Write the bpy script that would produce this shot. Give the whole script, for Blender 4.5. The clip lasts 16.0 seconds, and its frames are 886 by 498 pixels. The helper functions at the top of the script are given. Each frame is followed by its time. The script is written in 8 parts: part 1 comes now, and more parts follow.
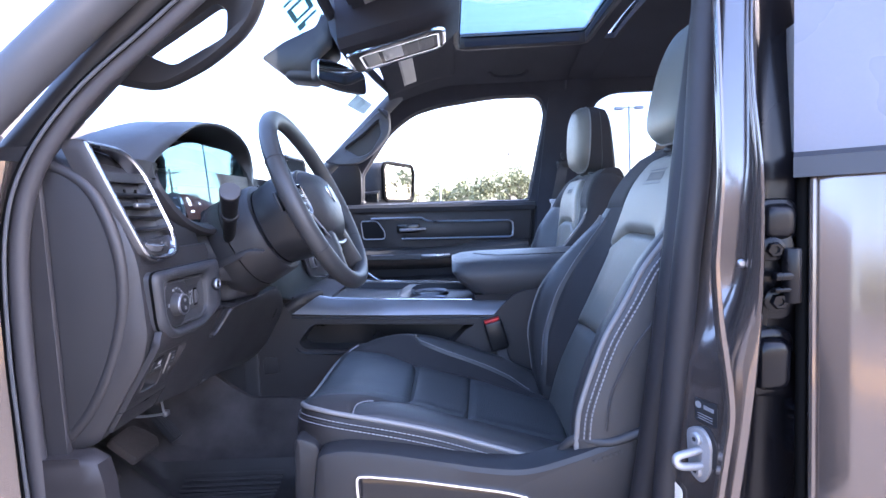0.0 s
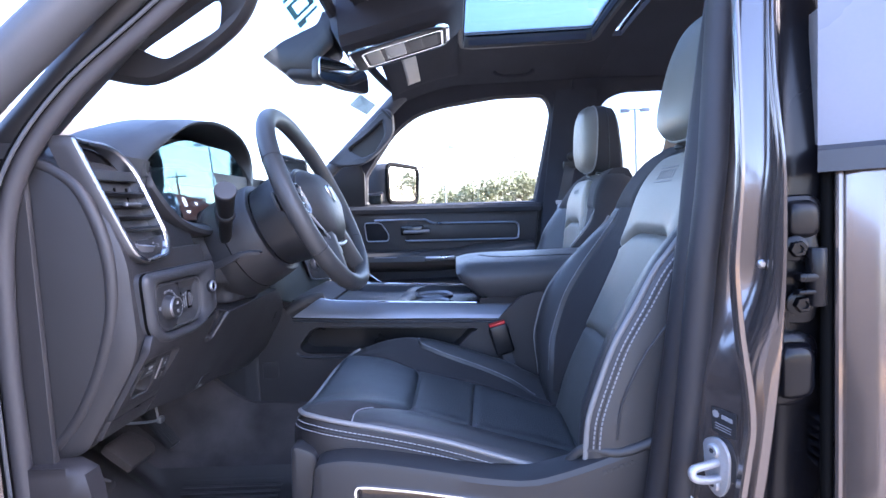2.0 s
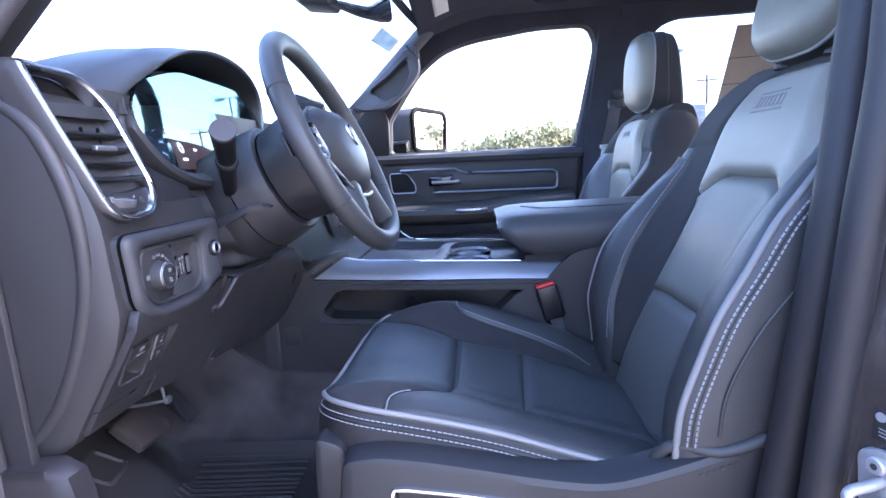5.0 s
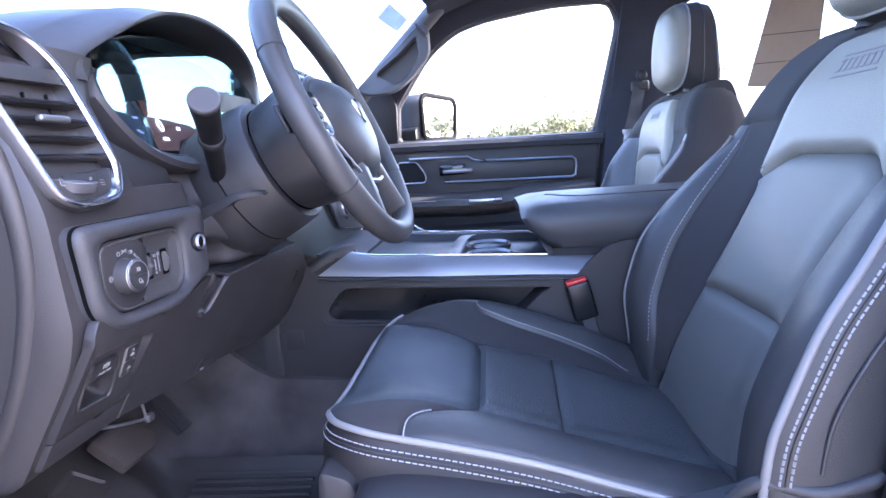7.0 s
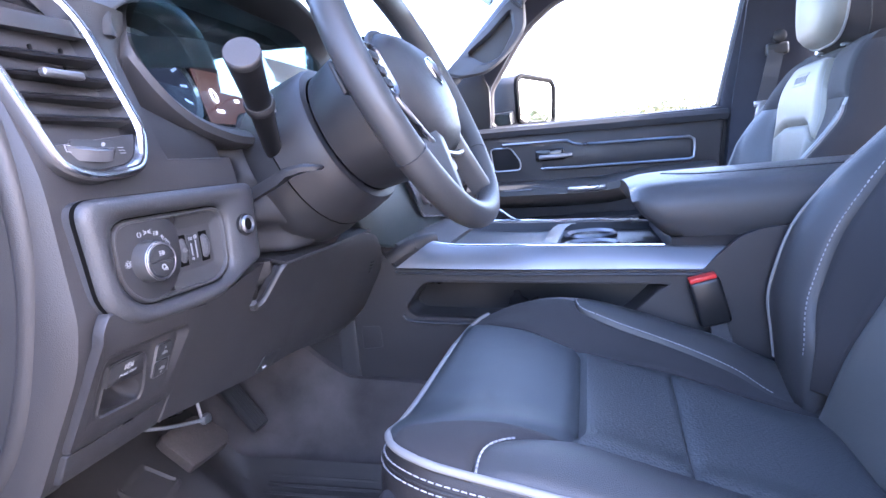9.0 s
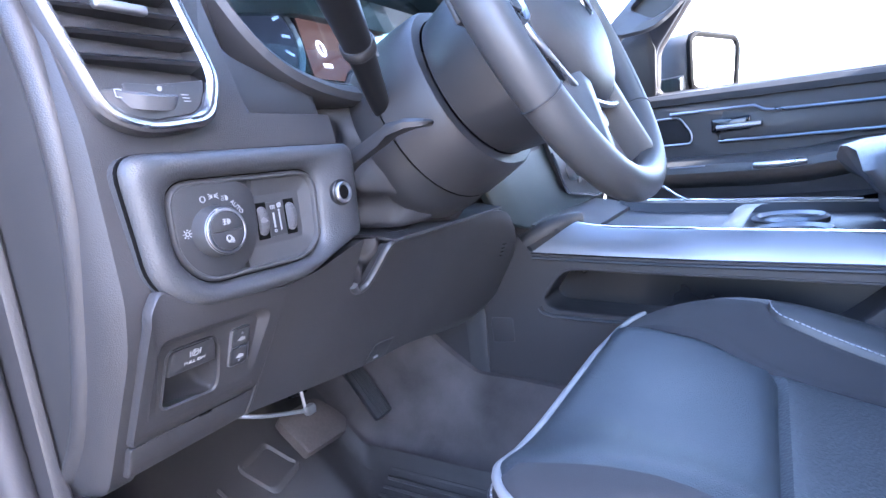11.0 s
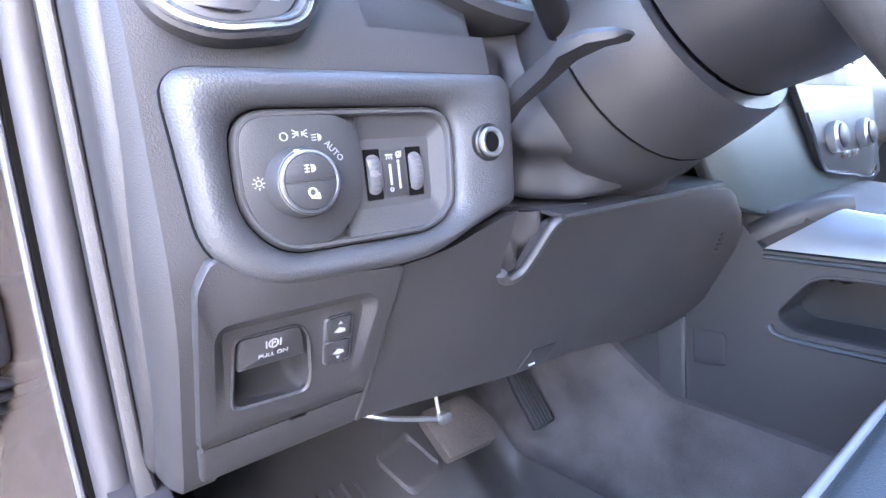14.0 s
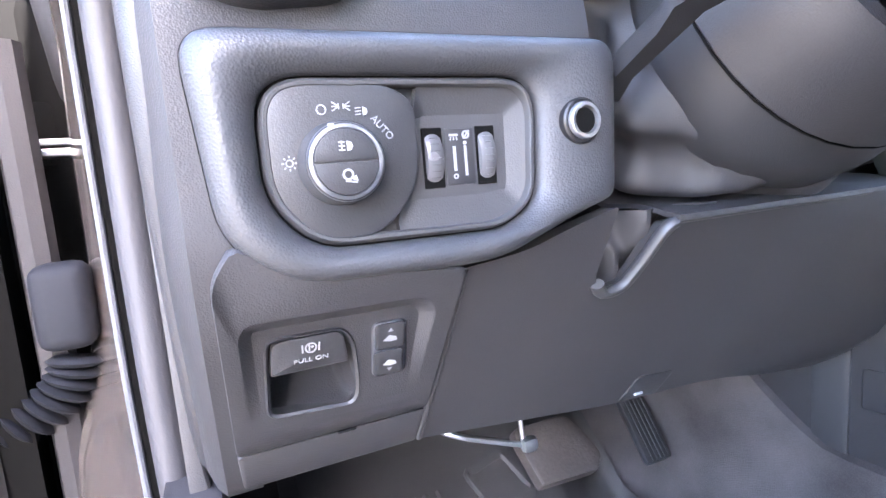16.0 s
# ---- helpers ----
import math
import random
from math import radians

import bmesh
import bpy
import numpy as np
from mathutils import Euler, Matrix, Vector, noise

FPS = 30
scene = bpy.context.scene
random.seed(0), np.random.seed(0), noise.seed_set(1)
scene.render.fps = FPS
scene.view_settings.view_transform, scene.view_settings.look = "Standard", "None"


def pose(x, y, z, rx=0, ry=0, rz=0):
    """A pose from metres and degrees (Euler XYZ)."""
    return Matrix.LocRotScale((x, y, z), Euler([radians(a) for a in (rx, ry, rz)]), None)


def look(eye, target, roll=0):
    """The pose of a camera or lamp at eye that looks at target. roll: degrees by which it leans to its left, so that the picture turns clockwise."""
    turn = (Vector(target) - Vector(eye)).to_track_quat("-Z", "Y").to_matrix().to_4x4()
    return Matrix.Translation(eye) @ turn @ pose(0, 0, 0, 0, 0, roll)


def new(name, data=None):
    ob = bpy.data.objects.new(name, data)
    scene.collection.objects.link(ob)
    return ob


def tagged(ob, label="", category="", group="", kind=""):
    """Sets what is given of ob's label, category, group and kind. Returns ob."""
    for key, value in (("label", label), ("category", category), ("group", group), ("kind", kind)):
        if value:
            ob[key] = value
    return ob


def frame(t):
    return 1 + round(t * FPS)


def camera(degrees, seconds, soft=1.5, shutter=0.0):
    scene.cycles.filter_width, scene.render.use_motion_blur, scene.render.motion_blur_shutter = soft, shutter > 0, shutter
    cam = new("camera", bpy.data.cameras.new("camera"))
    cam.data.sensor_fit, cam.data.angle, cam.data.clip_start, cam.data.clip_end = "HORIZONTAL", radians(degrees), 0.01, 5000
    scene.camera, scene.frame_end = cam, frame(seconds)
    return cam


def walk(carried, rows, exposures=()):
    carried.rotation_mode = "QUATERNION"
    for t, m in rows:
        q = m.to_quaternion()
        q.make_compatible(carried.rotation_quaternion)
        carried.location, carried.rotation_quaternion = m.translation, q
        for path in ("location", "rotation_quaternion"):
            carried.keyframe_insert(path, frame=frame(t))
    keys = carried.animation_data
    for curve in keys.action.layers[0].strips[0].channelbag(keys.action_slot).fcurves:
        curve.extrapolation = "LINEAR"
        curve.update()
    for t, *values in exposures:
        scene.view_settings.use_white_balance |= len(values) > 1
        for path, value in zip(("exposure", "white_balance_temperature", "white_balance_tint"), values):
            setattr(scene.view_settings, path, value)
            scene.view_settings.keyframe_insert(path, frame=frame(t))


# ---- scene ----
cam = camera(80.0, 16.0)
PATH = [
    (0, (0.002, 0.08, 1.396), (-0.032, 2.073, 1.239), -2.8),
    (0.5, (0.001, 0.083, 1.395), (-0.033, 2.077, 1.249), -2.8),
    (1, (0.003, 0.09, 1.394), (-0.032, 2.085, 1.253), -2.9),
    (1.5, (0.005, 0.099, 1.392), (-0.036, 2.094, 1.253), -3.0),
    (2, (0.006, 0.112, 1.39), (-0.049, 2.106, 1.245), -2.9),
    (2.5, (0.004, 0.131, 1.388), (-0.074, 2.123, 1.222), -3.1),
    (3, (0.0, 0.156, 1.384), (-0.1, 2.143, 1.181), -3.4),
    (3.5, (-0.005, 0.181, 1.381), (-0.129, 2.163, 1.14), -3.7),
    (4, (-0.012, 0.207, 1.381), (-0.149, 2.184, 1.108), -3.8),
    (6.5, (-0.059, 0.356, 1.366), (-0.228, 2.319, 1.024), -4.3),
    (7, (-0.063, 0.379, 1.361), (-0.24, 2.342, 1.019), -4.4),
    (7.5, (-0.064, 0.405, 1.353), (-0.276, 2.364, 1.009), -4.5),
    (8, (-0.062, 0.436, 1.341), (-0.35, 2.386, 1.002), -4.9),
    (8.5, (-0.061, 0.468, 1.332), (-0.453, 2.401, 1.001), -5.4),
    (9, (-0.066, 0.502, 1.328), (-0.606, 2.4, 1.002), -5.9),
    (9.5, (-0.074, 0.532, 1.323), (-0.746, 2.387, 0.998), -6.4),
    (9.7, (-0.074, 0.542, 1.32), (-0.802, 2.377, 0.994), -6.6),
    (11.8, (-0.111, 0.666, 1.29), (-1.318, 2.229, 0.972), -6.8),
    (12, (-0.117, 0.674, 1.288), (-1.353, 2.213, 0.968), -6.8),
    (12.5, (-0.131, 0.691, 1.283), (-1.445, 2.162, 0.958), -6.5),
    (13, (-0.143, 0.71, 1.28), (-1.543, 2.101, 0.956), -6.1),
    (13.5, (-0.151, 0.724, 1.277), (-1.633, 2.029, 0.962), -5.9),
    (14, (-0.161, 0.736, 1.274), (-1.733, 1.934, 0.969), -5.7),
    (14.5, (-0.167, 0.752, 1.269), (-1.821, 1.839, 0.979), -5.3),
    (15, (-0.175, 0.765, 1.264), (-1.903, 1.734, 0.992), -5.1),
    (15.5, (-0.181, 0.774, 1.263), (-1.96, 1.652, 1.006), -5.0),
    (16, (-0.188, 0.787, 1.263), (-2.002, 1.591, 1.007), -4.9),
]
walk(cam, [(t, look(eye, target, roll)) for t, eye, target, roll in PATH], [(0, 3.46, 5750, 27), (4, 3.58, 5650, 26), (7.5, 4.12, 5850, 30), (9.5, 4.52, 5800, 29), (12, 4.86, 5480, 20), (13, 5.03, 5580, 20), (14, 5.32, 5900, 20), (16, 5.32, 6150, 20)])

# ---- world, sun and exposure ----
world = bpy.data.worlds.new("sky")
scene.world = world
world.use_nodes = True
wn = world.node_tree.nodes
sky = wn.new("ShaderNodeTexSky")
sky.sky_type, sky.sun_disc = "NISHITA", False
SUN_FROM = Vector((0.88, 0.10, 0.52)).normalized()
sky.sun_elevation = math.asin(SUN_FROM.z)
sky.sun_rotation = math.atan2(SUN_FROM.x, SUN_FROM.y)
sky.air_density, sky.dust_density, sky.ozone_density = 1.0, 2.5, 1.0
wn["Background"].inputs[1].default_value = 0.15
world.node_tree.links.new(sky.outputs[0], wn["Background"].inputs[0])
sun = new("sun", bpy.data.lights.new("sun", "SUN"))
sun.data.energy, sun.data.angle, sun.data.color = 3.5, radians(0.5), (1.0, 0.93, 0.82)
sun.matrix_world = look(SUN_FROM * 40, (0, 0, 0))


# ---- materials ----
def mat(name, color, rough=0.5, metal=0.0, bump=0.0, scale=400.0, spread=0.12, rvar=0.08, coat=0.0, spec=0.5,
        big=6.0, kind="noise", sheen=0.0):
    """A principled surface with colour variation at two scales, uneven gloss and a fine relief."""
    m = bpy.data.materials.new(name)
    m.use_nodes = True
    n, link = m.node_tree.nodes, m.node_tree.links.new
    p = n["Principled BSDF"]
    co = n.new("ShaderNodeTexCoord")
    wide = n.new("ShaderNodeTexNoise")
    wide.inputs["Scale"].default_value, wide.inputs["Detail"].default_value = big, 4
    fine = n.new("ShaderNodeTexNoise" if kind == "noise" else "ShaderNodeTexVoronoi")
    fine.inputs["Scale"].default_value = scale
    link(co.outputs["Object"], wide.inputs["Vector"])
    link(co.outputs["Object"], fine.inputs["Vector"])
    fine_out = fine.outputs["Fac"] if kind == "noise" else fine.outputs["Distance"]
    add = n.new("ShaderNodeMath")
    add.operation = "MULTIPLY_ADD"
    add.inputs[1].default_value = 0.35
    link(fine_out, add.inputs[0])
    link(wide.outputs["Fac"], add.inputs[2])
    ramp = n.new("ShaderNodeMapRange")
    ramp.inputs["From Min"].default_value, ramp.inputs["From Max"].default_value = 0.4, 0.95
    ramp.inputs["To Min"].default_value, ramp.inputs["To Max"].default_value = 1 - spread, 1 + spread
    link(add.outputs[0], ramp.inputs["Value"])
    mul = n.new("ShaderNodeMix")
    mul.data_type, mul.blend_type = "RGBA", "MULTIPLY"
    mul.inputs["Factor"].default_value = 1.0
    mul.inputs["A"].default_value = (*color, 1)
    link(ramp.outputs[0], mul.inputs["B"])
    link(mul.outputs["Result"], p.inputs["Base Color"])
    rr = n.new("ShaderNodeMapRange")
    rr.inputs["From Min"].default_value, rr.inputs["From Max"].default_value = 0.3, 0.7
    rr.inputs["To Min"].default_value, rr.inputs["To Max"].default_value = max(rough - rvar, 0.02), min(rough + rvar, 1)
    link(wide.outputs["Fac"], rr.inputs["Value"])
    link(rr.outputs[0], p.inputs["Roughness"])
    p.inputs["Metallic"].default_value = metal
    p.inputs["Coat Weight"].default_value = coat
    p.inputs["Coat Roughness"].default_value = 0.06
    p.inputs["Specular IOR Level"].default_value = spec
    p.inputs["Sheen Weight"].default_value = sheen
    if bump:
        b = n.new("ShaderNodeBump")
        b.inputs["Strength"].default_value, b.inputs["Distance"].default_value = bump, 0.0006
        link(fine_out, b.inputs["Height"])
        link(b.outputs[0], p.inputs["Normal"])
    return m


def plain(name, color, rough=0.5, metal=0.0, alpha=1.0, glow=0.0, trans=0.0):
    m = bpy.data.materials.new(name)
    m.use_nodes = True
    p = m.node_tree.nodes["Principled BSDF"]
    p.inputs["Base Color"].default_value = (*color, 1)
    p.inputs["Roughness"].default_value, p.inputs["Metallic"].default_value = rough, metal
    p.inputs["Transmission Weight"].default_value = trans
    p.inputs["IOR"].default_value = 1.45
    if glow:
        p.inputs["Emission Color"].default_value = (*color, 1)
        p.inputs["Emission Strength"].default_value = glow
    return m


def clear_glass(name, tint, gloss=1.0, shine=(1, 1, 1)):
    """Thin pane: straight-through tint with a Fresnel reflection."""
    m = bpy.data.materials.new(name)
    m.use_nodes = True
    n, link = m.node_tree.nodes, m.node_tree.links.new
    n.remove(n["Principled BSDF"])
    t, g, f, x, p, k = (n.new("ShaderNode" + q) for q in ("BsdfTransparent", "BsdfGlossy", "LayerWeight", "MixShader", "Math", "Math"))
    t.inputs["Color"].default_value = (*tint, 1)
    g.inputs["Roughness"].default_value = 0.01
    g.inputs["Color"].default_value = (*shine, 1)
    f.inputs["Blend"].default_value = 0.5
    p.operation, k.operation = "POWER", "MULTIPLY_ADD"
    p.inputs[1].default_value, k.inputs[1].default_value, k.inputs[2].default_value = 5.0, 0.5, 0.025 * gloss
    link(f.outputs["Facing"], p.inputs[0]), link(p.outputs[0], k.inputs[0]), link(k.outputs[0], x.inputs[0])
    link(t.outputs[0], x.inputs[1]), link(g.outputs[0], x.inputs[2])
    link(x.outputs[0], n["Material Output"].inputs["Surface"])
    return m


M_DASH = mat("soft_black_plastic", (0.031, 0.030, 0.032), 0.48, bump=0.26, scale=1100, kind="voronoi", spread=0.10)
M_GRAIN = mat("grained_vinyl", (0.040, 0.041, 0.045), 0.42, bump=0.34, scale=800, kind="voronoi", spread=0.10)
M_HARD = mat("hard_black_plastic", (0.026, 0.026, 0.028), 0.44, bump=0.25, scale=1200, spread=0.08)
M_GREYPL = mat("graphite_plastic", (0.042, 0.042, 0.044), 0.45, bump=0.25, scale=1000, spread=0.10)
M_GLOSS = mat("gloss_black", (0.012, 0.012, 0.014), 0.08, spread=0.05, rvar=0.03, scale=60)
M_LEATHER = mat("black_leather", (0.050, 0.050, 0.051), 0.38, bump=0.40, scale=1000, kind="voronoi", spread=0.12)
M_WRAP = mat("smooth_wrapped_leather", (0.048, 0.048, 0.049), 0.42, bump=0.14, scale=1500, kind="voronoi", spread=0.10)
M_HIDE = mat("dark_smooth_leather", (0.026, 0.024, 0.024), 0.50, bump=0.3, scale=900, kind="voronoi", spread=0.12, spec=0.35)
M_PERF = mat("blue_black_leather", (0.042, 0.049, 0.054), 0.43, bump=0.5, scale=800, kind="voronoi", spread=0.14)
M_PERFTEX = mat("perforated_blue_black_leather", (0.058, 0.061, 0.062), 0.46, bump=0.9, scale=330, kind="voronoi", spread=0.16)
# Lit copies of the black seat leather: sky sheen is put into these colours.
M_BACK = mat("leather_painted_light", (0.160, 0.153, 0.130), 0.44, bump=0.4, scale=900, kind="voronoi", spread=0.12)
M_LOWBACK = mat("perforated_leather_painted_sheen", (0.112, 0.113, 0.106), 0.42, bump=0.5, scale=800, kind="voronoi", spread=0.14)
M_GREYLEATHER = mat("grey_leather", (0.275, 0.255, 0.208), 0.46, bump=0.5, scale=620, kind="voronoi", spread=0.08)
M_SUEDE = mat("black_suede", (0.033, 0.031, 0.032), 0.8, bump=0.5, scale=1500, spread=0.2, sheen=0.06, spec=0.35)
M_PIPING = mat("grey_piping", (0.23, 0.225, 0.22), 0.5, spread=0.08, scale=300)
M_THREAD = mat("pale_thread", (0.33, 0.33, 0.34), 0.7, spread=0.1)
M_CHROME = mat("chrome", (0.80, 0.81, 0.83), 0.12, 1.0, spread=0.03, rvar=0.05, scale=50)
M_SATIN = mat("satin_aluminium", (0.28, 0.28, 0.295), 0.44, 0.85, bump=0.15, scale=900, spread=0.05)
M_TRIM = mat("satin_chrome_trim", (0.50, 0.51, 0.54), 0.30, 1.0, spread=0.04, scale=200)
M_STEEL = mat("zinc_steel", (0.42, 0.43, 0.45), 0.36, 1.0, bump=0.3, scale=300, spread=0.12)
M_CARPET = mat("charcoal_carpet", (0.080, 0.071, 0.069), 0.95, bump=1.4, scale=900, spread=0.45, spec=0.2, big=11)
M_MAT = mat("rubber_mat", (0.040, 0.037, 0.036), 0.55, bump=0.5, scale=800, spread=0.30, big=9)
M_RUBBER = mat("seal_rubber", (0.024, 0.022, 0.024), 0.55, bump=0.3, scale=900, spread=0.12)
M_LINER = mat("black_headliner", (0.048, 0.051, 0.064), 0.9, bump=0.9, scale=1300, spread=0.2, spec=0.2)
M_RIM = mat("dull_chrome_rim", (0.36, 0.36, 0.38), 0.36, 1.0, spread=0.04, scale=200)
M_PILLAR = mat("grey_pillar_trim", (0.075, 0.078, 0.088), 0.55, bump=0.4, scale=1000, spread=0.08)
M_PAINT = mat("brown_grey_metallic_paint", (0.175, 0.148, 0.136), 0.13, 0.72, bump=0.05, scale=1500, spread=0.10, coat=0.7, rvar=0.03)
# Nearly black paint, also the shade painted into the middle pillar's hinge recess.
M_UNDER = mat("dark_paint_and_shade", (0.006, 0.0058, 0.0072), 0.24, 0.0, spread=0.15, scale=200, spec=0.28)
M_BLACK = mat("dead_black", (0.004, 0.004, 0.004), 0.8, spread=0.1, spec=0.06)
M_WHEEL = mat("satin_grey_plastic", (0.085, 0.085, 0.090), 0.24, spread=0.08, scale=600)
M_WEB = mat("belt_webbing", (0.060, 0.062, 0.068), 0.8, bump=0.8, scale=1200, spread=0.15)
M_WHITE = plain("white_print", (0.27, 0.275, 0.285), 0.5)
M_RED = plain("red_plastic", (0.62, 0.035, 0.03), 0.35)
M_LENS = plain("frosted_lens", (0.55, 0.54, 0.50), 0.4)
M_MIRROR = plain("mirror_silver", (0.85, 0.87, 0.88), 0.02, 1.0)
M_GLASS = clear_glass("clear_glass", (0.93, 0.96, 0.96), 0.3)
M_TINT = clear_glass("tinted_roof_glass", (0.42, 0.52, 0.58))
M_PRIVACY = clear_glass("privacy_glass", (0.55, 0.60, 0.66))
M_DECAL = mat("teal_decal", (0.10, 0.36, 0.44), 0.5, spread=0.05)
M_STICKER = clear_glass("translucent_grey_sticker", (0.36, 0.37, 0.36), 0.3)
M_LABEL = mat("paper_label", (0.75, 0.72, 0.62), 0.6, spread=0.06)
M_SCREEN = plain("dark_screen", (0.012, 0.010, 0.010), 0.06)
M_SCREENGLOW = plain("screen_glow", (0.9, 0.9, 0.92), 0.4, glow=0.5)
M_SCREENBROWN = plain("screen_brown", (0.060, 0.030, 0.024), 0.3, glow=0.25)
M_DIALBLUE = plain("dial_face", (0.022, 0.026, 0.040), 0.3, glow=0.15)
M_BUCKLE = mat("black_buckle_plastic", (0.010, 0.010, 0.011), 0.35, spread=0.1)
M_VENT = mat("dark_louvre_plastic", (0.013, 0.013, 0.015), 0.40, spread=0.1, scale=500)
M_CLOTH = mat("black_cloth", (0.024, 0.0235, 0.026), 0.55, bump=0.5, scale=1800, spread=0.15)
M_SCREENBLUE = plain("screen_blue", (0.30, 0.42, 0.65), 0.3, glow=0.15)


# ---- mesh tools ----
def thing(name, label, category, group="", kind="", at=(0, 0, 0)):
    ob = new(name)
    ob.location = at
    ob.empty_display_size = 0.05
    return tagged(ob, label, category, group, kind)


def part(name, bm, material, parent=None, label="", smooth=True, angle=40, kind=""):
    """Links a bmesh as one mesh object, under a thing or a part, in world coordinates."""
    bmesh.ops.recalc_face_normals(bm, faces=bm.faces)
    for f in bm.faces:
        f.smooth = smooth
    for e in bm.edges:
        if len(e.link_faces) == 2 and e.calc_face_angle(0) > radians(angle):
            e.smooth = False
    me = bpy.data.meshes.new(name)
    bm.to_mesh(me)
    bm.free()
    me.materials.append(material)
    ob = new(name, me)
    if parent:
        ob.parent = parent
        ob.matrix_parent_inverse = Matrix.Identity(4) if parent.parent else Matrix.Translation(-parent.location)
    if label:
        ob["label"] = label
    if kind:
        ob["kind"] = kind
    return ob


def solo(name, bm, material, label, category, group="", kind="", smooth=True, angle=40):
    return tagged(part(name, bm, material, None, "", smooth, angle), label, category, group, kind)


def join(*bms):
    out = bmesh.new()
    for b in bms:
        me = bpy.data.meshes.new("t")
        b.to_mesh(me)
        out.from_mesh(me)
        bpy.data.meshes.remove(me)
        b.free()
    return out


def turned(bm, m):
    bm.transform(m)
    return bm


def rbox(c, s, bev=0.004, seg=2, m=None):
    """A box with rounded edges: centre c, size s."""
    bm = bmesh.new()
    bmesh.ops.create_cube(bm, size=1)
    bmesh.ops.scale(bm, vec=s, verts=bm.verts)
    if bev:
        bmesh.ops.bevel(bm, geom=bm.edges[:], offset=min(bev, min(s) * 0.45), segments=seg, affect="EDGES", profile=0.5)
    if m:
        bm.transform(m)
    bmesh.ops.translate(bm, vec=c, verts=bm.verts)
    return bm


def rpoly(pts, r=0.01, n=5):
    """A closed outline with rounded corners; r is one radius or one per corner."""
    out, k = [], len(pts)
    rs = r if isinstance(r, (list, tuple)) else [r] * k
    for i in range(k):
        p, a, b = Vector(pts[i]), Vector(pts[i - 1]), Vector(pts[(i + 1) % k])
        u, v = (a - p), (b - p)
        lu, lv = u.length, v.length
        d = min(rs[i], lu * 0.48, lv * 0.48)
        if d < 1e-5:
            out.append(p)
            continue
        s, e = p + u / lu * d, p + v / lv * d
        for j in range(n + 1):
            t = j / n
            out.append((1 - t) ** 2 * s + 2 * t * (1 - t) * p + t * t * e)
    return out


def inset(loop, d):
    """The closed 2D outline moved inwards by d."""
    k = len(loop)
    area = sum(loop[i].x * loop[(i + 1) % k].y - loop[(i + 1) % k].x * loop[i].y for i in range(k))
    sg = 1 if area > 0 else -1
    out = []
    for i in range(k):
        a, p, b = loop[i - 1], loop[i], loop[(i + 1) % k]
        u, v = (p - a), (b - p)
        u = u.normalized() if u.length > 1e-9 else v.normalized()
        v = v.normalized() if v.length > 1e-9 else u
        w = (u + v)
        w = w.normalized() if w.length > 1e-6 else u
        nrm = Vector((-w.y, w.x)) * sg
        c = max(u.dot(w), 0.5)
        out.append(p + nrm * d / c)
    return out


def even(loop, n=96):
    """A closed outline resampled by angle round its middle, to match another."""
    c = sum(loop, Vector((0, 0))) / len(loop)
    lo, hi = (Vector([f(p[i] for p in loop) for i in (0, 1)]) for f in (min, max))
    c = (lo + hi) / 2
    sc = Vector((1 / max(hi.x - lo.x, 1e-6), 1 / max(hi.y - lo.y, 1e-6)))
    out = []
    for j in range(n):
        a = 2 * math.pi * j / n
        d = Vector((math.cos(a), math.sin(a)))
        best = None
        for i in range(len(loop)):
            p, q = loop[i] - c, loop[(i + 1) % len(loop)] - c
            p, q = Vector((p.x * sc.x, p.y * sc.y)), Vector((q.x * sc.x, q.y * sc.y))
            e = q - p
            den = d.x * e.y - d.y * e.x
            if abs(den) < 1e-12:
                continue
            t = (p.x * e.y - p.y * e.x) / den
            s = (p.x * d.y - p.y * d.x) / den
            if t > 0 and -1e-6 <= s <= 1 + 1e-6 and (best is None or t > best):
                best = t
        best = best or 0.5
        out.append(c + Vector((d.x * best / sc.x, d.y * best / sc.y)))
    return out


def loft(rings, cap=True, closed=False):
    """A skin over rings of equally many points."""
    bm = bmesh.new()
    vs = [[bm.verts.new(p) for p in r] for r in rings]
    k = len(vs[0])
    pairs = list(zip(vs, vs[1:])) + ([(vs[-1], vs[0])] if closed else [])
    for a, b in pairs:
        for i in range(k):
            bm.faces.new((a[i], a[(i + 1) % k], b[(i + 1) % k], b[i]))
    if cap and not closed:
        bm.faces.new(vs[0][::-1])
        bm.faces.new(vs[-1])
    return bm


def skin(cols):
    """A skin over rows of points, open all round."""
    bm = bmesh.new()
    g = [[bm.verts.new(q) for q in col] for col in cols]
    for a, b in zip(g, g[1:]):
        for j in range(len(a) - 1):
            bm.faces.new((a[j], b[j], b[j + 1], a[j + 1]))
    return bm


def slab(loop, place, t=0.004, bev=0.0015):
    """A plate of a 2D outline; place(a, b, d) lays it into the world, d outwards."""
    loop = [Vector(p) for p in loop]
    steps = [(0, -t), (0, -bev), (bev * 0.3, -bev * 0.3), (bev, 0)] if bev else [(0, -t), (0, 0)]
    rings = []
    for i, d in steps:
        lp = inset(loop, i) if i else loop
        rings.append([place(p.x, p.y, d) for p in lp])
    bm = loft(rings)
    bmesh.ops.triangulate(bm, faces=[f for f in bm.faces if len(f.verts) > 4])
    return bm


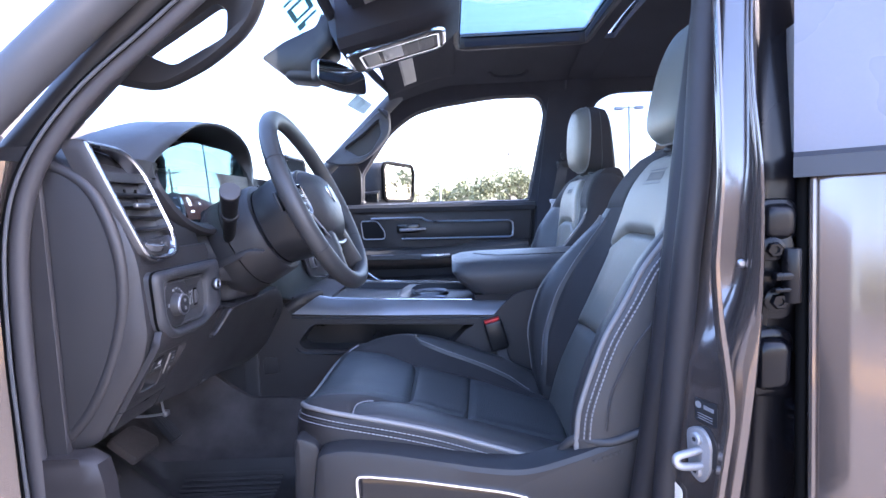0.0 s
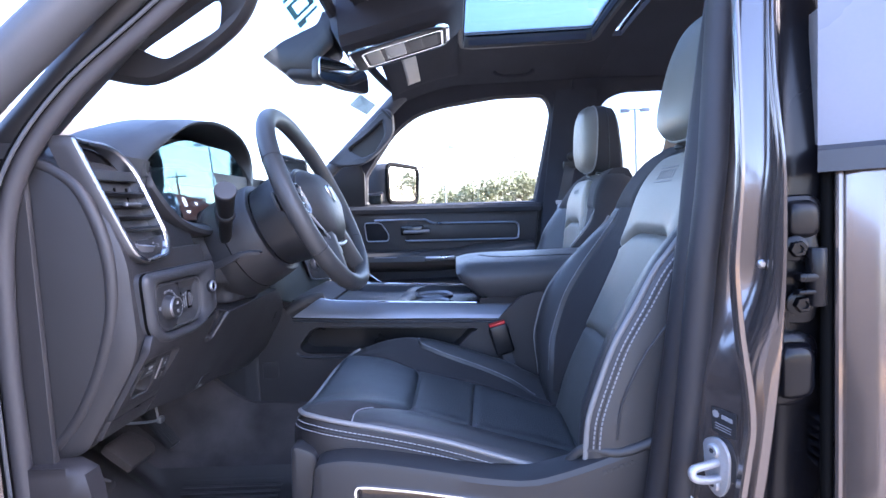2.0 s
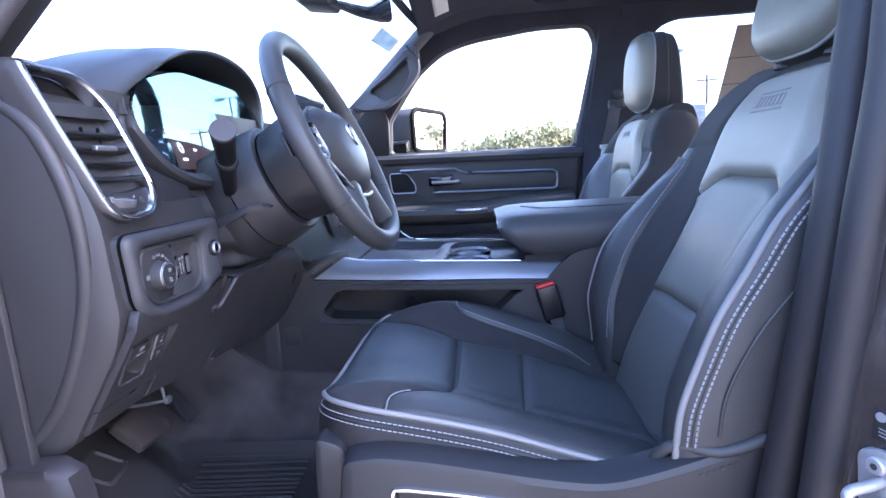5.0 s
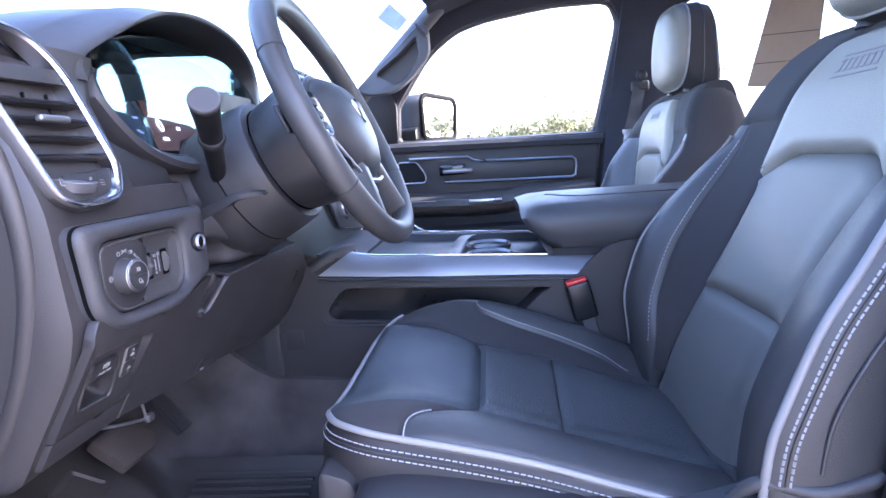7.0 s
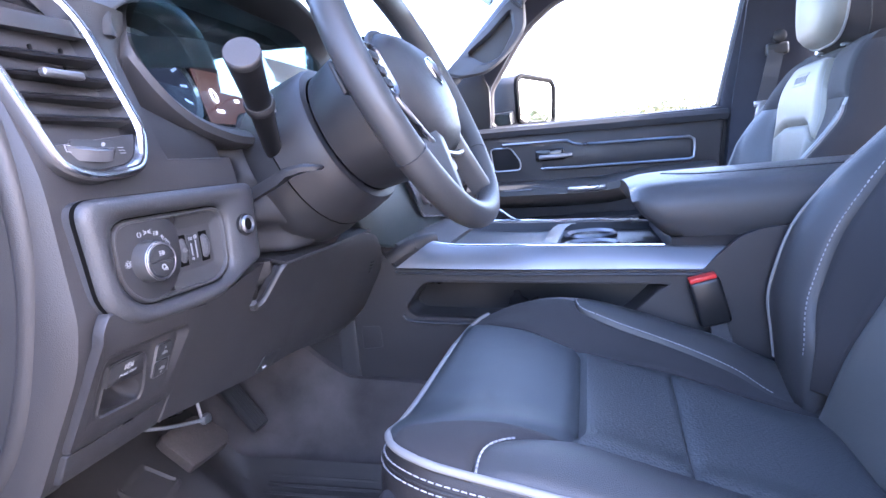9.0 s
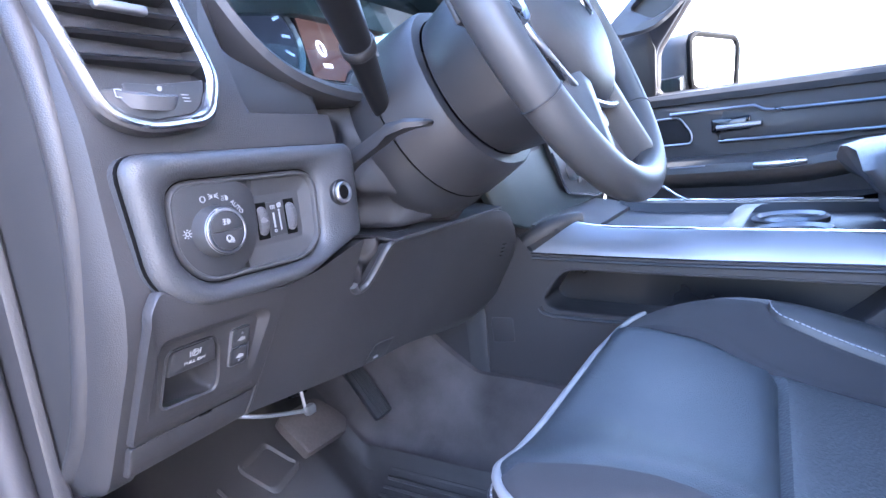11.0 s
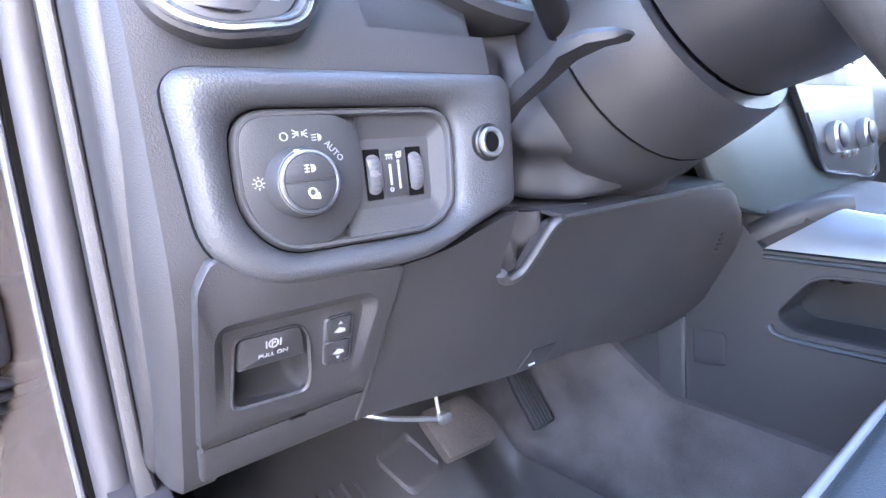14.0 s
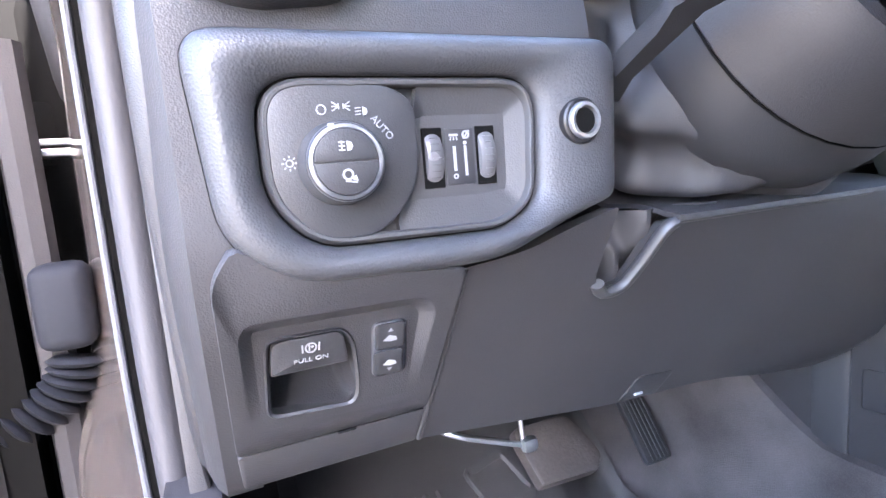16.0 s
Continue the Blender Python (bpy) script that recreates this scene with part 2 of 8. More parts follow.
def rim(outer, inner, place, profile, n=96):
    """A frame between two outlines; profile: (share from outer to inner, depth) steps."""
    a, b = even([Vector(p) for p in outer], n), even([Vector(p) for p in inner], n)
    return loft([[place(*(p.lerp(q, s)), d) for p, q in zip(a, b)] for s, d in profile], cap=False, closed=True)


def smooth_path(pts, n=8, closed=False):
    """Catmull-Rom through the points."""
    pts = [Vector(p) for p in pts]
    k, out = len(pts), []
    rng = range(k) if closed else range(k - 1)
    for i in rng:
        g = (lambda j: pts[j % k]) if closed else (lambda j: pts[min(max(j, 0), k - 1)])
        p0, p1, p2, p3 = g(i - 1), g(i), g(i + 1), g(i + 2)
        for j in range(n):
            t = j / n
            out.append(0.5 * (2 * p1 + (p2 - p0) * t + (2 * p0 - 5 * p1 + 4 * p2 - p3) * t * t + (3 * p1 - p0 - 3 * p2 + p3) * t ** 3))
    if not closed:
        out.append(pts[-1])
    return out


def curve(*knots):
    """A smooth curve through (t, value) knots that does not overshoot."""
    ts, vs = [k[0] for k in knots], [k[1] for k in knots]
    n = len(ts)
    dl = [(vs[i + 1] - vs[i]) / (ts[i + 1] - ts[i]) for i in range(n - 1)]
    m = [dl[0]] + [0 if dl[i - 1] * dl[i] <= 0 else 2 * dl[i - 1] * dl[i] / (dl[i - 1] + dl[i]) for i in range(1, n - 1)] + [dl[-1]]

    def f(t):
        t = min(max(t, ts[0]), ts[-1])
        i = 0
        while i < n - 2 and t > ts[i + 1]:
            i += 1
        h = ts[i + 1] - ts[i]
        s = (t - ts[i]) / h
        return (vs[i] * (1 + 2 * s) * (1 - s) ** 2 + m[i] * h * s * (1 - s) ** 2
                + vs[i + 1] * s * s * (3 - 2 * s) + m[i + 1] * h * s * s * (s - 1))
    return f


def tube(path, r=0.005, n=10, closed=False, flat=1.0, up=(0, 0, 1)):
    """A bar along a path; r is a number or a function of 0..1; flat squeezes it along its own up."""
    path = [Vector(p) for p in path]
    k, rings = len(path), []
    side = None
    for i, p in enumerate(path):
        a = path[(i - 1) % k] if closed or i else p
        b = path[(i + 1) % k] if closed or i < k - 1 else p
        d = (b - a).normalized()
        if side is None:
            side = d.cross(Vector(up))
            side = side if side.length > 0.05 else d.cross(Vector((1, 0, 0)))
        side = (side - d * side.dot(d)).normalized()
        v = side.cross(d)
        rad = r(i / max(k - 1, 1)) if callable(r) else r
        rings.append([p + (side * math.cos(x) + v * math.sin(x) * flat) * rad for x in (2 * math.pi * j / n for j in range(n))])
    return loft(rings, cap=not closed, closed=closed)


def sheet(fn, nu, nv, thick=0.0, down=(0, 0, -1)):
    """A surface fn(u, v) over 0..1, with a thickness along down."""
    bm = bmesh.new()
    g = [[bm.verts.new(fn(i / nu, j / nv)) for j in range(nv + 1)] for i in range(nu + 1)]
    for i in range(nu):
        for j in range(nv):
            bm.faces.new((g[i][j], g[i + 1][j], g[i + 1][j + 1], g[i][j + 1]))
    if thick:
        d = Vector(down) * thick
        h = [[bm.verts.new(v.co + d) for v in row] for row in g]
        for i in range(nu):
            for j in range(nv):
                bm.faces.new((h[i][j], h[i][j + 1], h[i + 1][j + 1], h[i + 1][j]))
        for i in range(nu):
            for j in (0, nv):
                bm.faces.new((g[i][j], g[i + 1][j], h[i + 1][j], h[i][j]))
        for j in range(nv):
            for i in (0, nu):
                bm.faces.new((g[i][j], g[i][j + 1], h[i][j + 1], h[i][j]))
    return bm


def disc_stack(steps, c, axis, n=40):
    """A turned body: steps of (radius, height) along axis from c."""
    q = Vector((0, 0, 1)).rotation_difference(Vector(axis).normalized()).to_matrix()
    rings = [[Vector(c) + q @ Vector((r * math.cos(a), r * math.sin(a), h)) for a in (2 * math.pi * j / n for j in range(n))] for r, h in steps]
    return loft(rings)


def dashes(path, length=0.004, gap=0.003, r=0.0007, lift=(0, 0, 0)):
    """A row of stitches along a path."""
    path = [Vector(p) + Vector(lift) for p in path]
    out, carry, pen = bmesh.new(), 0.0, []
    pts, dist = [], 0.0
    for a, b in zip(path, path[1:]):
        seg = (b - a).length
        s = 0.0
        while s < seg:
            pts.append(a.lerp(b, s / seg if seg else 0))
            s += 0.001
    step = int((length + gap) * 1000)
    ln = int(length * 1000)
    for i in range(0, len(pts) - ln, max(step, 2)):
        a, b = pts[i], pts[i + ln]
        d = (b - a)
        if d.length < 1e-5:
            continue
        d.normalize()
        s = d.cross(Vector((0, 0, 1)))
        s = (s if s.length > 0.1 else d.cross(Vector((1, 0, 0)))).normalized()
        u = s.cross(d)
        ra = [out.verts.new(a + s * r * x + u * r * y) for x, y in ((1, 0), (0, 1), (-1, 0), (0, -1))]
        rb = [out.verts.new(b + s * r * x + u * r * y) for x, y in ((1, 0), (0, 1), (-1, 0), (0, -1))]
        for j in range(4):
            out.faces.new((ra[j], ra[(j + 1) % 4], rb[(j + 1) % 4], rb[j]))
        out.faces.new(ra[::-1])
        out.faces.new(rb)
    return out


def lettering(name, text, size, m, material, parent, label=""):
    """Built-in font letters as a thin mesh."""
    cu = bpy.data.curves.new(name, "FONT")
    cu.body, cu.size, cu.align_x, cu.align_y, cu.extrude, cu.resolution_u = text, size, "CENTER", "CENTER", 0.0002, 3
    tmp = bpy.data.objects.new("t", cu)
    scene.collection.objects.link(tmp)
    me = bpy.data.meshes.new_from_object(tmp.evaluated_get(bpy.context.evaluated_depsgraph_get()))
    bpy.data.objects.remove(tmp)
    bm = bmesh.new()
    bm.from_mesh(me)
    bm.transform(m)
    return part(name, bm, material, parent, label, smooth=False)


def xz(y, s=1):
    """Outline (x, z), depth along y; s = -1: outwards is -y."""
    return lambda a, b, d: Vector((a, y + s * d, b))


def yz(xfun):
    """Outline (y, z), depth along x, on the face x = xfun(z)."""
    return lambda a, b, d: Vector(((xfun(a, b) if callable(xfun) else xfun) + d, a, b))


def xy(z):
    return lambda a, b, d: Vector((a, b, z + d))


# ---- cabin shell ----
MID = 1.54          # the vehicle's middle line
def mirror_y(y):
    return 2 * MID - y


# floor and toe board, with the tunnel beside the console
def floor_at(u, v):
    x = 0.95 - 2.05 * u
    y = 0.76 + 1.56 * v
    toe = -0.60 - 0.09 * max(0.0, min(1.0, (y - 1.14) / 0.10))
    base = 0.79 + (min((toe - x) * 0.9, 0.40) if x < toe else 0.0)
    d = abs(y - MID)
    wall = 0.922 + 0.010 * max(0.0, min(1.0, (-0.30 - x) / 0.15)) + 1.5 * max(0.0, -0.50 - x) ** 1.35
    wall = max(wall, base + 0.05)
    low = base + (min(wall, base + 0.075) - base) * max(0.0, min(1.0, (0.36 - d) / 0.13)) ** 1.4
    f = max(0.0, min(1.0, (0.235 - d) / 0.038))
    z = low + (wall + 0.02 - low) * f ** 0.8
    z += 0.05 * max(0.0, min(1.0, (d - 0.70) / 0.06))
    return Vector((x, y, z + 0.003 * math.sin(7 * x) * math.cos(9 * y)))


floor = solo("floor", sheet(floor_at, 90, 110, 0.03), M_CARPET, "dark charcoal cabin carpet, slightly dusty", "floor", kind="structure")

# black strip painting in the crease shade where the carpet meets the console
solo("carpet_crease_shade", tube(smooth_path([(-0.600, 1.3475, 1.005), (-0.590, 1.3475, 0.990), (-0.5695, 1.3475, 0.9634), (-0.533, 1.3475, 0.9468), (-0.470, 1.3475, 0.9376), (-0.384, 1.3475, 0.928), (-0.20, 1.3475, 0.922)], 5), 0.0045, 8), M_BLACK, "black strip put in as crease shade between carpet and console", "carpet edge", kind="structure")

# all-weather floor mat of the driver's footwell
def mat_at(x, y):
    p = floor_at((0.95 - x) / 2.05, (y - 0.76) / 1.56)
    return p.z + 0.012


floor_mat = thing("floor_mat", "black rubber all-weather floor mat with ribs", "floor mat", at=(-0.4, 1.0, 0.80))


def mat_sheet(u, v):
    x, y = -0.22 - 0.66 * u, 0.82 + 0.42 * v
    e = min(u, 1 - u, v * 0.65, (1 - v) * 0.65)
    return Vector((x, y, mat_at(x, y) + 0.018 * max(0.0, 1 - e / 0.03)))


part("tray", sheet(mat_sheet, 50, 40, 0.006), M_MAT, floor_mat)
for i in range(6):
    y = 0.925 + 0.016 * i
    part("rib", tube([(x, y + 0.25 * (x + 0.66), mat_at(x, y) + 0.003) for x in (-0.56 - 0.02 * k for k in range(9))], 0.0042, 6), M_MAT, floor_mat)
for i in range(9):
    y = 1.115 + 0.014 * i
    part("rib", tube([(x, y, mat_at(x, y) + 0.002) for x in (-0.40 - 0.02 * k for k in range(12))], 0.0035, 6), M_MAT, floor_mat)
heel = rpoly([(-0.680, 1.048), (-0.692, 1.112), (-0.742, 1.086), (-0.730, 1.022)], 0.012)
part("heel_pad", rim(heel, inset(heel, 0.010), lambda a, b, d: Vector((a, b, mat_at(a, b) + d)), [(0, -0.002), (0.3, 0.005), (0.7, 0.005), (1, -0.002)], 48), M_MAT, floor_mat)

# closing walls: firewall, rear wall
solo("wall_front", rbox((-1.10, MID, 1.15), (0.04, 1.66, 0.85), 0.01), M_HARD, "black firewall behind the dashboard", "wall", kind="structure")
solo("wall_rear", join(rbox((1.55, MID, 1.10), (0.04, 1.60, 0.70), 0.01), rbox((1.55, MID, 1.86), (0.04, 1.60, 0.10), 0.01),
                       rbox((1.55, 0.80, 1.6), (0.04, 0.12, 0.50), 0.01), rbox((1.55, 2.28, 1.6), (0.04, 0.12, 0.50), 0.01)),
     M_LINER, "black rear cab wall with a window opening", "wall", kind="structure")
solo("floor_rear", rbox((1.24, MID, 0.80), (0.62, 1.6, 0.04), 0.01), M_CARPET, "dark carpet of the rear footwell", "floor", kind="structure")

# headliner with the sunroof opening
SRX0, SRX1, SRY0, SRY1 = 0.062, 0.500, 1.10, 1.985


def roof_z(x, y):
    d = abs(y - MID) / 0.76
    front = max(0.0, (0.05 - x) / 0.28)
    return 1.966 - 0.085 * d ** 3.5 - 0.075 * front ** 1.6 - 0.02 * max(0, x - 0.6)


def roof_panel(x0, x1, y0, y1, nu=14, nv=14, lift=0.0, t=0.018):
    return sheet(lambda u, v: Vector((x0 + (x1 - x0) * u, y0 + (y1 - y0) * v, roof_z(x0 + (x1 - x0) * u, y0 + (y1 - y0) * v) + lift)), nu, nv, t, (0, 0, 1))


YL, YR = 0.80, 2.28
solo("ceiling", join(roof_panel(-0.22, SRX0, YL, YR), roof_panel(SRX0, SRX1, YL, SRY0), roof_panel(SRX0, SRX1, SRY1, YR),
                     roof_panel(SRX1, 0.565, YL, YR), roof_panel(0.565, 0.60, YL, 1.20), roof_panel(0.565, 0.60, 1.975, YR),
                     roof_panel(0.60, 1.55, YL, YR)),
     M_LINER, "black cloth headliner round the glass sunroof", "ceiling", kind="structure")
solo("roof", join(roof_panel(-0.22, SRX0, 0.77, 2.31, lift=0.035, t=0.01), roof_panel(SRX0, SRX1, 0.77, SRY0, lift=0.035, t=0.01), roof_panel(SRX0, SRX1, SRY1, 2.31, lift=0.035, t=0.01),
                  roof_panel(SRX1, 0.565, 0.77, 2.31, lift=0.035, t=0.01), roof_panel(0.60, 1.57, 0.77, 2.31, lift=0.035, t=0.01)),
     M_PAINT, "brown-grey painted steel roof skin", "roof", kind="structure")
sunroof = thing("sunroof", "tinted panoramic glass sunroof with black frame", "sunroof", kind="structure", at=(0.28, 1.54, 1.97))
part("glass_panel", rbox((0.281, 1.54, 1.995), (0.45, 0.92, 0.005), 0.002), M_TINT, sunroof)
fr_o = rpoly([(SRX0 - 0.004, SRY0), (SRX1 + 0.004, SRY0), (SRX1 + 0.004, SRY1 + 0.003), (SRX0 - 0.004, SRY1 + 0.003)], 0.03)
part("frame", rim(inset(fr_o, -0.018), fr_o, lambda a, b, d: Vector((a, b, roof_z(a, b) + d)),
                  [(0, 0.005), (0.1, -0.006), (0.8, -0.007), (1, -0.002), (1, 0.03), (0, 0.03)]), M_HARD, sunroof)
part("gap_strip", rbox((0.583, 1.60, 1.985), (0.035, 0.75, 0.004), 0.001), M_GLASS, sunroof, "bright slot behind the glass panel")

# windscreen and its frame
def ws(u, v):
    """u: 0 base, 1 header; v: 0 driver's side, 1 passenger's side."""
    y = 0.80 + 1.48 * v
    bow = 1 - ((y - MID) / 0.76) ** 2
    return Vector((-0.64 + 0.42 * u - 0.16 * bow * (1 - 0.6 * u), y, 1.455 + 0.42 * u + 0.012 * bow))


windscreen = thing("window_1", "wide clear laminated windscreen", "windscreen", kind="structure", at=(-0.5, MID, 1.6))
part("pane", sheet(ws, 16, 24, 0.004, (0.7, 0, -0.7)), M_GLASS, windscreen)
part("header_trim", tube([ws(1.0, k / 20) + Vector((0.012, 0, -0.004)) for k in range(21)], 0.014, 8), M_LINER, windscreen)
part("cowl", tube([ws(0.0, k / 20) + Vector((-0.02, 0, -0.02)) for k in range(21)], 0.03, 8), M_HARD, windscreen)
# band along the windscreen's top with the parts of a painted word, seen from inside
decal = thing("windscreen_decal", "white and teal dealer decal across the windscreen top", "decal", at=(-0.3, 1.2, 1.8))
def on_ws(u, v, off=0.006):
    return ws(u, v) + Vector((0.7, 0, -0.7)) * off
def ws_patch(u0, u1, v0, v1, off):
    return sheet(lambda a, b: on_ws(u0 + (u1 - u0) * a, v0 + (v1 - v0) * b, off), 2, 6, 0.0006, (0.7, 0, -0.7))
part("panel", ws_patch(0.868, 0.985, 0.12, 0.405, 0.006), clear_glass("decal_film", (0.80, 0.93, 0.95), 0.3), decal, "thin clear vinyl film")
wl = 0.300
part("letter", join(ws_patch(0.882, 0.972, wl, wl + 0.008, 0.008), ws_patch(0.882, 0.972, wl + 0.044, wl + 0.052, 0.008), ws_patch(0.882, 0.900, wl, wl + 0.052, 0.008), ws_patch(0.954, 0.972, wl, wl + 0.052, 0.008)), M_DECAL, decal)
part("letter", join(ws_patch(0.882, 0.972, wl + 0.066, wl + 0.074, 0.008), ws_patch(0.882, 0.915, wl + 0.066, wl + 0.086, 0.008)), M_DECAL, decal)
part("letter", join(ws_patch(0.882, 0.972, wl - 0.066, wl - 0.058, 0.008), ws_patch(0.882, 0.972, wl - 0.022, wl - 0.014, 0.008), ws_patch(0.954, 0.972, wl - 0.066, wl - 0.014, 0.008)), M_DECAL, decal)
solo("windscreen_sticker", ws_patch(0.780, 0.868, 0.835, 0.958, 0.006), M_STICKER, "small grey inspection sticker inside the windscreen", "sticker")

# roof pillars beside the windscreen, trimmed in grey
def pillar_a(v, side):
    pts = [ws(u, v) + Vector((0.02 + 0.02 * u, side * (0.015), -0.012)) for u in [k / 14 - 0.12 for k in range(17)]]
    return tube(pts, lambda s: 0.032 + 0.008 * s, 12, flat=0.75)


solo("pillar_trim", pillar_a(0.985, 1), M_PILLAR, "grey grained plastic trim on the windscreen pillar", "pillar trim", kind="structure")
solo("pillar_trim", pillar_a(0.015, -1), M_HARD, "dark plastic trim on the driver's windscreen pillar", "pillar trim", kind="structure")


def grab(name, y, side, material, label):
    """Handle along a windscreen pillar: a broad bar with an opening behind it."""
    out = rpoly([(-0.500, 1.605), (-0.456, 1.592), (-0.410, 1.584), (-0.336, 1.616), (-0.270, 1.665), (-0.242, 1.72), (-0.240, 1.80), (-0.27, 1.82), (-0.36, 1.74), (-0.46, 1.66)], [0.01, 0.02, 0.03, 0.03, 0.03, 0.03, 0.03, 0.03, 0.03, 0.02])
    hole = rpoly([(-0.426, 1.636), (-0.384, 1.616), (-0.304, 1.654), (-0.300, 1.690), (-0.314, 1.701), (-0.365, 1.671)], [0.006, 0.012, 0.012, 0.01, 0.01, 0.01])
    h = thing(name, label, "grab handle", at=(-0.4, y, 1.6))
    for cx, cz in ((-0.452, 1.622), (-0.262, 1.745)):
        part("screw_cover", rbox((cx, y + side * 0.001, cz), (0.034, 0.005, 0.016), 0.002, 2, pose(0, 0, 0, 0, -38, 0)), material, h)
    part("bar", rim(out, hole, xz(y, side), [(0, -0.010), (0.12, -0.002), (0.4, 0.0), (0.8, 0.0), (1, -0.006), (1, -0.026), (0.7, -0.030), (0.2, -0.030), (0, -0.022)], 100), material, h)
    return h


grab("grab_handle", 0.875, 1, M_HARD, "black moulded grab handle on the driver's windscreen pillar")
pg = thing("grab_handle", "grey moulded grab handle along the passenger's windscreen pillar", "grab handle", at=(-0.34, 2.2, 1.68))
pgo = rpoly([(-0.492, 1.600), (-0.333, 1.728), (-0.250, 1.802), (-0.220, 1.785), (-0.220, 1.700), (-0.294, 1.622), (-0.353, 1.585), (-0.440, 1.582)], [0.008, 0.01, 0.01, 0.015, 0.03, 0.03, 0.03, 0.012])
pgh = rpoly([(-0.408, 1.648), (-0.323, 1.702), (-0.264, 1.756), (-0.258, 1.697), (-0.303, 1.630), (-0.351, 1.612)], 0.014)
part("bar", rim(pgo, pgh, xz(2.20, -1), [(0, -0.03), (0, -0.008), (0.12, 0.0), (0.8, 0.002), (1, -0.006), (1, -0.03)], 100), M_PILLAR, pg)
part("recess", slab(inset([Vector(p) for p in pgh], -0.01), xz(2.226, -1), 0.01, 0), M_HARD, pg)
part("end_cap", rbox((-0.245, 2.19, 1.775), (0.010, 0.012, 0.055), 0.003, 2, pose(0, 0, 0, 0, -40, 0)), M_GREYPL, pg)

# ---- driver's door opening: seal, pillars, sill ----
seal = thing("door_seal", "grey-black rubber door seal round the front opening", "door seal", kind="structure", at=(-0.5, 0.75, 1.1))
SEAL_F = [(-0.565, 0.750, 0.95), (-0.566, 0.748, 1.05), (-0.566, 0.746, 1.15), (-0.566, 0.746, 1.25), (-0.558, 0.748, 1.38), (-0.530, 0.754, 1.472), (-0.466, 0.766, 1.560), (-0.375, 0.786, 1.645), (-0.27, 0.815, 1.745), (-0.19, 0.835, 1.81), (-0.05, 0.850, 1.868), (0.20, 0.86, 1.885), (0.36, 0.86, 1.86)]
M_SEAL = mat("grey_seal_rubber", (0.042, 0.041, 0.046), 0.55, bump=0.3, scale=900, spread=0.12)
part("front_run", tube([p + Vector((0.006, 0.0008, 0)) for p in smooth_path(SEAL_F, 6)], 0.0118, 16, flat=0.9, up=(0, 1, 0)), M_SEAL, seal)
part("groove", tube([Vector(p) + Vector((-0.003, -0.0130, 0)) for p in smooth_path(SEAL_F, 6)], 0.0042, 8), M_BLACK, seal)
SEAL_B = [(0.232, 0.805, 0.86), (0.254, 0.80, 0.98), (0.277, 0.80, 1.13), (0.304, 0.802, 1.32), (0.326, 0.818, 1.45), (0.353, 0.838, 1.58), (0.380, 0.858, 1.72), (0.37, 0.86, 1.86)]
part("rear_run", tube([p + Vector((0.005, -0.004, 0)) for p in smooth_path(SEAL_B, 6)], 0.022, 14, flat=0.9, up=(0, 1, 0)), M_RUBBER, seal)
part("rear_lip", tube([p + Vector((0.022, -0.026, 0)) for p in smooth_path(SEAL_B, 6)], 0.0055, 8), M_HARD, seal)
part("lip", tube([Vector(p) + Vector((0.002, -0.0168, 0)) for p in smooth_path(SEAL_F, 6)], 0.0024, 8), M_PILLAR, seal)

# hinge pillar (front of the opening), painted
JAMB_AP = curve((0.60, 0.640), (1.07, 0.6715), (1.11, 0.684), (1.15, 0.6955), (1.192, 0.703), (1.233, 0.7058), (1.314, 0.707), (1.39, 0.710), (1.52, 0.712))


def jamb(u, v):
    z = 0.62 + 0.86 * u
    x0 = -0.572 if z < 1.38 else -0.572 + (z - 1.38) * 0.3
    ap = JAMB_AP(z)
    prof = [(0.0, 0.752), (-0.004, 0.7345), (-0.016, 0.728), (-0.040, 0.6 * 0.728 + 0.4 * ap), (-0.062, 0.1 * 0.728 + 0.9 * ap), (-0.073, ap), (-0.16, ap + 0.045)]
    k = min(int(v * (len(prof) - 1)), len(prof) - 2)
    f = v * (len(prof) - 1) - k
    a, b = prof[k], prof[k + 1]
    return Vector((x0 + a[0] + (b[0] - a[0]) * f, a[1] + (b[1] - a[1]) * f, z))


hinge_pillar = solo("hinge_pillar", sheet(jamb, 24, 24, 0.01, (-1, 0.3, 0)), M_PAINT, "brown metallic painted front hinge pillar", "door pillar", kind="structure")
# outer skin of the windscreen pillar; trim grey stands in for shaded body paint
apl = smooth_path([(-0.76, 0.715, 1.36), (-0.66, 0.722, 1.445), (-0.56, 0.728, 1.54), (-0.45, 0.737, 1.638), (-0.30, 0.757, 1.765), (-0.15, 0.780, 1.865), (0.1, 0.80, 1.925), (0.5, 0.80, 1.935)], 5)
solo("windscreen_pillar", tube(apl, 0.030, 14, flat=0.9), M_PILLAR, "steel windscreen pillar, shaded body paint put in as blue-grey", "door pillar", kind="structure")
solo("door_sill", join(rbox((-0.10, 0.745, 0.835), (0.86, 0.10, 0.05), 0.015, 3), rbox((-0.10, 0.70, 0.70), (1.2, 0.06, 0.30), 0.02, 3)), M_GREYPL, "grey plastic sill trim under the door opening", "door sill", kind="structure")
solo("kick_trim", loft([[Vector((x, y, z)) for x, y in ((-0.62, 0.775), (-0.62, 0.745), (-0.50, 0.742), (-0.472 - f, 0.750), (-0.470 - f, 0.775))] for z, f in ((0.80, 0.0), (0.95, 0.0), (1.05, 0.004), (1.078, 0.010), (1.090, 0.030))]), M_RUBBER, "dark rubber-edged trim at the foot of the pillar", "kick panel", kind="structure")
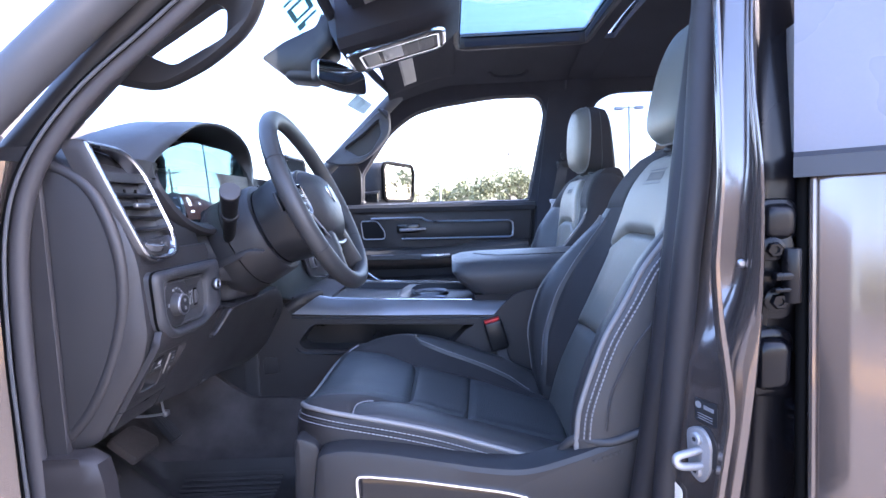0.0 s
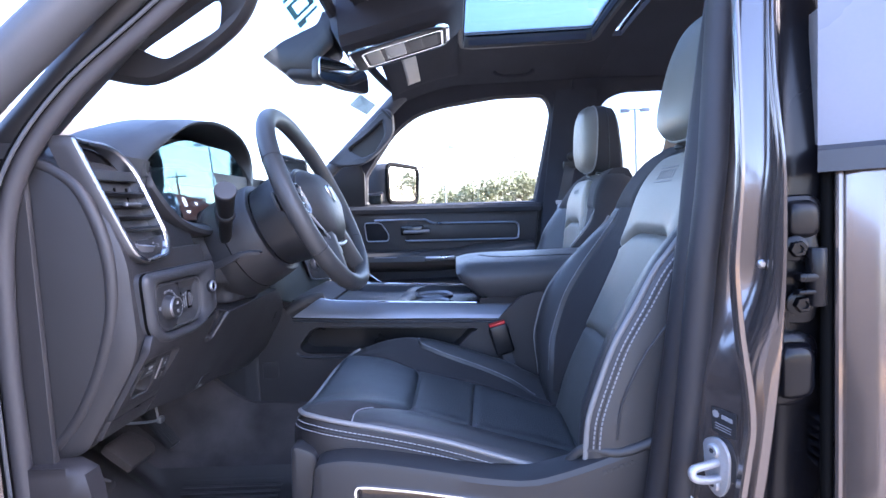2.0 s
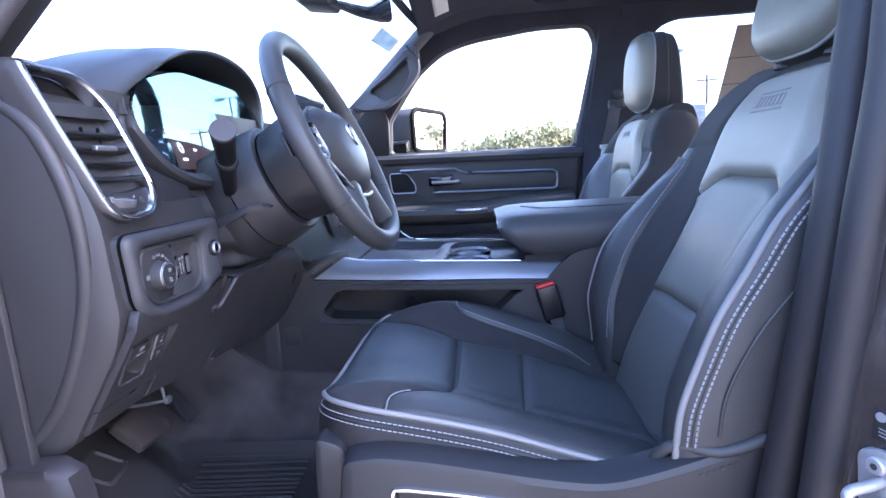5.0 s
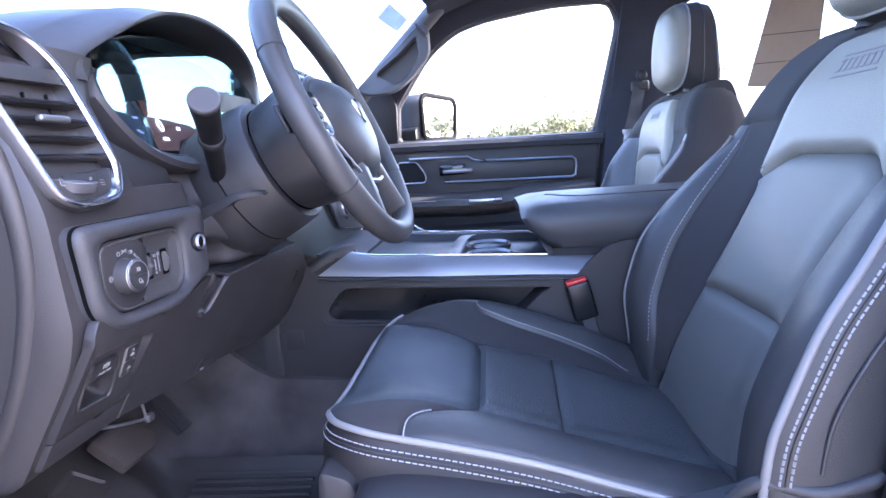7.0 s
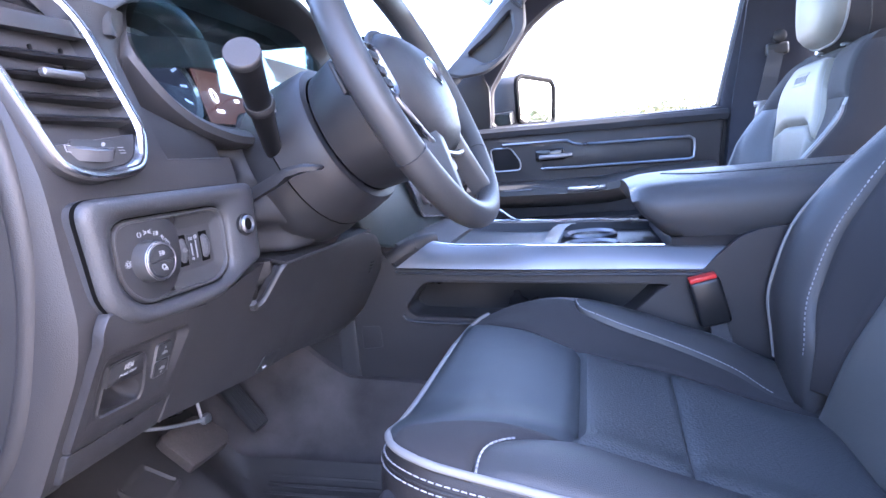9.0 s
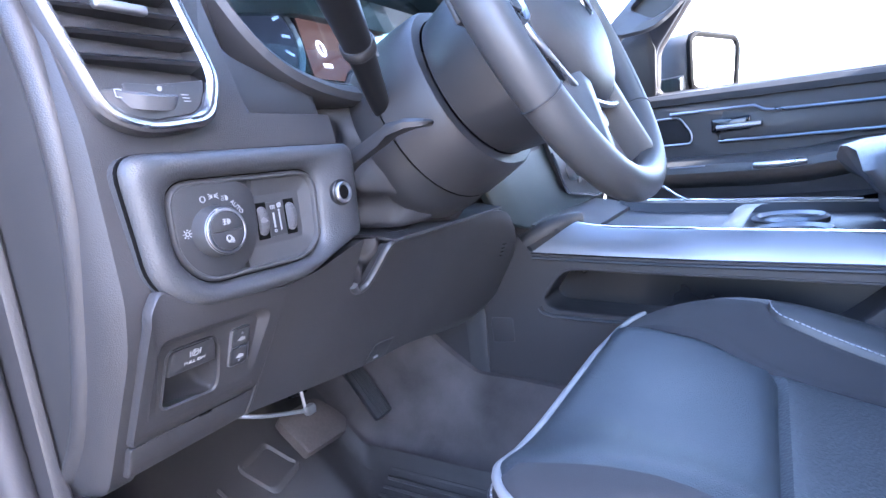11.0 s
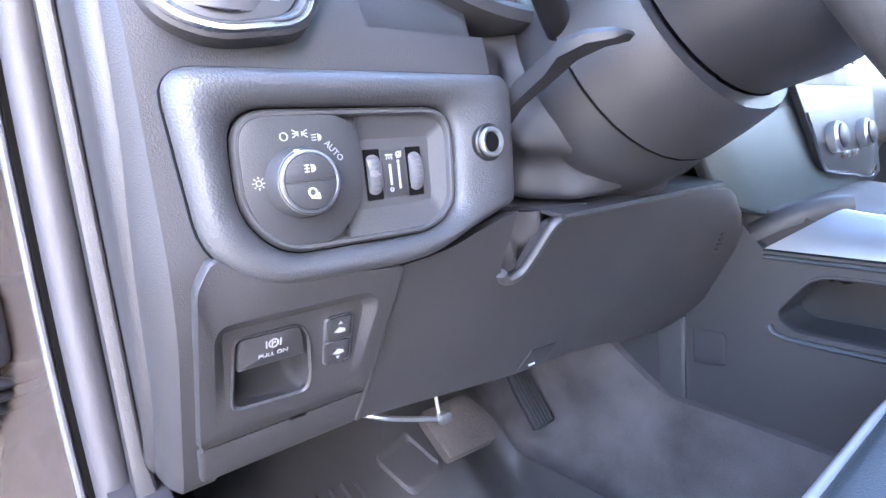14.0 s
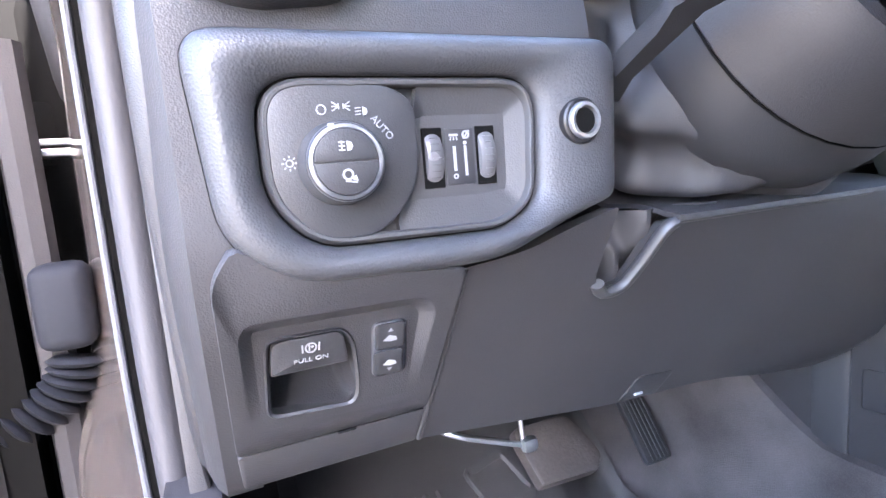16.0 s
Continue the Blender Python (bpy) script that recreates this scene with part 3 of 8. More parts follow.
solo("kick_panel", rbox((-0.80, 0.768, 1.10), (0.50, 0.012, 0.76), 0.004), M_HARD, "black plastic kick panel at the front of the sill", "kick panel", kind="structure")

# middle pillar: cross section swept up, painted outside
def bpillar(u, v):
    z = 0.70 + 1.18 * u
    lean = max(0.0, z - 1.42)
    wave = 0.016 * math.sin((z - 1.0) * 6.2) * (1 if z < 1.45 else max(0, 1 - (z - 1.45) * 5))
    x = 0.0 if z < 1.0 else (z - 1.0) * 0.155
    prof = [(0.262, 0.815), (0.266, 0.765), (0.262, 0.742), (0.270, 0.715), (0.281, 0.690), (0.290, 0.668), (0.292 + wave, 0.654), (0.300 + wave, 0.650), (0.306 + wave, 0.656), (0.318 + wave * 0.5, 0.676), (0.335, 0.690), (0.38, 0.689), (0.44, 0.688), (0.44, 0.80)]
    k = min(int(v * (len(prof) - 1)), len(prof) - 2)
    f = v * (len(prof) - 1) - k
    a, b = prof[k], prof[k + 1]
    s = 1 - v * 0.55
    g = min(1.0, max(0.0, (z - 1.17) / 0.14))
    hollow = 0.040 * g * g * (3 - 2 * g) * math.exp(-((v - 0.27) / 0.13) ** 2)
    return Vector((a[0] + (b[0] - a[0]) * f + x * s * 0.62 + hollow, a[1] + (b[1] - a[1]) * f + 0.13 * lean, z))


middle_pillar = thing("middle_pillar", "brown-grey metallic painted middle door pillar", "door pillar", kind="structure", at=(0.3, 0.72, 0.7))
part("skin", sheet(lambda u, v: bpillar(u, 0.13 + 0.415 * v), 60, 40, 0.008, (0, 1, 0)), M_PAINT, middle_pillar)
# Same body paint as the skin; its shade is put into the darker colour.
part("hinge_recess", sheet(lambda u, v: bpillar(u, 0.545 + 0.455 * v), 40, 26, 0.008, (0, 1, 0)), M_UNDER, middle_pillar, "hinge recess with its shade put into a darker colour")
part("inner_trim", loft([[Vector((x + dx, y + dy, z)) for dx, dy in ((0.0, 0.0), (0.03, 0.035), (0.16, 0.035), (0.16, 0.0))] for x, y, z in [(p[0] + 0.002, p[1] + 0.008, p[2]) for p in SEAL_B]]), M_HARD, middle_pillar)


def b_at(z, v):
    return bpillar((z - 0.70) / 1.18, v)


def b_place(cz, v0, turn_z=0.0):
    """A frame on the pillar face: a along it rearwards and outwards, b up, d outwards."""
    p, q = b_at(cz, v0 - 0.03), b_at(cz, v0 + 0.03)
    t = (q - p).normalized()
    o = b_at(cz, v0)
    nrm = Vector((0, 0, 1)).cross(t).normalized()
    if nrm.x > 0:
        nrm = -nrm
    return lambda a, b, d: o + t * a + Vector((0, 0, b)) + nrm * d


def seal_at(z):
    """Broad door seal lying on the front edge of the pillar."""
    return Vector((0.268 + 0.098 * (z - 1.073) + 0.028 * max(0.0, z - 1.32), 0.736 + 0.13 * max(0.0, z - 1.42), z))


part("pillar_run", tube([seal_at(0.70 + 1.16 * k / 30) for k in range(31)], 0.0165, 14), M_RUBBER, seal, "broad rubber seal on the middle pillar")

FLANGE = [(0.297, 1.70), (0.297, 1.539), (0.294, 1.451), (0.291, 1.392), (0.286, 1.332), (0.286, 1.301), (0.290, 1.251), (0.298, 1.188), (0.300, 1.149), (0.295, 1.111), (0.288, 1.065), (0.280, 1.00), (0.274, 0.90)]
fl_w = curve((0.90, 0.0048), (1.20, 0.0044), (1.33, 0.0032), (1.45, 0.0024), (1.70, 0.0022))
part("pinch_flange", loft([[Vector((p.x + q * fl_w(p.y) + (0.03 * max(0.0, p.y - 1.52)), 0.6455 + dy + 0.13 * max(0.0, p.y - 1.42), p.y)) for q, dy in ((-1, 0.010), (-1, 0.002), (-0.6, 0.0), (0.6, 0.0), (1, 0.002), (1, 0.010))] for p in [Vector((p.x, p.y)) for p in smooth_path([(x, z, 0) for x, z in FLANGE], 5)]]), M_PAINT, middle_pillar, "folded painted flange edge")
M_ZINC = mat("bright_zinc", (0.46, 0.46, 0.47), 0.42, 0.55, bump=0.3, scale=300, spread=0.15)
striker = thing("door_striker", "zinc-plated steel door striker bolted to the pillar", "door striker", at=tuple(b_at(1.09, 0.30)))
pl = b_place(1.088, 0.30)
plate_o = rpoly([(-0.018, 0.028), (0.006, 0.036), (0.018, 0.020), (0.016, -0.018), (0.004, -0.036), (-0.014, -0.026)], 0.010)
part("plate", slab(plate_o, lambda a, b, d: pl(a, b, d + 0.005), 0.006, 0.0015), M_ZINC, striker)
part("backing_plate", slab(inset(plate_o, -0.003), lambda a, b, d: pl(a + 0.003, b - 0.002, d + 0.001), 0.004, 0.001), M_HARD, striker)
for b in (0.020, -0.019):
    sc = part("screw", disc_stack([(0.0075, 0), (0.0075, 0.003), (0.006, 0.0045)], pl(-0.001, b, 0.005), pl(0, 0, 1) - pl(0, 0, 0), 20), M_ZINC, striker)
    part("socket", disc_stack([(0.003, 0), (0.003, 0.0008)], pl(-0.001, b, 0.0092), pl(0, 0, 1) - pl(0, 0, 0), 6), M_HARD, sc)
part("loop", tube(smooth_path([pl(0.004, -0.011, 0.002), pl(0.003, -0.010, 0.018), pl(0.000, -0.007, 0.033), pl(-0.002, -0.001, 0.037), pl(-0.002, 0.004, 0.033), pl(0.001, 0.006, 0.018), pl(0.002, 0.007, 0.002)], 5), 0.0046, 12), M_ZINC, striker)
# maker's data: unreadable bars
st = thing("pillar_sticker", "black sticker with white print above the striker", "sticker", at=tuple(b_at(1.15, 0.32)))
ps = b_place(1.140, 0.31)
part("backing", slab(rpoly([(-0.016, -0.016), (0.016, -0.016), (0.016, 0.014), (-0.016, 0.014)], 0.002), lambda a, b, d: ps(a, b, d + 0.0012), 0.0008, 0.0002), M_HARD, st)
part("roundel", slab([(-0.010 + 0.0042 * math.cos(a), 0.007 + 0.0042 * math.sin(a)) for a in (k * math.pi / 12 for k in range(24))], lambda a, b, d: ps(a, b, d + 0.0022), 0.0006, 0), M_WHITE, st)
part("bar", slab([(-0.002, 0.004), (0.012, 0.003), (0.012, 0.0075), (-0.002, 0.0085)], lambda a, b, d: ps(a, b, d + 0.0022), 0.0006, 0), M_WHITE, st)
for k in range(3):
    part("bar", slab([(-0.011, -0.0035 - 0.003 * k), (0.010, -0.0045 - 0.003 * k), (0.010, -0.0037 - 0.003 * k), (-0.011, -0.0027 - 0.003 * k)], lambda a, b, d: ps(a, b, d + 0.0022), 0.0006, 0), M_WHITE, st)
M_YELLOW = plain("yellow_print", (0.75, 0.55, 0.08), 0.5)
sl = thing("pillar_label", "white and yellow paper label under the striker", "label", at=tuple(b_at(1.0, 0.26)))
pb = b_place(0.993, 0.22)
part("paper", slab(rpoly([(-0.016, -0.05), (0.014, -0.05), (0.010, 0.042), (-0.012, 0.05)], 0.004), lambda a, b, d: pb(a, b, d + 0.0015), 0.001, 0.0003), M_LABEL, sl)
part("band", slab([(-0.012, -0.02), (0.011, -0.02), (0.010, 0.012), (-0.011, 0.012)], lambda a, b, d: pb(a, b, d + 0.0022), 0.0004, 0), M_YELLOW, sl)

# ---- rear door, standing open, hinged on the middle pillar ----
HX, HY = 0.385, 0.655
RD_TURN = radians(-34)


def rd(a, z, d=0.0):
    """Rear door frame: a metres from the hinge edge rearwards, d outwards of the skin."""
    c, s = math.cos(RD_TURN), math.sin(RD_TURN)
    bulge = 0.030 * math.sin(min(max((z - 0.6) / 0.82, 0), 1) * math.pi) - 0.016 * max(0.0, (z - 1.42)) * 6 * 0.1
    e = d + bulge - 0.02
    return Vector((HX + a * c + e * s, HY + a * s - e * c, z))


M_APPLIQUE = mat("satin_grey_cover", (0.20, 0.20, 0.235), 0.30, spread=0.05, scale=300)
rear_door = thing("rear_door", "brown-grey metallic rear passenger door standing open", "car door", at=(HX, HY, 0.6))


def rd_skin(u, v):
    return rd(0.98 * u, 0.60 + 0.815 * v, 0.0 - 0.012 * max(0.0, 1 - u / 0.02))


part("outer_skin", sheet(rd_skin, 40, 30, 0.04, (0.3, 0.6, 0)), M_PAINT, rear_door)
part("inner_panel", loft([[rd(0.045, z, -0.052), rd(0.97, z, -0.052), rd(0.95, z, -0.10), rd(0.075, z, -0.085)] for z in (0.62, 0.9, 1.2, 1.42)]), M_HARD, rear_door, "black inner trim panel")
part("edge_strip", tube([rd(-0.004, 0.62 + 0.79 * k / 20, -0.010) for k in range(21)], 0.006, 10), M_BLACK, rear_door, "black rubber edge seal")
part("edge_bead", tube([rd(0.006, 0.62 + 0.79 * k / 20, -0.004) for k in range(21)], 0.004, 8), M_PAINT, rear_door)
part("belt_moulding", loft([[rd(a, 1.410, -0.004), rd(a, 1.410, 0.010), rd(a, 1.432, 0.008), rd(a, 1.438, -0.004)] for a in (-0.012, 0.3, 0.7, 0.98)]), M_GREYPL, rear_door, "dark belt moulding")
part("window_pane", sheet(lambda u, v: rd(0.03 + 0.9 * u, 1.43 + 0.42 * v, -0.012 - 0.05 * v), 8, 8, 0.004, (0.3, 0.6, 0)), clear_glass("hazy_side_glass", (0.10, 0.10, 0.12), 13.0), rear_door)
part("window_frame", loft([[rd(-0.018 + 0.01, z, -0.035), rd(0.090, z, -0.030), rd(0.090, z, -0.006), rd(-0.012, z, -0.006)] for z in (1.41, 1.55, 1.70, 1.86)]), M_APPLIQUE, rear_door, "smooth grey window frame cover")
part("window_frame", loft([[rd(a, 1.86, -0.06), rd(a, 1.86, -0.03), rd(a, 1.90, -0.03), rd(a, 1.90, -0.06)] for a in (-0.01, 0.4, 0.93)]), M_PAINT, rear_door)
part("edge_label", loft([[rd(-0.020, z, -0.030), rd(-0.013, z, -0.012), rd(-0.012, z, -0.010), rd(-0.020, z, -0.028)] for z in (1.44, 1.50, 1.58)]), M_WHITE, rear_door, "narrow white label strip")
def boss(thing_, cx, cy, cz, w, h, name="pad"):
    """A rounded moulded block standing out of the recess, stepped towards its top."""
    base = rpoly([(-w, -h), (w, -h), (w, h), (-w, h)], min(w, h) * 0.75, 6)
    at = lambda f, d: [Vector((cx + p.x * f - 0.15 * d, cy - d, cz + p.y * f)) for p in base]
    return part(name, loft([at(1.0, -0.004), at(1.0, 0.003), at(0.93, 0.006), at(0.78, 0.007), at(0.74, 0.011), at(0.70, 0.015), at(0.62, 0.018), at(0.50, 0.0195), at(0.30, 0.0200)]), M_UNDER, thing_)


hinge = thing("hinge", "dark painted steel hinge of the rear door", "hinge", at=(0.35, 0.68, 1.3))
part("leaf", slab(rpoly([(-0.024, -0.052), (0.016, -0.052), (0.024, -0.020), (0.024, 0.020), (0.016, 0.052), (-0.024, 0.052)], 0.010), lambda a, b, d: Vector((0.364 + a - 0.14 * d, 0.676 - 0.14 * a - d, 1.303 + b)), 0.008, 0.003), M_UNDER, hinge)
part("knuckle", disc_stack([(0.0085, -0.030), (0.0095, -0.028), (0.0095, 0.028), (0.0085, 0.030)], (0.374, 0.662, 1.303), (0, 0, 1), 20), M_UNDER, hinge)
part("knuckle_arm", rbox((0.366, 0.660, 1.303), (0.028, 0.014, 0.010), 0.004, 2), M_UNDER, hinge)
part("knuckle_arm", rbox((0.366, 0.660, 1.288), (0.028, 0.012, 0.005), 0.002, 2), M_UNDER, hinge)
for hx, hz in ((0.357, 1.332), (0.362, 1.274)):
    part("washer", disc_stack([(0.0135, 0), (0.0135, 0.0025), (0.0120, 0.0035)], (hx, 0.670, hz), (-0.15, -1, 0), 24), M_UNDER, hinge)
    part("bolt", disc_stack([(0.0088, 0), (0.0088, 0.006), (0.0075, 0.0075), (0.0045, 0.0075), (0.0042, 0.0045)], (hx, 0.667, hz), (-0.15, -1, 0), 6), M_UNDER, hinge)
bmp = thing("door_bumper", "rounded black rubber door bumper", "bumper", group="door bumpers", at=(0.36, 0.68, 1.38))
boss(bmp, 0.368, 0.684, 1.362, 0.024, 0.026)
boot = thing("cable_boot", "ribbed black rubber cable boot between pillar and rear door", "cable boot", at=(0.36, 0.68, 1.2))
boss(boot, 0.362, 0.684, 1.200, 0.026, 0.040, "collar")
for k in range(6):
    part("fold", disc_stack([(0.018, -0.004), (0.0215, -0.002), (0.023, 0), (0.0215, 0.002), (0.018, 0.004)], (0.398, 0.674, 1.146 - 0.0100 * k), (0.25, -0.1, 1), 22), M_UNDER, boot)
solo("pillar_clip", disc_stack([(0.005, 0), (0.005, 0.003), (0.003, 0.005)], (0.331, 0.684, 1.316), (-0.2, -1, 0), 14), M_STEEL, "small round clip on the pillar", "clip")

# ---- driver's door, standing open, seen by its hinge end ----
DX, DY = -0.63, 0.66
DT = radians(-78)


def dd(a, z, d=0.0):
    c, s = math.cos(DT), math.sin(DT)
    return Vector((DX + a * c + d * -s, DY + a * s + d * c, z))


driver_door = thing("driver_door", "open driver's door with dark inner trim, end shade put in as black", "car door", at=(DX, DY, 0.6))
# Dead black in place of the shadow on the painted door end.
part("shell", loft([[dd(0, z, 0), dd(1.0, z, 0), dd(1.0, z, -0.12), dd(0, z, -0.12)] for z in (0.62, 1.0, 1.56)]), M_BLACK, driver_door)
part("inner_trim", loft([[dd(0.02, z, 0.002), dd(0.98, z, 0.002), dd(0.96, z, 0.05), dd(0.06, z, 0.05)] for z in (0.70, 1.0, 1.55)]), M_HARD, driver_door)
part("window_frame", tube([dd(0.02, 1.40, -0.05), dd(0.25, 1.65, -0.01), dd(0.55, 1.86, 0.04), dd(1.0, 1.88, 0.04)], 0.022, 8), M_UNDER, driver_door)
part("check_strap", rbox((-0.66, 0.63, 1.3135), (0.026, 0.17, 0.0045), 0.001), M_STEEL, driver_door, "bright steel check strap")
part("strap_rail", rbox((-0.66, 0.63, 1.3065), (0.020, 0.17, 0.0055), 0.001), M_STEEL, driver_door)
part("hinge_seal", tube([dd(-0.02, z, -0.01) for z in (0.66, 0.9, 1.1, 1.38)], 0.012, 8), M_RUBBER, driver_door)
M_BOOT = mat("grey_boot_rubber", (0.010, 0.011, 0.015), 0.75, spread=0.12, scale=300, spec=0.25)
dboot = thing("cable_boot", "grey ribbed rubber cable boot of the driver's door", "cable boot", at=(-0.61, 0.64, 1.15))
part("plug", rbox((-0.625, 0.692, 1.200), (0.035, 0.035, 0.06), 0.010, 3), M_BOOT, dboot)
for k in range(11):
    f = k / 10
    part("fold", disc_stack([(0.014, -0.003), (0.018, 0), (0.014, 0.003)], (-0.625 - 0.02 * f, 0.692 - 0.075 * f ** 1.6, 1.160 - 0.045 * math.sin(f * 1.7)), (0.1, -0.2 - 1.2 * f, -1 + 0.5 * f), 16), M_BOOT, dboot)

# driver's door filler added behind the jamb, black in place of shade
part("door_gap_filler", loft([[dd(-0.115, z, -0.19), dd(0.03, z, -0.19), dd(0.03, z, -0.115), dd(-0.115, z, -0.115)] for z in (0.60, 1.0, 1.62)]), M_BLACK, driver_door)
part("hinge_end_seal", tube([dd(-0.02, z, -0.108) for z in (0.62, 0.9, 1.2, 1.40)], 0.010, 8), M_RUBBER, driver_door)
# Leaves in dead black too, in place of their shade.
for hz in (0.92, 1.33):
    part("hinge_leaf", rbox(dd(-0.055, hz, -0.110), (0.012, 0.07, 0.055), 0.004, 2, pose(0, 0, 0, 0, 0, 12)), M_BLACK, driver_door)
solo("jamb_trim", loft([[Vector((x, y, z)) for x, y in ((-0.66, 0.7575), (-0.540, 0.7570), (-0.5265, 0.7574), (-0.5255, 0.7590), (-0.5255, 0.7640 + f), (-0.527, 0.7656 + f), (-0.66, 0.7656 + f))] for z, f in ((1.086, 0.004), (1.100, 0.0025), (1.120, 0.0), (1.2, 0.0), (1.3, 0.0), (1.40, 0.0), (1.50, 0.0))]), M_DASH, "black grained trim strip behind the door seal", "jamb trim", kind="structure")
# unseen rear quarter on the driver's side, added to close the cab against sun
solo("rear_quarter", join(rbox((1.36, 0.755, 1.28), (0.42, 0.09, 1.32), 0.02, 2), rbox((0.95, 0.755, 1.915), (1.2, 0.09, 0.075), 0.02, 2)), M_PAINT, "brown-grey metallic rear quarter and roof rail", "body panel", kind="structure")
solo("rear_sill", rbox((0.80, 0.72, 0.70), (0.80, 0.10, 0.22), 0.02, 2), M_UNDER, "dark sill under the rear door opening", "door sill", kind="structure")
# Unseen block, added in black to close a bright gap.
solo("dark_gap_block", rbox((-1.05, 0.72, 1.16), (0.62, 0.13, 0.60), 0.03, 3), M_BLACK, "unseen black block ahead of the door, added to close a bright gap", "body panel", kind="structure")
# Plate added to blacken the gap between pillar and rear door.
part("added_gap_plate", rbox((0.55, 0.760, 1.27), (0.30, 0.03, 1.40), 0.006, 2), M_UNDER, middle_pillar)


# ---- dashboard ----
def face_x(y, z):
    """The dashboard's rear face."""
    if z >= 1.225:
        return -0.405 - 0.30 * max(0.0, z - 1.335)
    return -0.405 - 0.65 * (1.225 - z)


dashboard = thing("dashboard", "black soft-touch dashboard with stitched cluster hood", "dashboard", at=(-0.6, MID, 1.08))


def dash_ring(y, k=0.0, cut=False, deep=False, full=False):
    """Section in x and z; k draws it in at the ends."""
    low = [(-0.416, 1.240), (-0.426, 1.205), (-0.497, 1.094)] if full else [(-0.418, 1.255), (-0.500, 1.235), (-0.535, 1.096)]
    pts = rpoly([(-0.470, 1.485), (-0.420, 1.345)] + low + [(-0.56, 1.075), (-0.98, 1.12), (-1.02, 1.40), (-0.70, 1.475)],
                [0.03, 0.02, 0.01, 0.015, 0.015, 0.02, 0.03, 0.03, 0.04], 4)
    if deep:
        pts = [Vector((min(p.x, -0.56), p.y)) for p in pts]
    if cut:
        pts = [Vector((p.x if p.x < -0.9 or p.y < 1.36 else min(p.x, -0.425), min(p.y, 1.355))) for p in pts]
    c = Vector((-0.68, 1.29))
    return [Vector((c.x + (p.x - c.x) * (1 - k), y, c.y + (p.y - c.y) * (1 - k * 0.8))) for p in pts]


part("body", loft([dash_ring(0.768, 0.14, full=True), dash_ring(0.770, 0.07, full=True), dash_ring(0.774, 0.025, full=True), dash_ring(0.779, 0.0, full=True), dash_ring(0.7980, 0.0, full=True), dash_ring(0.7985, 0.0)] + [dash_ring(y) for y in (0.84, 0.898)] + [dash_ring(y, 0, True) for y in (0.900, 0.985)] + [dash_ring(y, 0, True, True) for y in (0.987, 1.1, 1.305)] + [dash_ring(y, 0, True) for y in (1.307, 1.38)] + [dash_ring(y) for y in (1.382, 1.5, 1.8, 2.1, 2.25)] + [dash_ring(2.285, 0.1)]), M_DASH, dashboard, angle=30)
# end panel beside the door opening
endcap = rpoly([(-0.600, 1.485), (-0.506, 1.474), (-0.466, 1.446), (-0.444, 1.393), (-0.434, 1.341), (-0.436, 1.280), (-0.459, 1.205), (-0.497, 1.136), (-0.548, 1.088), (-0.62, 1.085)], 0.04)
part("end_panel", slab(endcap, xz(0.7665, -1), 0.010, 0.003), M_HARD, dashboard)
part("end_rib", tube([Vector((p.x - 0.004, 0.7735, p.y)) for p in endcap[8:52]], 0.0088, 12), M_DASH, dashboard)

# pad along the top, and the hood over the instruments
def pad(u, v):
    y = 0.80 + 1.46 * u
    x = -0.470 - 0.42 * v
    z = 1.488 + 0.014 * math.sin(v * 2.6) - 0.02 * v * v
    e = min(u, 1 - u) * 1.46
    return Vector((x, y, z - 0.03 * max(0.0, 1 - e / 0.03) ** 2 - 0.034 * max(0.0, min(1.0, (1.02 - y) / 0.20))))


part("top_pad", sheet(pad, 50, 14, 0.03), M_DASH, dashboard)


MID_W = 1.125
HOOD_LIP = [(-0.452, 0.900, 1.462), (-0.456, 0.906, 1.486), (-0.460, 0.970, 1.521), (-0.460, 1.045, 1.557), (-0.460, 1.110, 1.575), (-0.460, 1.190, 1.580), (-0.462, 1.270, 1.571), (-0.464, 1.322, 1.547), (-0.466, 1.340, 1.518), (-0.464, 1.336, 1.488), (-0.460, 1.312, 1.452)]
HOOD_CREST = [(-0.500, 0.800, 1.470), (-0.494, 0.850, 1.491), (-0.486, 0.930, 1.533), (-0.484, 1.030, 1.568), (-0.484, 1.100, 1.583), (-0.484, 1.190, 1.592), (-0.486, 1.278, 1.584), (-0.492, 1.345, 1.556), (-0.500, 1.372, 1.520), (-0.500, 1.376, 1.490), (-0.495, 1.372, 1.452)]
lip_p, crest_p = smooth_path(HOOD_LIP, 7), smooth_path(HOOD_CREST, 7)


def hood_col(k):
    """Section of the hood: lining, lip, crest and the slope running forward."""
    a, b = lip_p[k], crest_p[k]
    d = (b - a)
    o = Vector((0, d.y, d.z)).normalized()
    c = Vector((-0.5, MID_W, 1.46))
    i1, i2 = a.lerp(c, 0.03) + Vector((-0.030, 0, 0)), a.lerp(c, 0.07) + Vector((-0.085, 0, 0))
    f = b + Vector((-0.075, 0, 0.004)) + Vector((0, (b.y - MID_W) * 0.10, 0))
    low = 0.034 * max(0.0, min(1.0, (1.02 - b.y) / 0.20))
    g = Vector((b.x - 0.19, max(0.815, MID_W + (b.y - MID_W) * 1.28), max(1.500, b.z - 0.030) - low))
    h = Vector((b.x - 0.33, max(0.815, MID_W + (b.y - MID_W) * 1.45), 1.492 - low))
    return [i2, i1, a + Vector((-0.004, 0, 0)), a + Vector((0.0015, 0, 0)) + o * 0.0025, a + Vector((0.002, 0, 0)) + o * 0.007, a.lerp(b, 0.35) + o * 0.004, b, f, g, h]


part("cluster_hood", skin([hood_col(k) for k in range(len(lip_p))]), M_DASH, dashboard, angle=70)
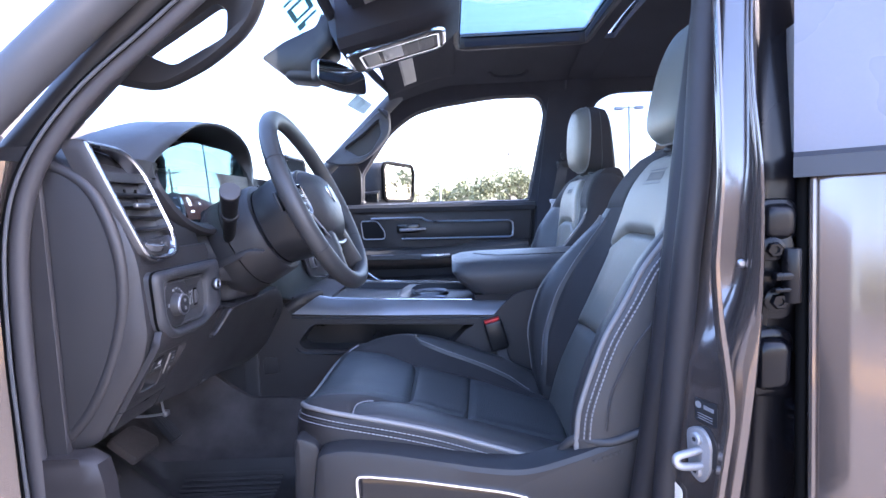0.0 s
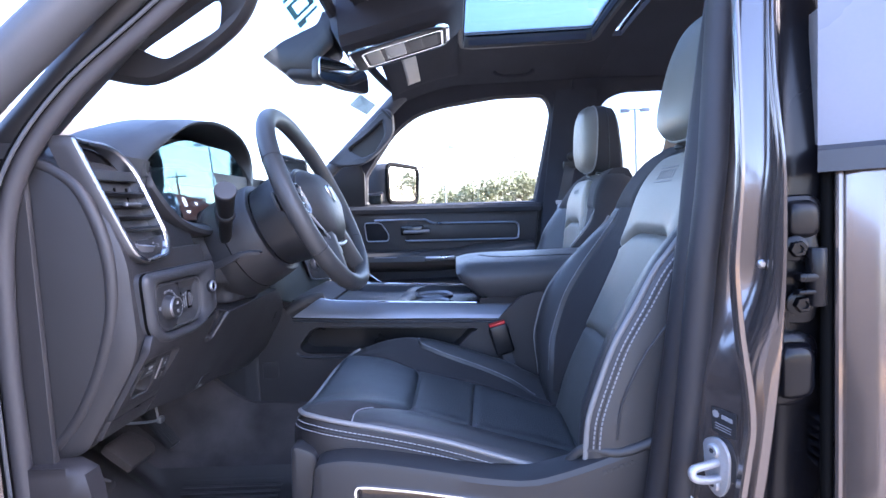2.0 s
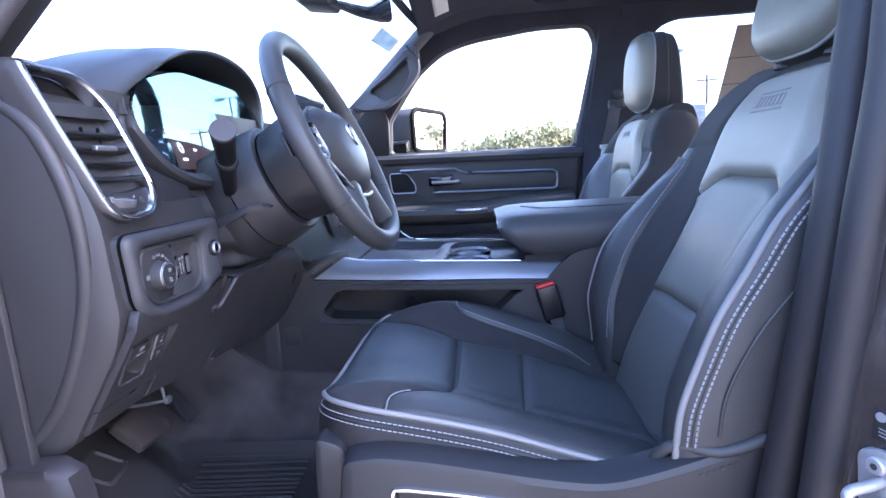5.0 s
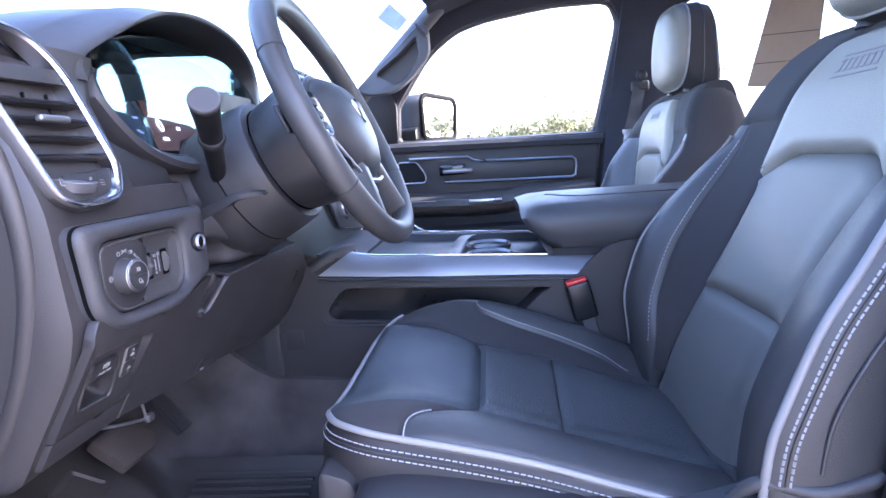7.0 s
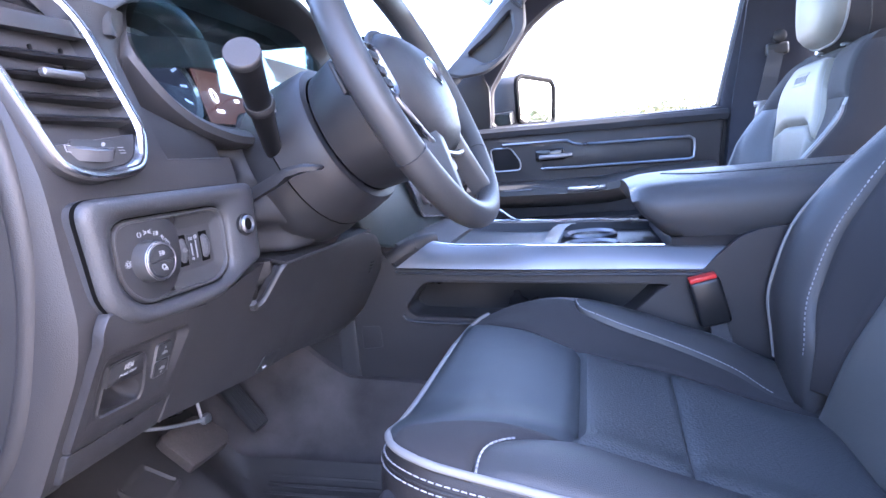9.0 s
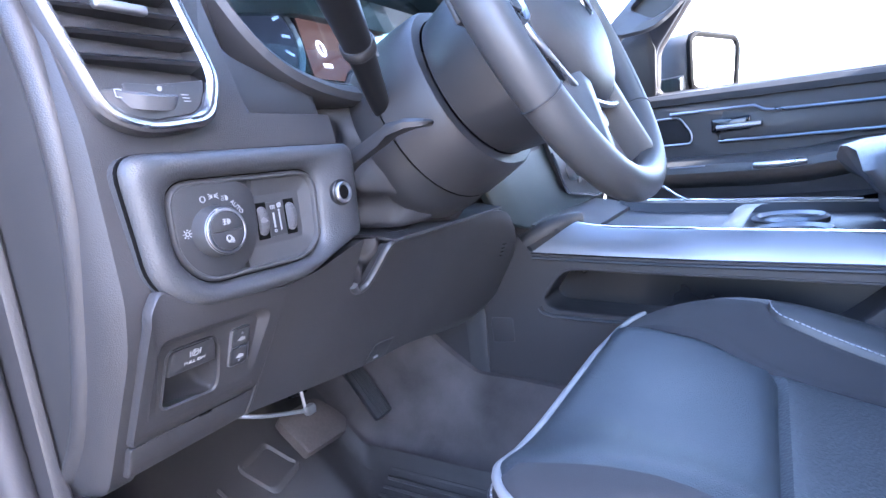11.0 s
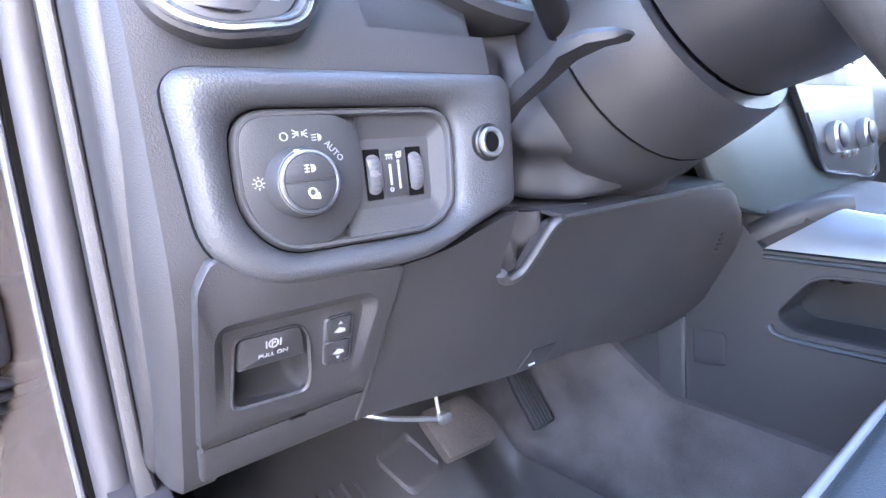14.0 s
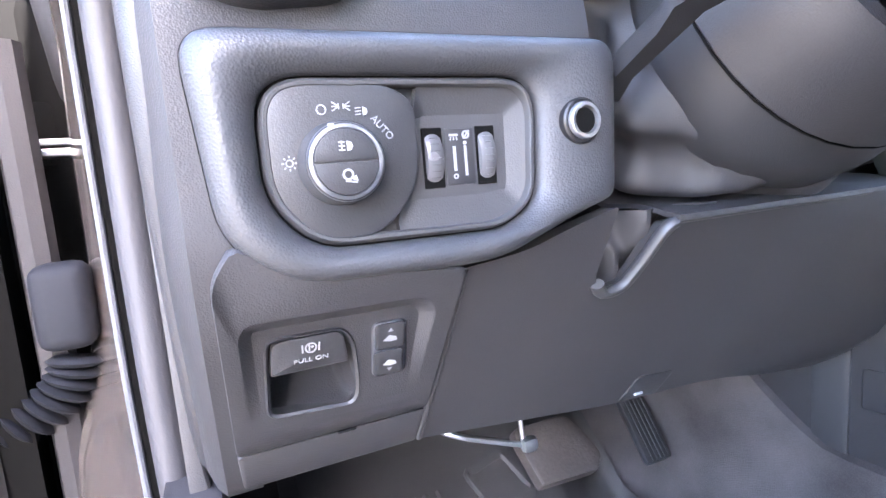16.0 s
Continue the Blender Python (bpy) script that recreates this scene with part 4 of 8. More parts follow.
part("hood_seam", tube([crest_p[k] + Vector((-0.012, 0, 0.0004)) for k in range(2, 60)], 0.0012, 6), M_HARD, dashboard)
part("hood_stitch", dashes([crest_p[k] + Vector((-0.007, 0, 0.0006)) for k in range(2, 60)], 0.004, 0.004, 0.0006), M_GREYPL, dashboard, kind="stuff")


def flank(u, v):
    """Hollow flank between the vent and the instruments."""
    z = 1.340 + 0.150 * u
    y0, y1 = 0.862 - 0.012 * max(0.0, u - 0.6), 0.955 - 0.045 * u + 0.012 * math.sin(u * 3)
    return Vector((-0.424 - 0.30 * max(0.0, z - 1.36) * (1 - v) - (0.085 - 0.055 * u * u) * v ** 1.6, y0 + (y1 - y0) * v, z - 0.004 * v))


part("vent_flank", sheet(flank, 16, 14, 0.006, (-1, 0, 0)), M_DASH, dashboard)
part("right_cheek", loft([[Vector((x, y, z)) for x, z in ((-0.490, 1.50), (-0.60, 1.50), (-0.60, 1.34), (-0.445, 1.34))] for y in (1.345, 1.412)]), M_DASH, dashboard)

# instrument cluster
cluster = thing("instrument_cluster", "gloss-black instrument cluster with lit colour screen", "instrument cluster", at=(-0.5, MID_W, 1.40))


def cl(a, b, d):
    """Screen plane leaning back: a across (y), b up its slope."""
    return Vector((-0.452 - 0.36 * (b - 1.394) + d, a, b))


def cover_at(a, b, d):
    """The cover stands nearly upright."""
    return Vector((-0.461 - 0.03 * (b - 1.394) - 0.04 * (a - 1.0) + d, a, b))


co_in = rpoly([(0.918, 1.472), (0.945, 1.512), (1.05, 1.540), (1.26, 1.540), (1.318, 1.505), (1.322, 1.470), (1.298, 1.404), (1.20, 1.391), (1.01, 1.389), (0.952, 1.408)], [0.02, 0.02, 0.03, 0.03, 0.02, 0.03, 0.04, 0.03, 0.05, 0.04])
co_out = inset([Vector(p) for p in co_in], -0.024)
co_out = [p.lerp(Vector(q), 0.9 * min(1.0, max(0.0, (p.y - 1.44) / 0.04))) for p, q in zip(co_out, co_in)]
part("surround", rim(co_out, co_in, cl, [(0, -0.04), (0, 0.004), (0.15, 0.016), (0.45, 0.020), (0.75, 0.014), (1, 0.0), (1, -0.04)], 120), M_DASH, cluster)
part("surround_trim", rim(inset([Vector(p) for p in co_in], -0.003), co_in, cl, [(0, 0.003), (0.5, 0.006), (1, 0.003), (0.5, 0.0)], 120), M_GREYPL, cluster)
part("screen", slab(inset([Vector(p) for p in co_in], -0.006), lambda a, b, d: cl(a, b, d - 0.014), 0.004, 0), M_SCREEN, cluster)
part("cluster_floor", slab([(0.94, 1.37), (1.38, 1.37), (1.38, 1.53), (0.94, 1.53)], lambda a, b, d: cl(a, b, d - 0.042), 0.01, 0), M_HARD, cluster)
for gy in (0.962, 1.288):
    g = part("gauge", rim([(gy + 0.058 * math.cos(k * math.pi / 24), 1.436 + 0.056 * math.sin(k * math.pi / 24)) for k in range(48)],
                          [(gy + 0.052 * math.cos(k * math.pi / 24), 1.436 + 0.050 * math.sin(k * math.pi / 24)) for k in range(48)], cl,
                          [(0, -0.012), (0.3, -0.008), (1, -0.0105), (1, -0.013)]), M_SATIN, cluster)
    part("dial", slab([(gy + 0.051 * math.cos(k * math.pi / 24), 1.436 + 0.049 * math.sin(k * math.pi / 24)) for k in range(48)], lambda a, b, d: cl(a, b, d - 0.012), 0.001, 0), M_DIALBLUE, g)
    for k in range(9):
        an = radians(-50 + 25 * k)
        part("dial_mark", slab([(gy + q * math.cos(an + e), 1.436 + q * math.sin(an + e)) for q, e in ((0.036, -0.04), (0.046, -0.03), (0.046, 0.03), (0.036, 0.04))], lambda a, b, d: cl(a, b, d - 0.0112), 0.0004, 0), M_SCREENBLUE, g)
part("display_panel", slab(rpoly([(1.020, 1.396), (1.27, 1.396), (1.27, 1.470), (1.030, 1.470)], 0.004), lambda a, b, d: cl(a, b, d - 0.0125), 0.0006, 0), M_SCREENBROWN, cluster)
CLM = Matrix(((0, -0.339, 0.941, 0), (1, 0, 0, 0), (0, 0.941, 0.339, 0), (0, 0, 0, 1)))
lettering("digit", "0", 0.026, Matrix.Translation(cl(1.046, 1.428, -0.011)) @ CLM, M_SCREENGLOW, cluster)
for k, (a, b, w) in enumerate(((1.040, 1.409, 0.012), (1.022, 1.476, 0.010), (1.036, 1.477, 0.010), (1.050, 1.477, 0.008), (1.064, 1.478, 0.018), (1.082, 1.424, 0.008))):
    part("print_bar", slab([(a, b), (a + w, b), (a + w, b + 0.004), (a, b + 0.004)], lambda p, q, d: cl(p, q, d - 0.0112), 0.0004, 0), M_SCREENGLOW, cluster)
part("cover_glass", slab(inset([Vector(p) for p in co_in], 0.001), cover_at, 0.001, 0), clear_glass("cluster_cover", (0.80, 0.85, 0.87), 8.0, (0.40, 0.66, 0.68)), cluster, "glossy cover mirroring the sky")

# end air vent with chrome frame
vent = thing("air_vent", "chrome-framed air vent with black louvres", "air vent", at=(-0.42, 0.83, 1.34))


def vf(a, b, d):
    return Vector((-0.408 - 0.34 * (b - 1.345) + 0.12 * (a - 0.83) + d, a, b))


v_out = rpoly([(0.768, 1.506), (0.838, 1.502), (0.862, 1.470), (0.871, 1.376), (0.855, 1.346), (0.812, 1.340), (0.789, 1.350), (0.776, 1.432)], [0.006, 0.02, 0.03, 0.012, 0.011, 0.016, 0.014, 0.05])
v_in = rpoly([(0.776, 1.499), (0.834, 1.494), (0.855, 1.467), (0.8632, 1.377), (0.850, 1.3518), (0.8135, 1.3464), (0.7945, 1.356), (0.783, 1.432)], [0.004, 0.016, 0.02, 0.012, 0.012, 0.016, 0.01, 0.04])
part("chrome_frame", rim(v_out, v_in, vf, [(0, -0.012), (0.0, 0.0), (0.2, 0.0026), (0.6, 0.0028), (1, 0.0), (1, -0.02)], 120), M_TRIM, vent, "satin chrome frame")
part("chrome_groove", rim(inset([Vector(p) for p in v_out], 0.0038), inset([Vector(p) for p in v_out], 0.0048), vf, [(0, 0.001), (0, 0.0032), (1, 0.0032), (1, 0.001)], 120), M_HARD, vent)
part("socket", slab(inset([Vector(p) for p in v_in], -0.001), lambda a, b, d: vf(a, b, d - 0.022), 0.012, 0.002), M_GLOSS, vent)


def vent_span(b):
    """Where the vent begins and ends at height b."""
    ys = []
    lp = [Vector(p) for p in v_in]
    for i in range(len(lp)):
        p, q = lp[i], lp[(i + 1) % len(lp)]
        if (p.y - b) * (q.y - b) < 0:
            ys.append(p.x + (q.x - p.x) * (b - p.y) / (q.y - p.y))
    return min(ys), max(ys)


for k, b in enumerate((1.386, 1.402, 1.418, 1.434)):
    y0, y1 = vent_span(b)
    part("louvre", loft([[vf(y, b + 0.003, -0.004), vf(y, b + 0.0005, 0.0), vf(y, b - 0.0015, -0.002), vf(y, b - 0.005, -0.018), vf(y, b - 0.002, -0.018)] for y in (y0, (y0 + y1) / 2, y1)]), M_VENT, vent)
for k in range(2):
    part("vane", rbox(vf(0.818 + 0.022 * k, 1.408, -0.022), (0.004, 0.002, 0.070), 0.0008, 1), M_BLACK, vent)
y0, y1 = vent_span(1.455)
part("blank_panel", slab([(vent_span(1.452)[0], 1.452), (vent_span(1.452)[1], 1.452), (vent_span(1.466)[1], 1.466), (vent_span(1.466)[0], 1.466)], lambda a, b, d: vf(a, b, d - 0.002), 0.01, 0.001), M_HARD, vent)
part("slider_tab", rbox(vf(0.822, 1.419, 0.002), (0.007, 0.033, 0.006), 0.002, 3), M_SATIN, vent, "satin slider tab")
low_p = [Vector(p) for p in inset([Vector(p) for p in v_in], 0.0004) if p[1] < 1.376]
low_p = sorted([p for p in low_p if p.x < 0.825], key=lambda p: -p.y) + sorted([p for p in low_p if p.x >= 0.825], key=lambda p: p.y)
part("shut_wheel_plate", slab(low_p, lambda a, b, d: vf(a, b, d - 0.003), 0.010, 0.001), M_HARD, vent, "smooth lower vent plate")
part("wheel_slot", slab(rpoly([(0.8065, 1.3590), (0.8385, 1.3578), (0.8400, 1.3700), (0.8075, 1.3708)], 0.003), lambda a, b, d: vf(a, b, d - 0.0026), 0.002, 0.0003), M_HARD, vent)
part("shut_wheel", disc_stack([(0.0215, -0.0050), (0.0230, -0.0042), (0.0230, 0.0042), (0.0215, 0.0050)], vf(0.8228, 1.3645, -0.0165), (0.34, 0, 1), 48), M_WHEEL, vent, "smooth thumb wheel")
part("wheel_dot", disc_stack([(0.0016, 0), (0.0016, 0.0006)], vf(0.8228, 1.3660, 0.0066), (1, 0, -0.3), 12), M_WHITE, vent)
part("mark", rim(rpoly([(0.8010, 1.3615), (0.8055, 1.3610), (0.8060, 1.3665), (0.8015, 1.3670)], 0.0005), rpoly([(0.8016, 1.3621), (0.8049, 1.3616), (0.8054, 1.3659), (0.8021, 1.3664)], 0.0004), lambda a, b, d: vf(a, b, d - 0.0025), [(0, 0), (0, 0.0004), (1, 0.0004), (1, 0)], 24), M_WHITE, vent)
for k in range(3):
    part("mark", rbox(vf(0.8435, 1.3598 + 0.0022 * k, -0.0024), (0.0008, 0.0052, 0.0006), 0.0002, 1), M_WHITE, vent)
part("vent_shoulder", rim(inset([Vector(p) for p in v_out], -0.004), v_out, vf, [(0, -0.03), (0.1, -0.012), (0.5, -0.002), (1, 0.0), (1, -0.03)], 100), M_DASH, dashboard)
SPX = lambda z: -0.4310 - 0.22 * (z - 1.3385)
part("plate_gap", tube([Vector((SPX(z) + 0.0004, y, z)) for y, z in ((0.8895, 1.405), (0.8880, 1.372), (0.8876, 1.3388), (0.9100, 1.3376), (0.9860, 1.3380))], 0.0012, 6), M_BLACK, dashboard)
part("side_plate", slab(rpoly([(0.8885, 1.3385), (0.9850, 1.3385), (0.9850, 1.382), (0.950, 1.384), (0.915, 1.398), (0.890, 1.41)], 0.003), yz(lambda a, b: -0.4310 - 0.22 * (b - 1.3385)), 0.02, 0.001), M_HARD, dashboard)

# light switch panel
lights = thing("light_switch_panel", "padded bezel with rotary headlamp switch and dimmers", "switch panel", at=(-0.40, 0.88, 1.22))
BX = -0.402
b_out = rpoly([(0.7845, 1.3265), (0.9895, 1.3275), (0.9860, 1.2480), (0.952, 1.2380), (0.918, 1.2245), (0.8927, 1.2230), (0.8185, 1.2255), (0.7915, 1.2450)], [0.016, 0.014, 0.006, 0.03, 0.03, 0.02, 0.022, 0.03])
b_in = rpoly([(0.8100, 1.3090), (0.9400, 1.3090), (0.9365, 1.2500), (0.918, 1.2378), (0.828, 1.2392), (0.8095, 1.2600)], [0.020, 0.020, 0.016, 0.014, 0.016, 0.02])
part("padded_bezel", rim(b_out, b_in, yz(BX), [(0, -0.030), (0.0, -0.0050), (0.04, -0.0026), (0.11, -0.0004), (0.22, 0.0016), (0.38, 0.0032), (0.55, 0.0030), (0.70, 0.0016), (0.82, -0.0006), (0.90, -0.0026), (0.955, -0.0050), (0.985, -0.0095), (1, -0.012), (1, -0.02)], 160), M_GRAIN, lights, "grained padded vinyl bezel")
IX = BX - 0.0065
part("outer_gap", rim(inset([Vector(p) for p in b_out], -0.0004), inset([Vector(p) for p in b_out], 0.0004), yz(BX - 0.0056), [(0, -0.004), (0, 0.0), (1, 0.0), (1, -0.004)], 160), M_BLACK, lights)
part("inner_gap", rim(inset([Vector(p) for p in b_in], -0.0010), inset([Vector(p) for p in b_in], 0.0010), yz(IX - 0.0012), [(0, -0.003), (0, 0.0), (1, 0.0), (1, -0.003)], 160), M_BLACK, lights)
part("switch_frame", rim(inset([Vector(p) for p in b_in], 0.0004), inset([Vector(p) for p in b_in], 0.0042), yz(IX), [(0, -0.01), (0, -0.0006), (0.18, 0.0016), (0.45, 0.0027), (0.8, 0.0026), (1, 0.0016), (1, -0.01)], 140), M_GREYPL, lights)
part("switch_back", slab(inset([Vector(p) for p in b_in], 0.0025), yz(IX - 0.0055), 0.004, 0), M_GREYPL, lights)
left = rpoly([(0.8132, 1.3060), (0.864, 1.3060), (0.8765, 1.298), (0.8765, 1.264), (0.858, 1.2422), (0.829, 1.2422), (0.8127, 1.262)], [0.016, 0.010, 0.016, 0.03, 0.012, 0.014, 0.016])
part("switch_plate", slab(left, yz(IX + 0.0024), 0.008, 0.0016), M_HARD, lights, "matt black switch plate")
part("dimmer_slope", rim([(0.879, 1.3055), (0.9365, 1.3055), (0.933, 1.2515), (0.916, 1.2412), (0.864, 1.2425)], [(0.878, 1.290), (0.9225, 1.290), (0.9225, 1.2585), (0.876, 1.2585)], yz(IX), [(0, -0.001), (1, -0.0065), (1, -0.008), (0, -0.008)], 80), M_GREYPL, lights)
KY, KZ = 0.8404, 1.2735
knob = part("rotary_knob", disc_stack([(0.0172, 0.0), (0.0172, 0.0022), (0.0164, 0.0036), (0.0162, 0.0120), (0.0150, 0.0142), (0.0132, 0.0144)], (IX + 0.001, KY, KZ), (1, 0, 0), 64), M_GREYPL, lights, "dark rotary knob with bright rim")
part("bright_rim", disc_stack([(0.0160, -0.002), (0.0157, 0.0005), (0.0146, 0.0020), (0.0134, 0.0022), (0.0126, 0.0014)], (IX + 0.0136, KY, KZ), (1, 0, 0), 64), M_RIM, knob)
half = [(KY + 0.0126 * math.cos(a), KZ + 0.0126 * math.sin(a)) for a in (math.pi * k / 24 for k in range(25))]
part("button", slab([(y, z + 0.0004) for y, z in half], yz(IX + 0.0163), 0.003, 0.0004), M_HARD, knob)
part("button", slab([(y, 2 * KZ - z - 0.0004) for y, z in half][::-1], yz(IX + 0.0163), 0.003, 0.0004), M_HARD, knob)
part("pointer", rbox((IX + 0.0148, KY - 0.0048, KZ + 0.0140), (0.002, 0.0026, 0.0022), 0.0004, 1), M_WHITE, knob)


def print_marks(parent, place, loops):
    """White printed strokes and rings on a face, each one a piece."""
    for lp in loops:
        if lp[0] == "ring":
            cy, cz, r, w, n = lp[1:]
            circle = lambda q: [(cy + q * math.cos(2 * math.pi * k / n), cz + q * math.sin(2 * math.pi * k / n)) for k in range(n)]
            part("symbol", rim(circle(r), circle(max(r - w, 0.0001)), place, [(0, 0.0), (1, 0.0), (1, -0.0005), (0, -0.0005)], n), M_WHITE, parent, smooth=False)
        else:
            part("symbol", slab(lp, place, 0.0005, 0), M_WHITE, parent, smooth=False)


def sign(parent, x, loops):
    print_marks(parent, yz(x), loops)


def ring_loops(cy, cz, r, w=0.0006, n=16):
    return [("ring", cy, cz, r, w, n)]


def bar_loop(y0, z0, y1, z1, w=0.0005):
    d = Vector((y1 - y0, z1 - z0))
    n = Vector((-d.y, d.x)).normalized() * w / 2
    return [(y0 + n.x, z0 + n.y), (y1 + n.x, z1 + n.y), (y1 - n.x, z1 - n.y), (y0 - n.x, z0 - n.y)]


SX = IX + 0.0030

oy, oz = 0.8352, 1.2954
sign(lights, SX, ring_loops(oy, oz, 0.0021, 0.0005))
py, pz = 0.8434, 1.2966
sign(lights, SX, [bar_loop(py + s * 0.0008, pz, py + s * 0.0038, pz + q * 0.0018, 0.00045) for s in (-1, 1) for q in (-1, 0, 1)] + [bar_loop(py + s * 0.0010, pz - 0.0012, py + s * 0.0010, pz + 0.0012, 0.0004) for s in (-1, 1)])
hy, hz = 0.8520, 1.2944
sign(lights, SX, [[(hy + 0.0004, hz + 0.0019), (hy + 0.0020, hz + 0.0013), (hy + 0.0024, hz), (hy + 0.0018, hz - 0.0014), (hy + 0.0004, hz - 0.0017)]] + [bar_loop(hy - 0.0028, hz + q * 0.0013, hy - 0.0004, hz + q * 0.0013 + 0.0002, 0.00045) for q in (-1, 0, 1)])
YZM = Matrix(((0, 0, 1, 0), (1, 0, 0, 0), (0, 1, 0, 0), (0, 0, 0, 1)))
ay, az = 0.8602, 1.2874
lettering("letters", "AUTO", 0.0044, Matrix.Translation((SX - 0.0002, ay, az)) @ YZM @ Matrix.Rotation(radians(-50), 4, "Z"), M_WHITE, lights)
uy, uz = 0.8204, 1.2748
sign(lights, SX, ring_loops(uy, uz, 0.0016, 0.0005, 12) + [bar_loop(uy + 0.0021 * math.cos(a), uz + 0.0021 * math.sin(a), uy + 0.0031 * math.cos(a), uz + 0.0031 * math.sin(a), 0.0006) for a in (k * math.pi / 4 for k in range(8))])
KF = IX + 0.0168
sign(knob, KF, [[(KY + 0.0002, KZ + 0.0080), (KY + 0.0020, KZ + 0.0074), (KY + 0.0026, KZ + 0.0058), (KY + 0.0018, KZ + 0.0044), (KY + 0.0002, KZ + 0.0040)]] + [bar_loop(KY - 0.0030, KZ + 0.0060 + q * 0.0015, KY - 0.0006, KZ + 0.0060 + q * 0.0015, 0.0006) for q in (-1, 0, 1)] + [bar_loop(KY - 0.0018, KZ + 0.0040, KY - 0.0018, KZ + 0.0080, 0.0005)])
sign(knob, KF, ring_loops(KY - 0.0004, KZ - 0.0050, 0.0023, 0.0008, 14) + [[(KY + 0.0006, KZ - 0.0068), (KY + 0.0034, KZ - 0.0078), (KY + 0.0028, KZ - 0.0052)], bar_loop(KY - 0.0016, KZ - 0.0074, KY + 0.0030, KZ - 0.0082, 0.0007)])
for dy, sd in ((0.8860, 1), (0.9137, -1)):
    w = part("dimmer_wheel", disc_stack([(0.0160, -0.0042), (0.0170, -0.0039), (0.0176, -0.0024), (0.0179, -0.0010), (0.0179, 0.0010), (0.0176, 0.0024), (0.0170, 0.0039), (0.0160, 0.0042)], (IX - 0.0188, dy, 1.2735), (0, 1, 0), 48), M_WHEEL, lights, "satin barrel-shaped dimmer wheel")
    for k in range(9):
        a = radians(-40 + 10 * k)
        part("ridge", rbox((IX - 0.0188 + 0.0178 * math.cos(a), dy, 1.2735 + 0.0178 * math.sin(a)), (0.0006, 0.0044, 0.0004), 0.0002, 1, pose(0, 0, 0, 0, -math.degrees(a), 0)), M_WHEEL, w)
    part("wheel_slot", rbox((IX - 0.0053, dy, 1.2735), (0.0014, 0.0102, 0.0276), 0.0004, 1), M_BLACK, lights)
DXF = IX - 0.0048
part("dimmer_plate", slab([(0.8925, 1.2605), (0.9072, 1.2605), (0.9072, 1.2865), (0.8925, 1.2865)], yz(DXF), 0.003, 0.0003), M_HARD, lights)
sign(lights, DXF + 0.0006, [bar_loop(0.8968, 1.2670, 0.8968, 1.2785, 0.0014), bar_loop(0.9025, 1.2645, 0.9025, 1.2785, 0.0012)] + ring_loops(0.8968, 1.2645, 0.0013, 0.0006, 10) + ring_loops(0.9025, 1.2798, 0.0009, 0.0009, 8))
sign(lights, DXF + 0.0006, [bar_loop(0.8945, 1.2836, 0.8991, 1.2836, 0.0010)] + [bar_loop(0.8968 + s * 0.0014, 1.2828, 0.8968 + s * 0.0018, 1.2812, 0.0005) for s in (-1, 0, 1)] + ring_loops(0.9032, 1.2836, 0.0020, 0.0008, 10) + [bar_loop(0.9018, 1.2818, 0.9050, 1.2854, 0.0007)])
part("socket_seat", disc_stack([(0.0112, 0.0), (0.0112, 0.0036), (0.0104, 0.0044), (0.0086, 0.0044)], (BX + 0.0002, 0.9600, 1.2862), (1, 0, 0), 36), M_BUCKLE, lights)
ign = part("chrome_collar", disc_stack([(0.0090, 0.0), (0.0090, 0.0030), (0.0084, 0.0040), (0.0068, 0.0040), (0.0062, 0.0018)], (BX + 0.0034, 0.9600, 1.2862), (1, 0.0, 0), 36), M_TRIM, lights, "chrome-ringed socket")
part("dark_hole", disc_stack([(0.0060, 0.0), (0.0060, 0.0004)], (BX + 0.0054, 0.9600, 1.2862), (1, 0, 0), 32), M_BLACK, ign)

# lower left panel with brake release and pedal switch
lower = thing("brake_release_panel", "graphite lower dash panel with parking brake release", "dash panel", at=(-0.44, 0.84, 1.10))


def lf(off):
    return lambda a, b, d: Vector((face_x(a, b) + 0.001 + off + d, a, b))


pan = rpoly([(0.7945, 1.2452), (0.8060, 1.2385), (0.8230, 1.2290), (0.8952, 1.2225), (0.8905, 1.1330), (0.7860, 1.1330), (0.7850, 1.2310)], [0.004, 0.01, 0.02, 0.002, 0.002, 0.002, 0.006])
hole = rpoly([(0.7925, 1.2050), (0.7960, 1.2115), (0.8760, 1.2105), (0.8840, 1.2020), (0.8800, 1.1440), (0.7940, 1.1480)], [0.006, 0.006, 0.008, 0.008, 0.006, 0.006])
part("panel_face", rim(pan, hole, lf(0), [(0, -0.010), (0.0, -0.0015), (0.05, 0.0), (0.85, 0.0), (1.0, -0.0002), (1.0, -0.012)], 140), M_DASH, lower)


def deepen(b):
    """The dish is deepest at its top and runs out flush below."""
    return max(0.0, min(1.0, (b - 1.150) / 0.052))


def df(off):
    return lambda a, b, d: lf(off + 0.0085 * (1 - deepen(b)))(a, b, d)


inner = inset([Vector(p) for p in hole], 0.0060)
part("panel_dish", rim(hole, inner, lambda a, b, d: lf(0)(a, b, d * deepen(b) if d > -0.0095 else d), [(0, -0.0002), (0.2, -0.0010), (0.85, -0.0080), (1, -0.0085), (1, -0.012), (0, -0.012)], 120), M_DASH, lower)
inner = inset([Vector(p) for p in hole], 0.0058)
cav = rpoly([(0.8045, 1.1990), (0.8385, 1.1985), (0.8440, 1.1900), (0.8475, 1.1630), (0.8460, 1.1525), (0.8030, 1.1555)], [0.005, 0.005, 0.008, 0.006, 0.006, 0.006])
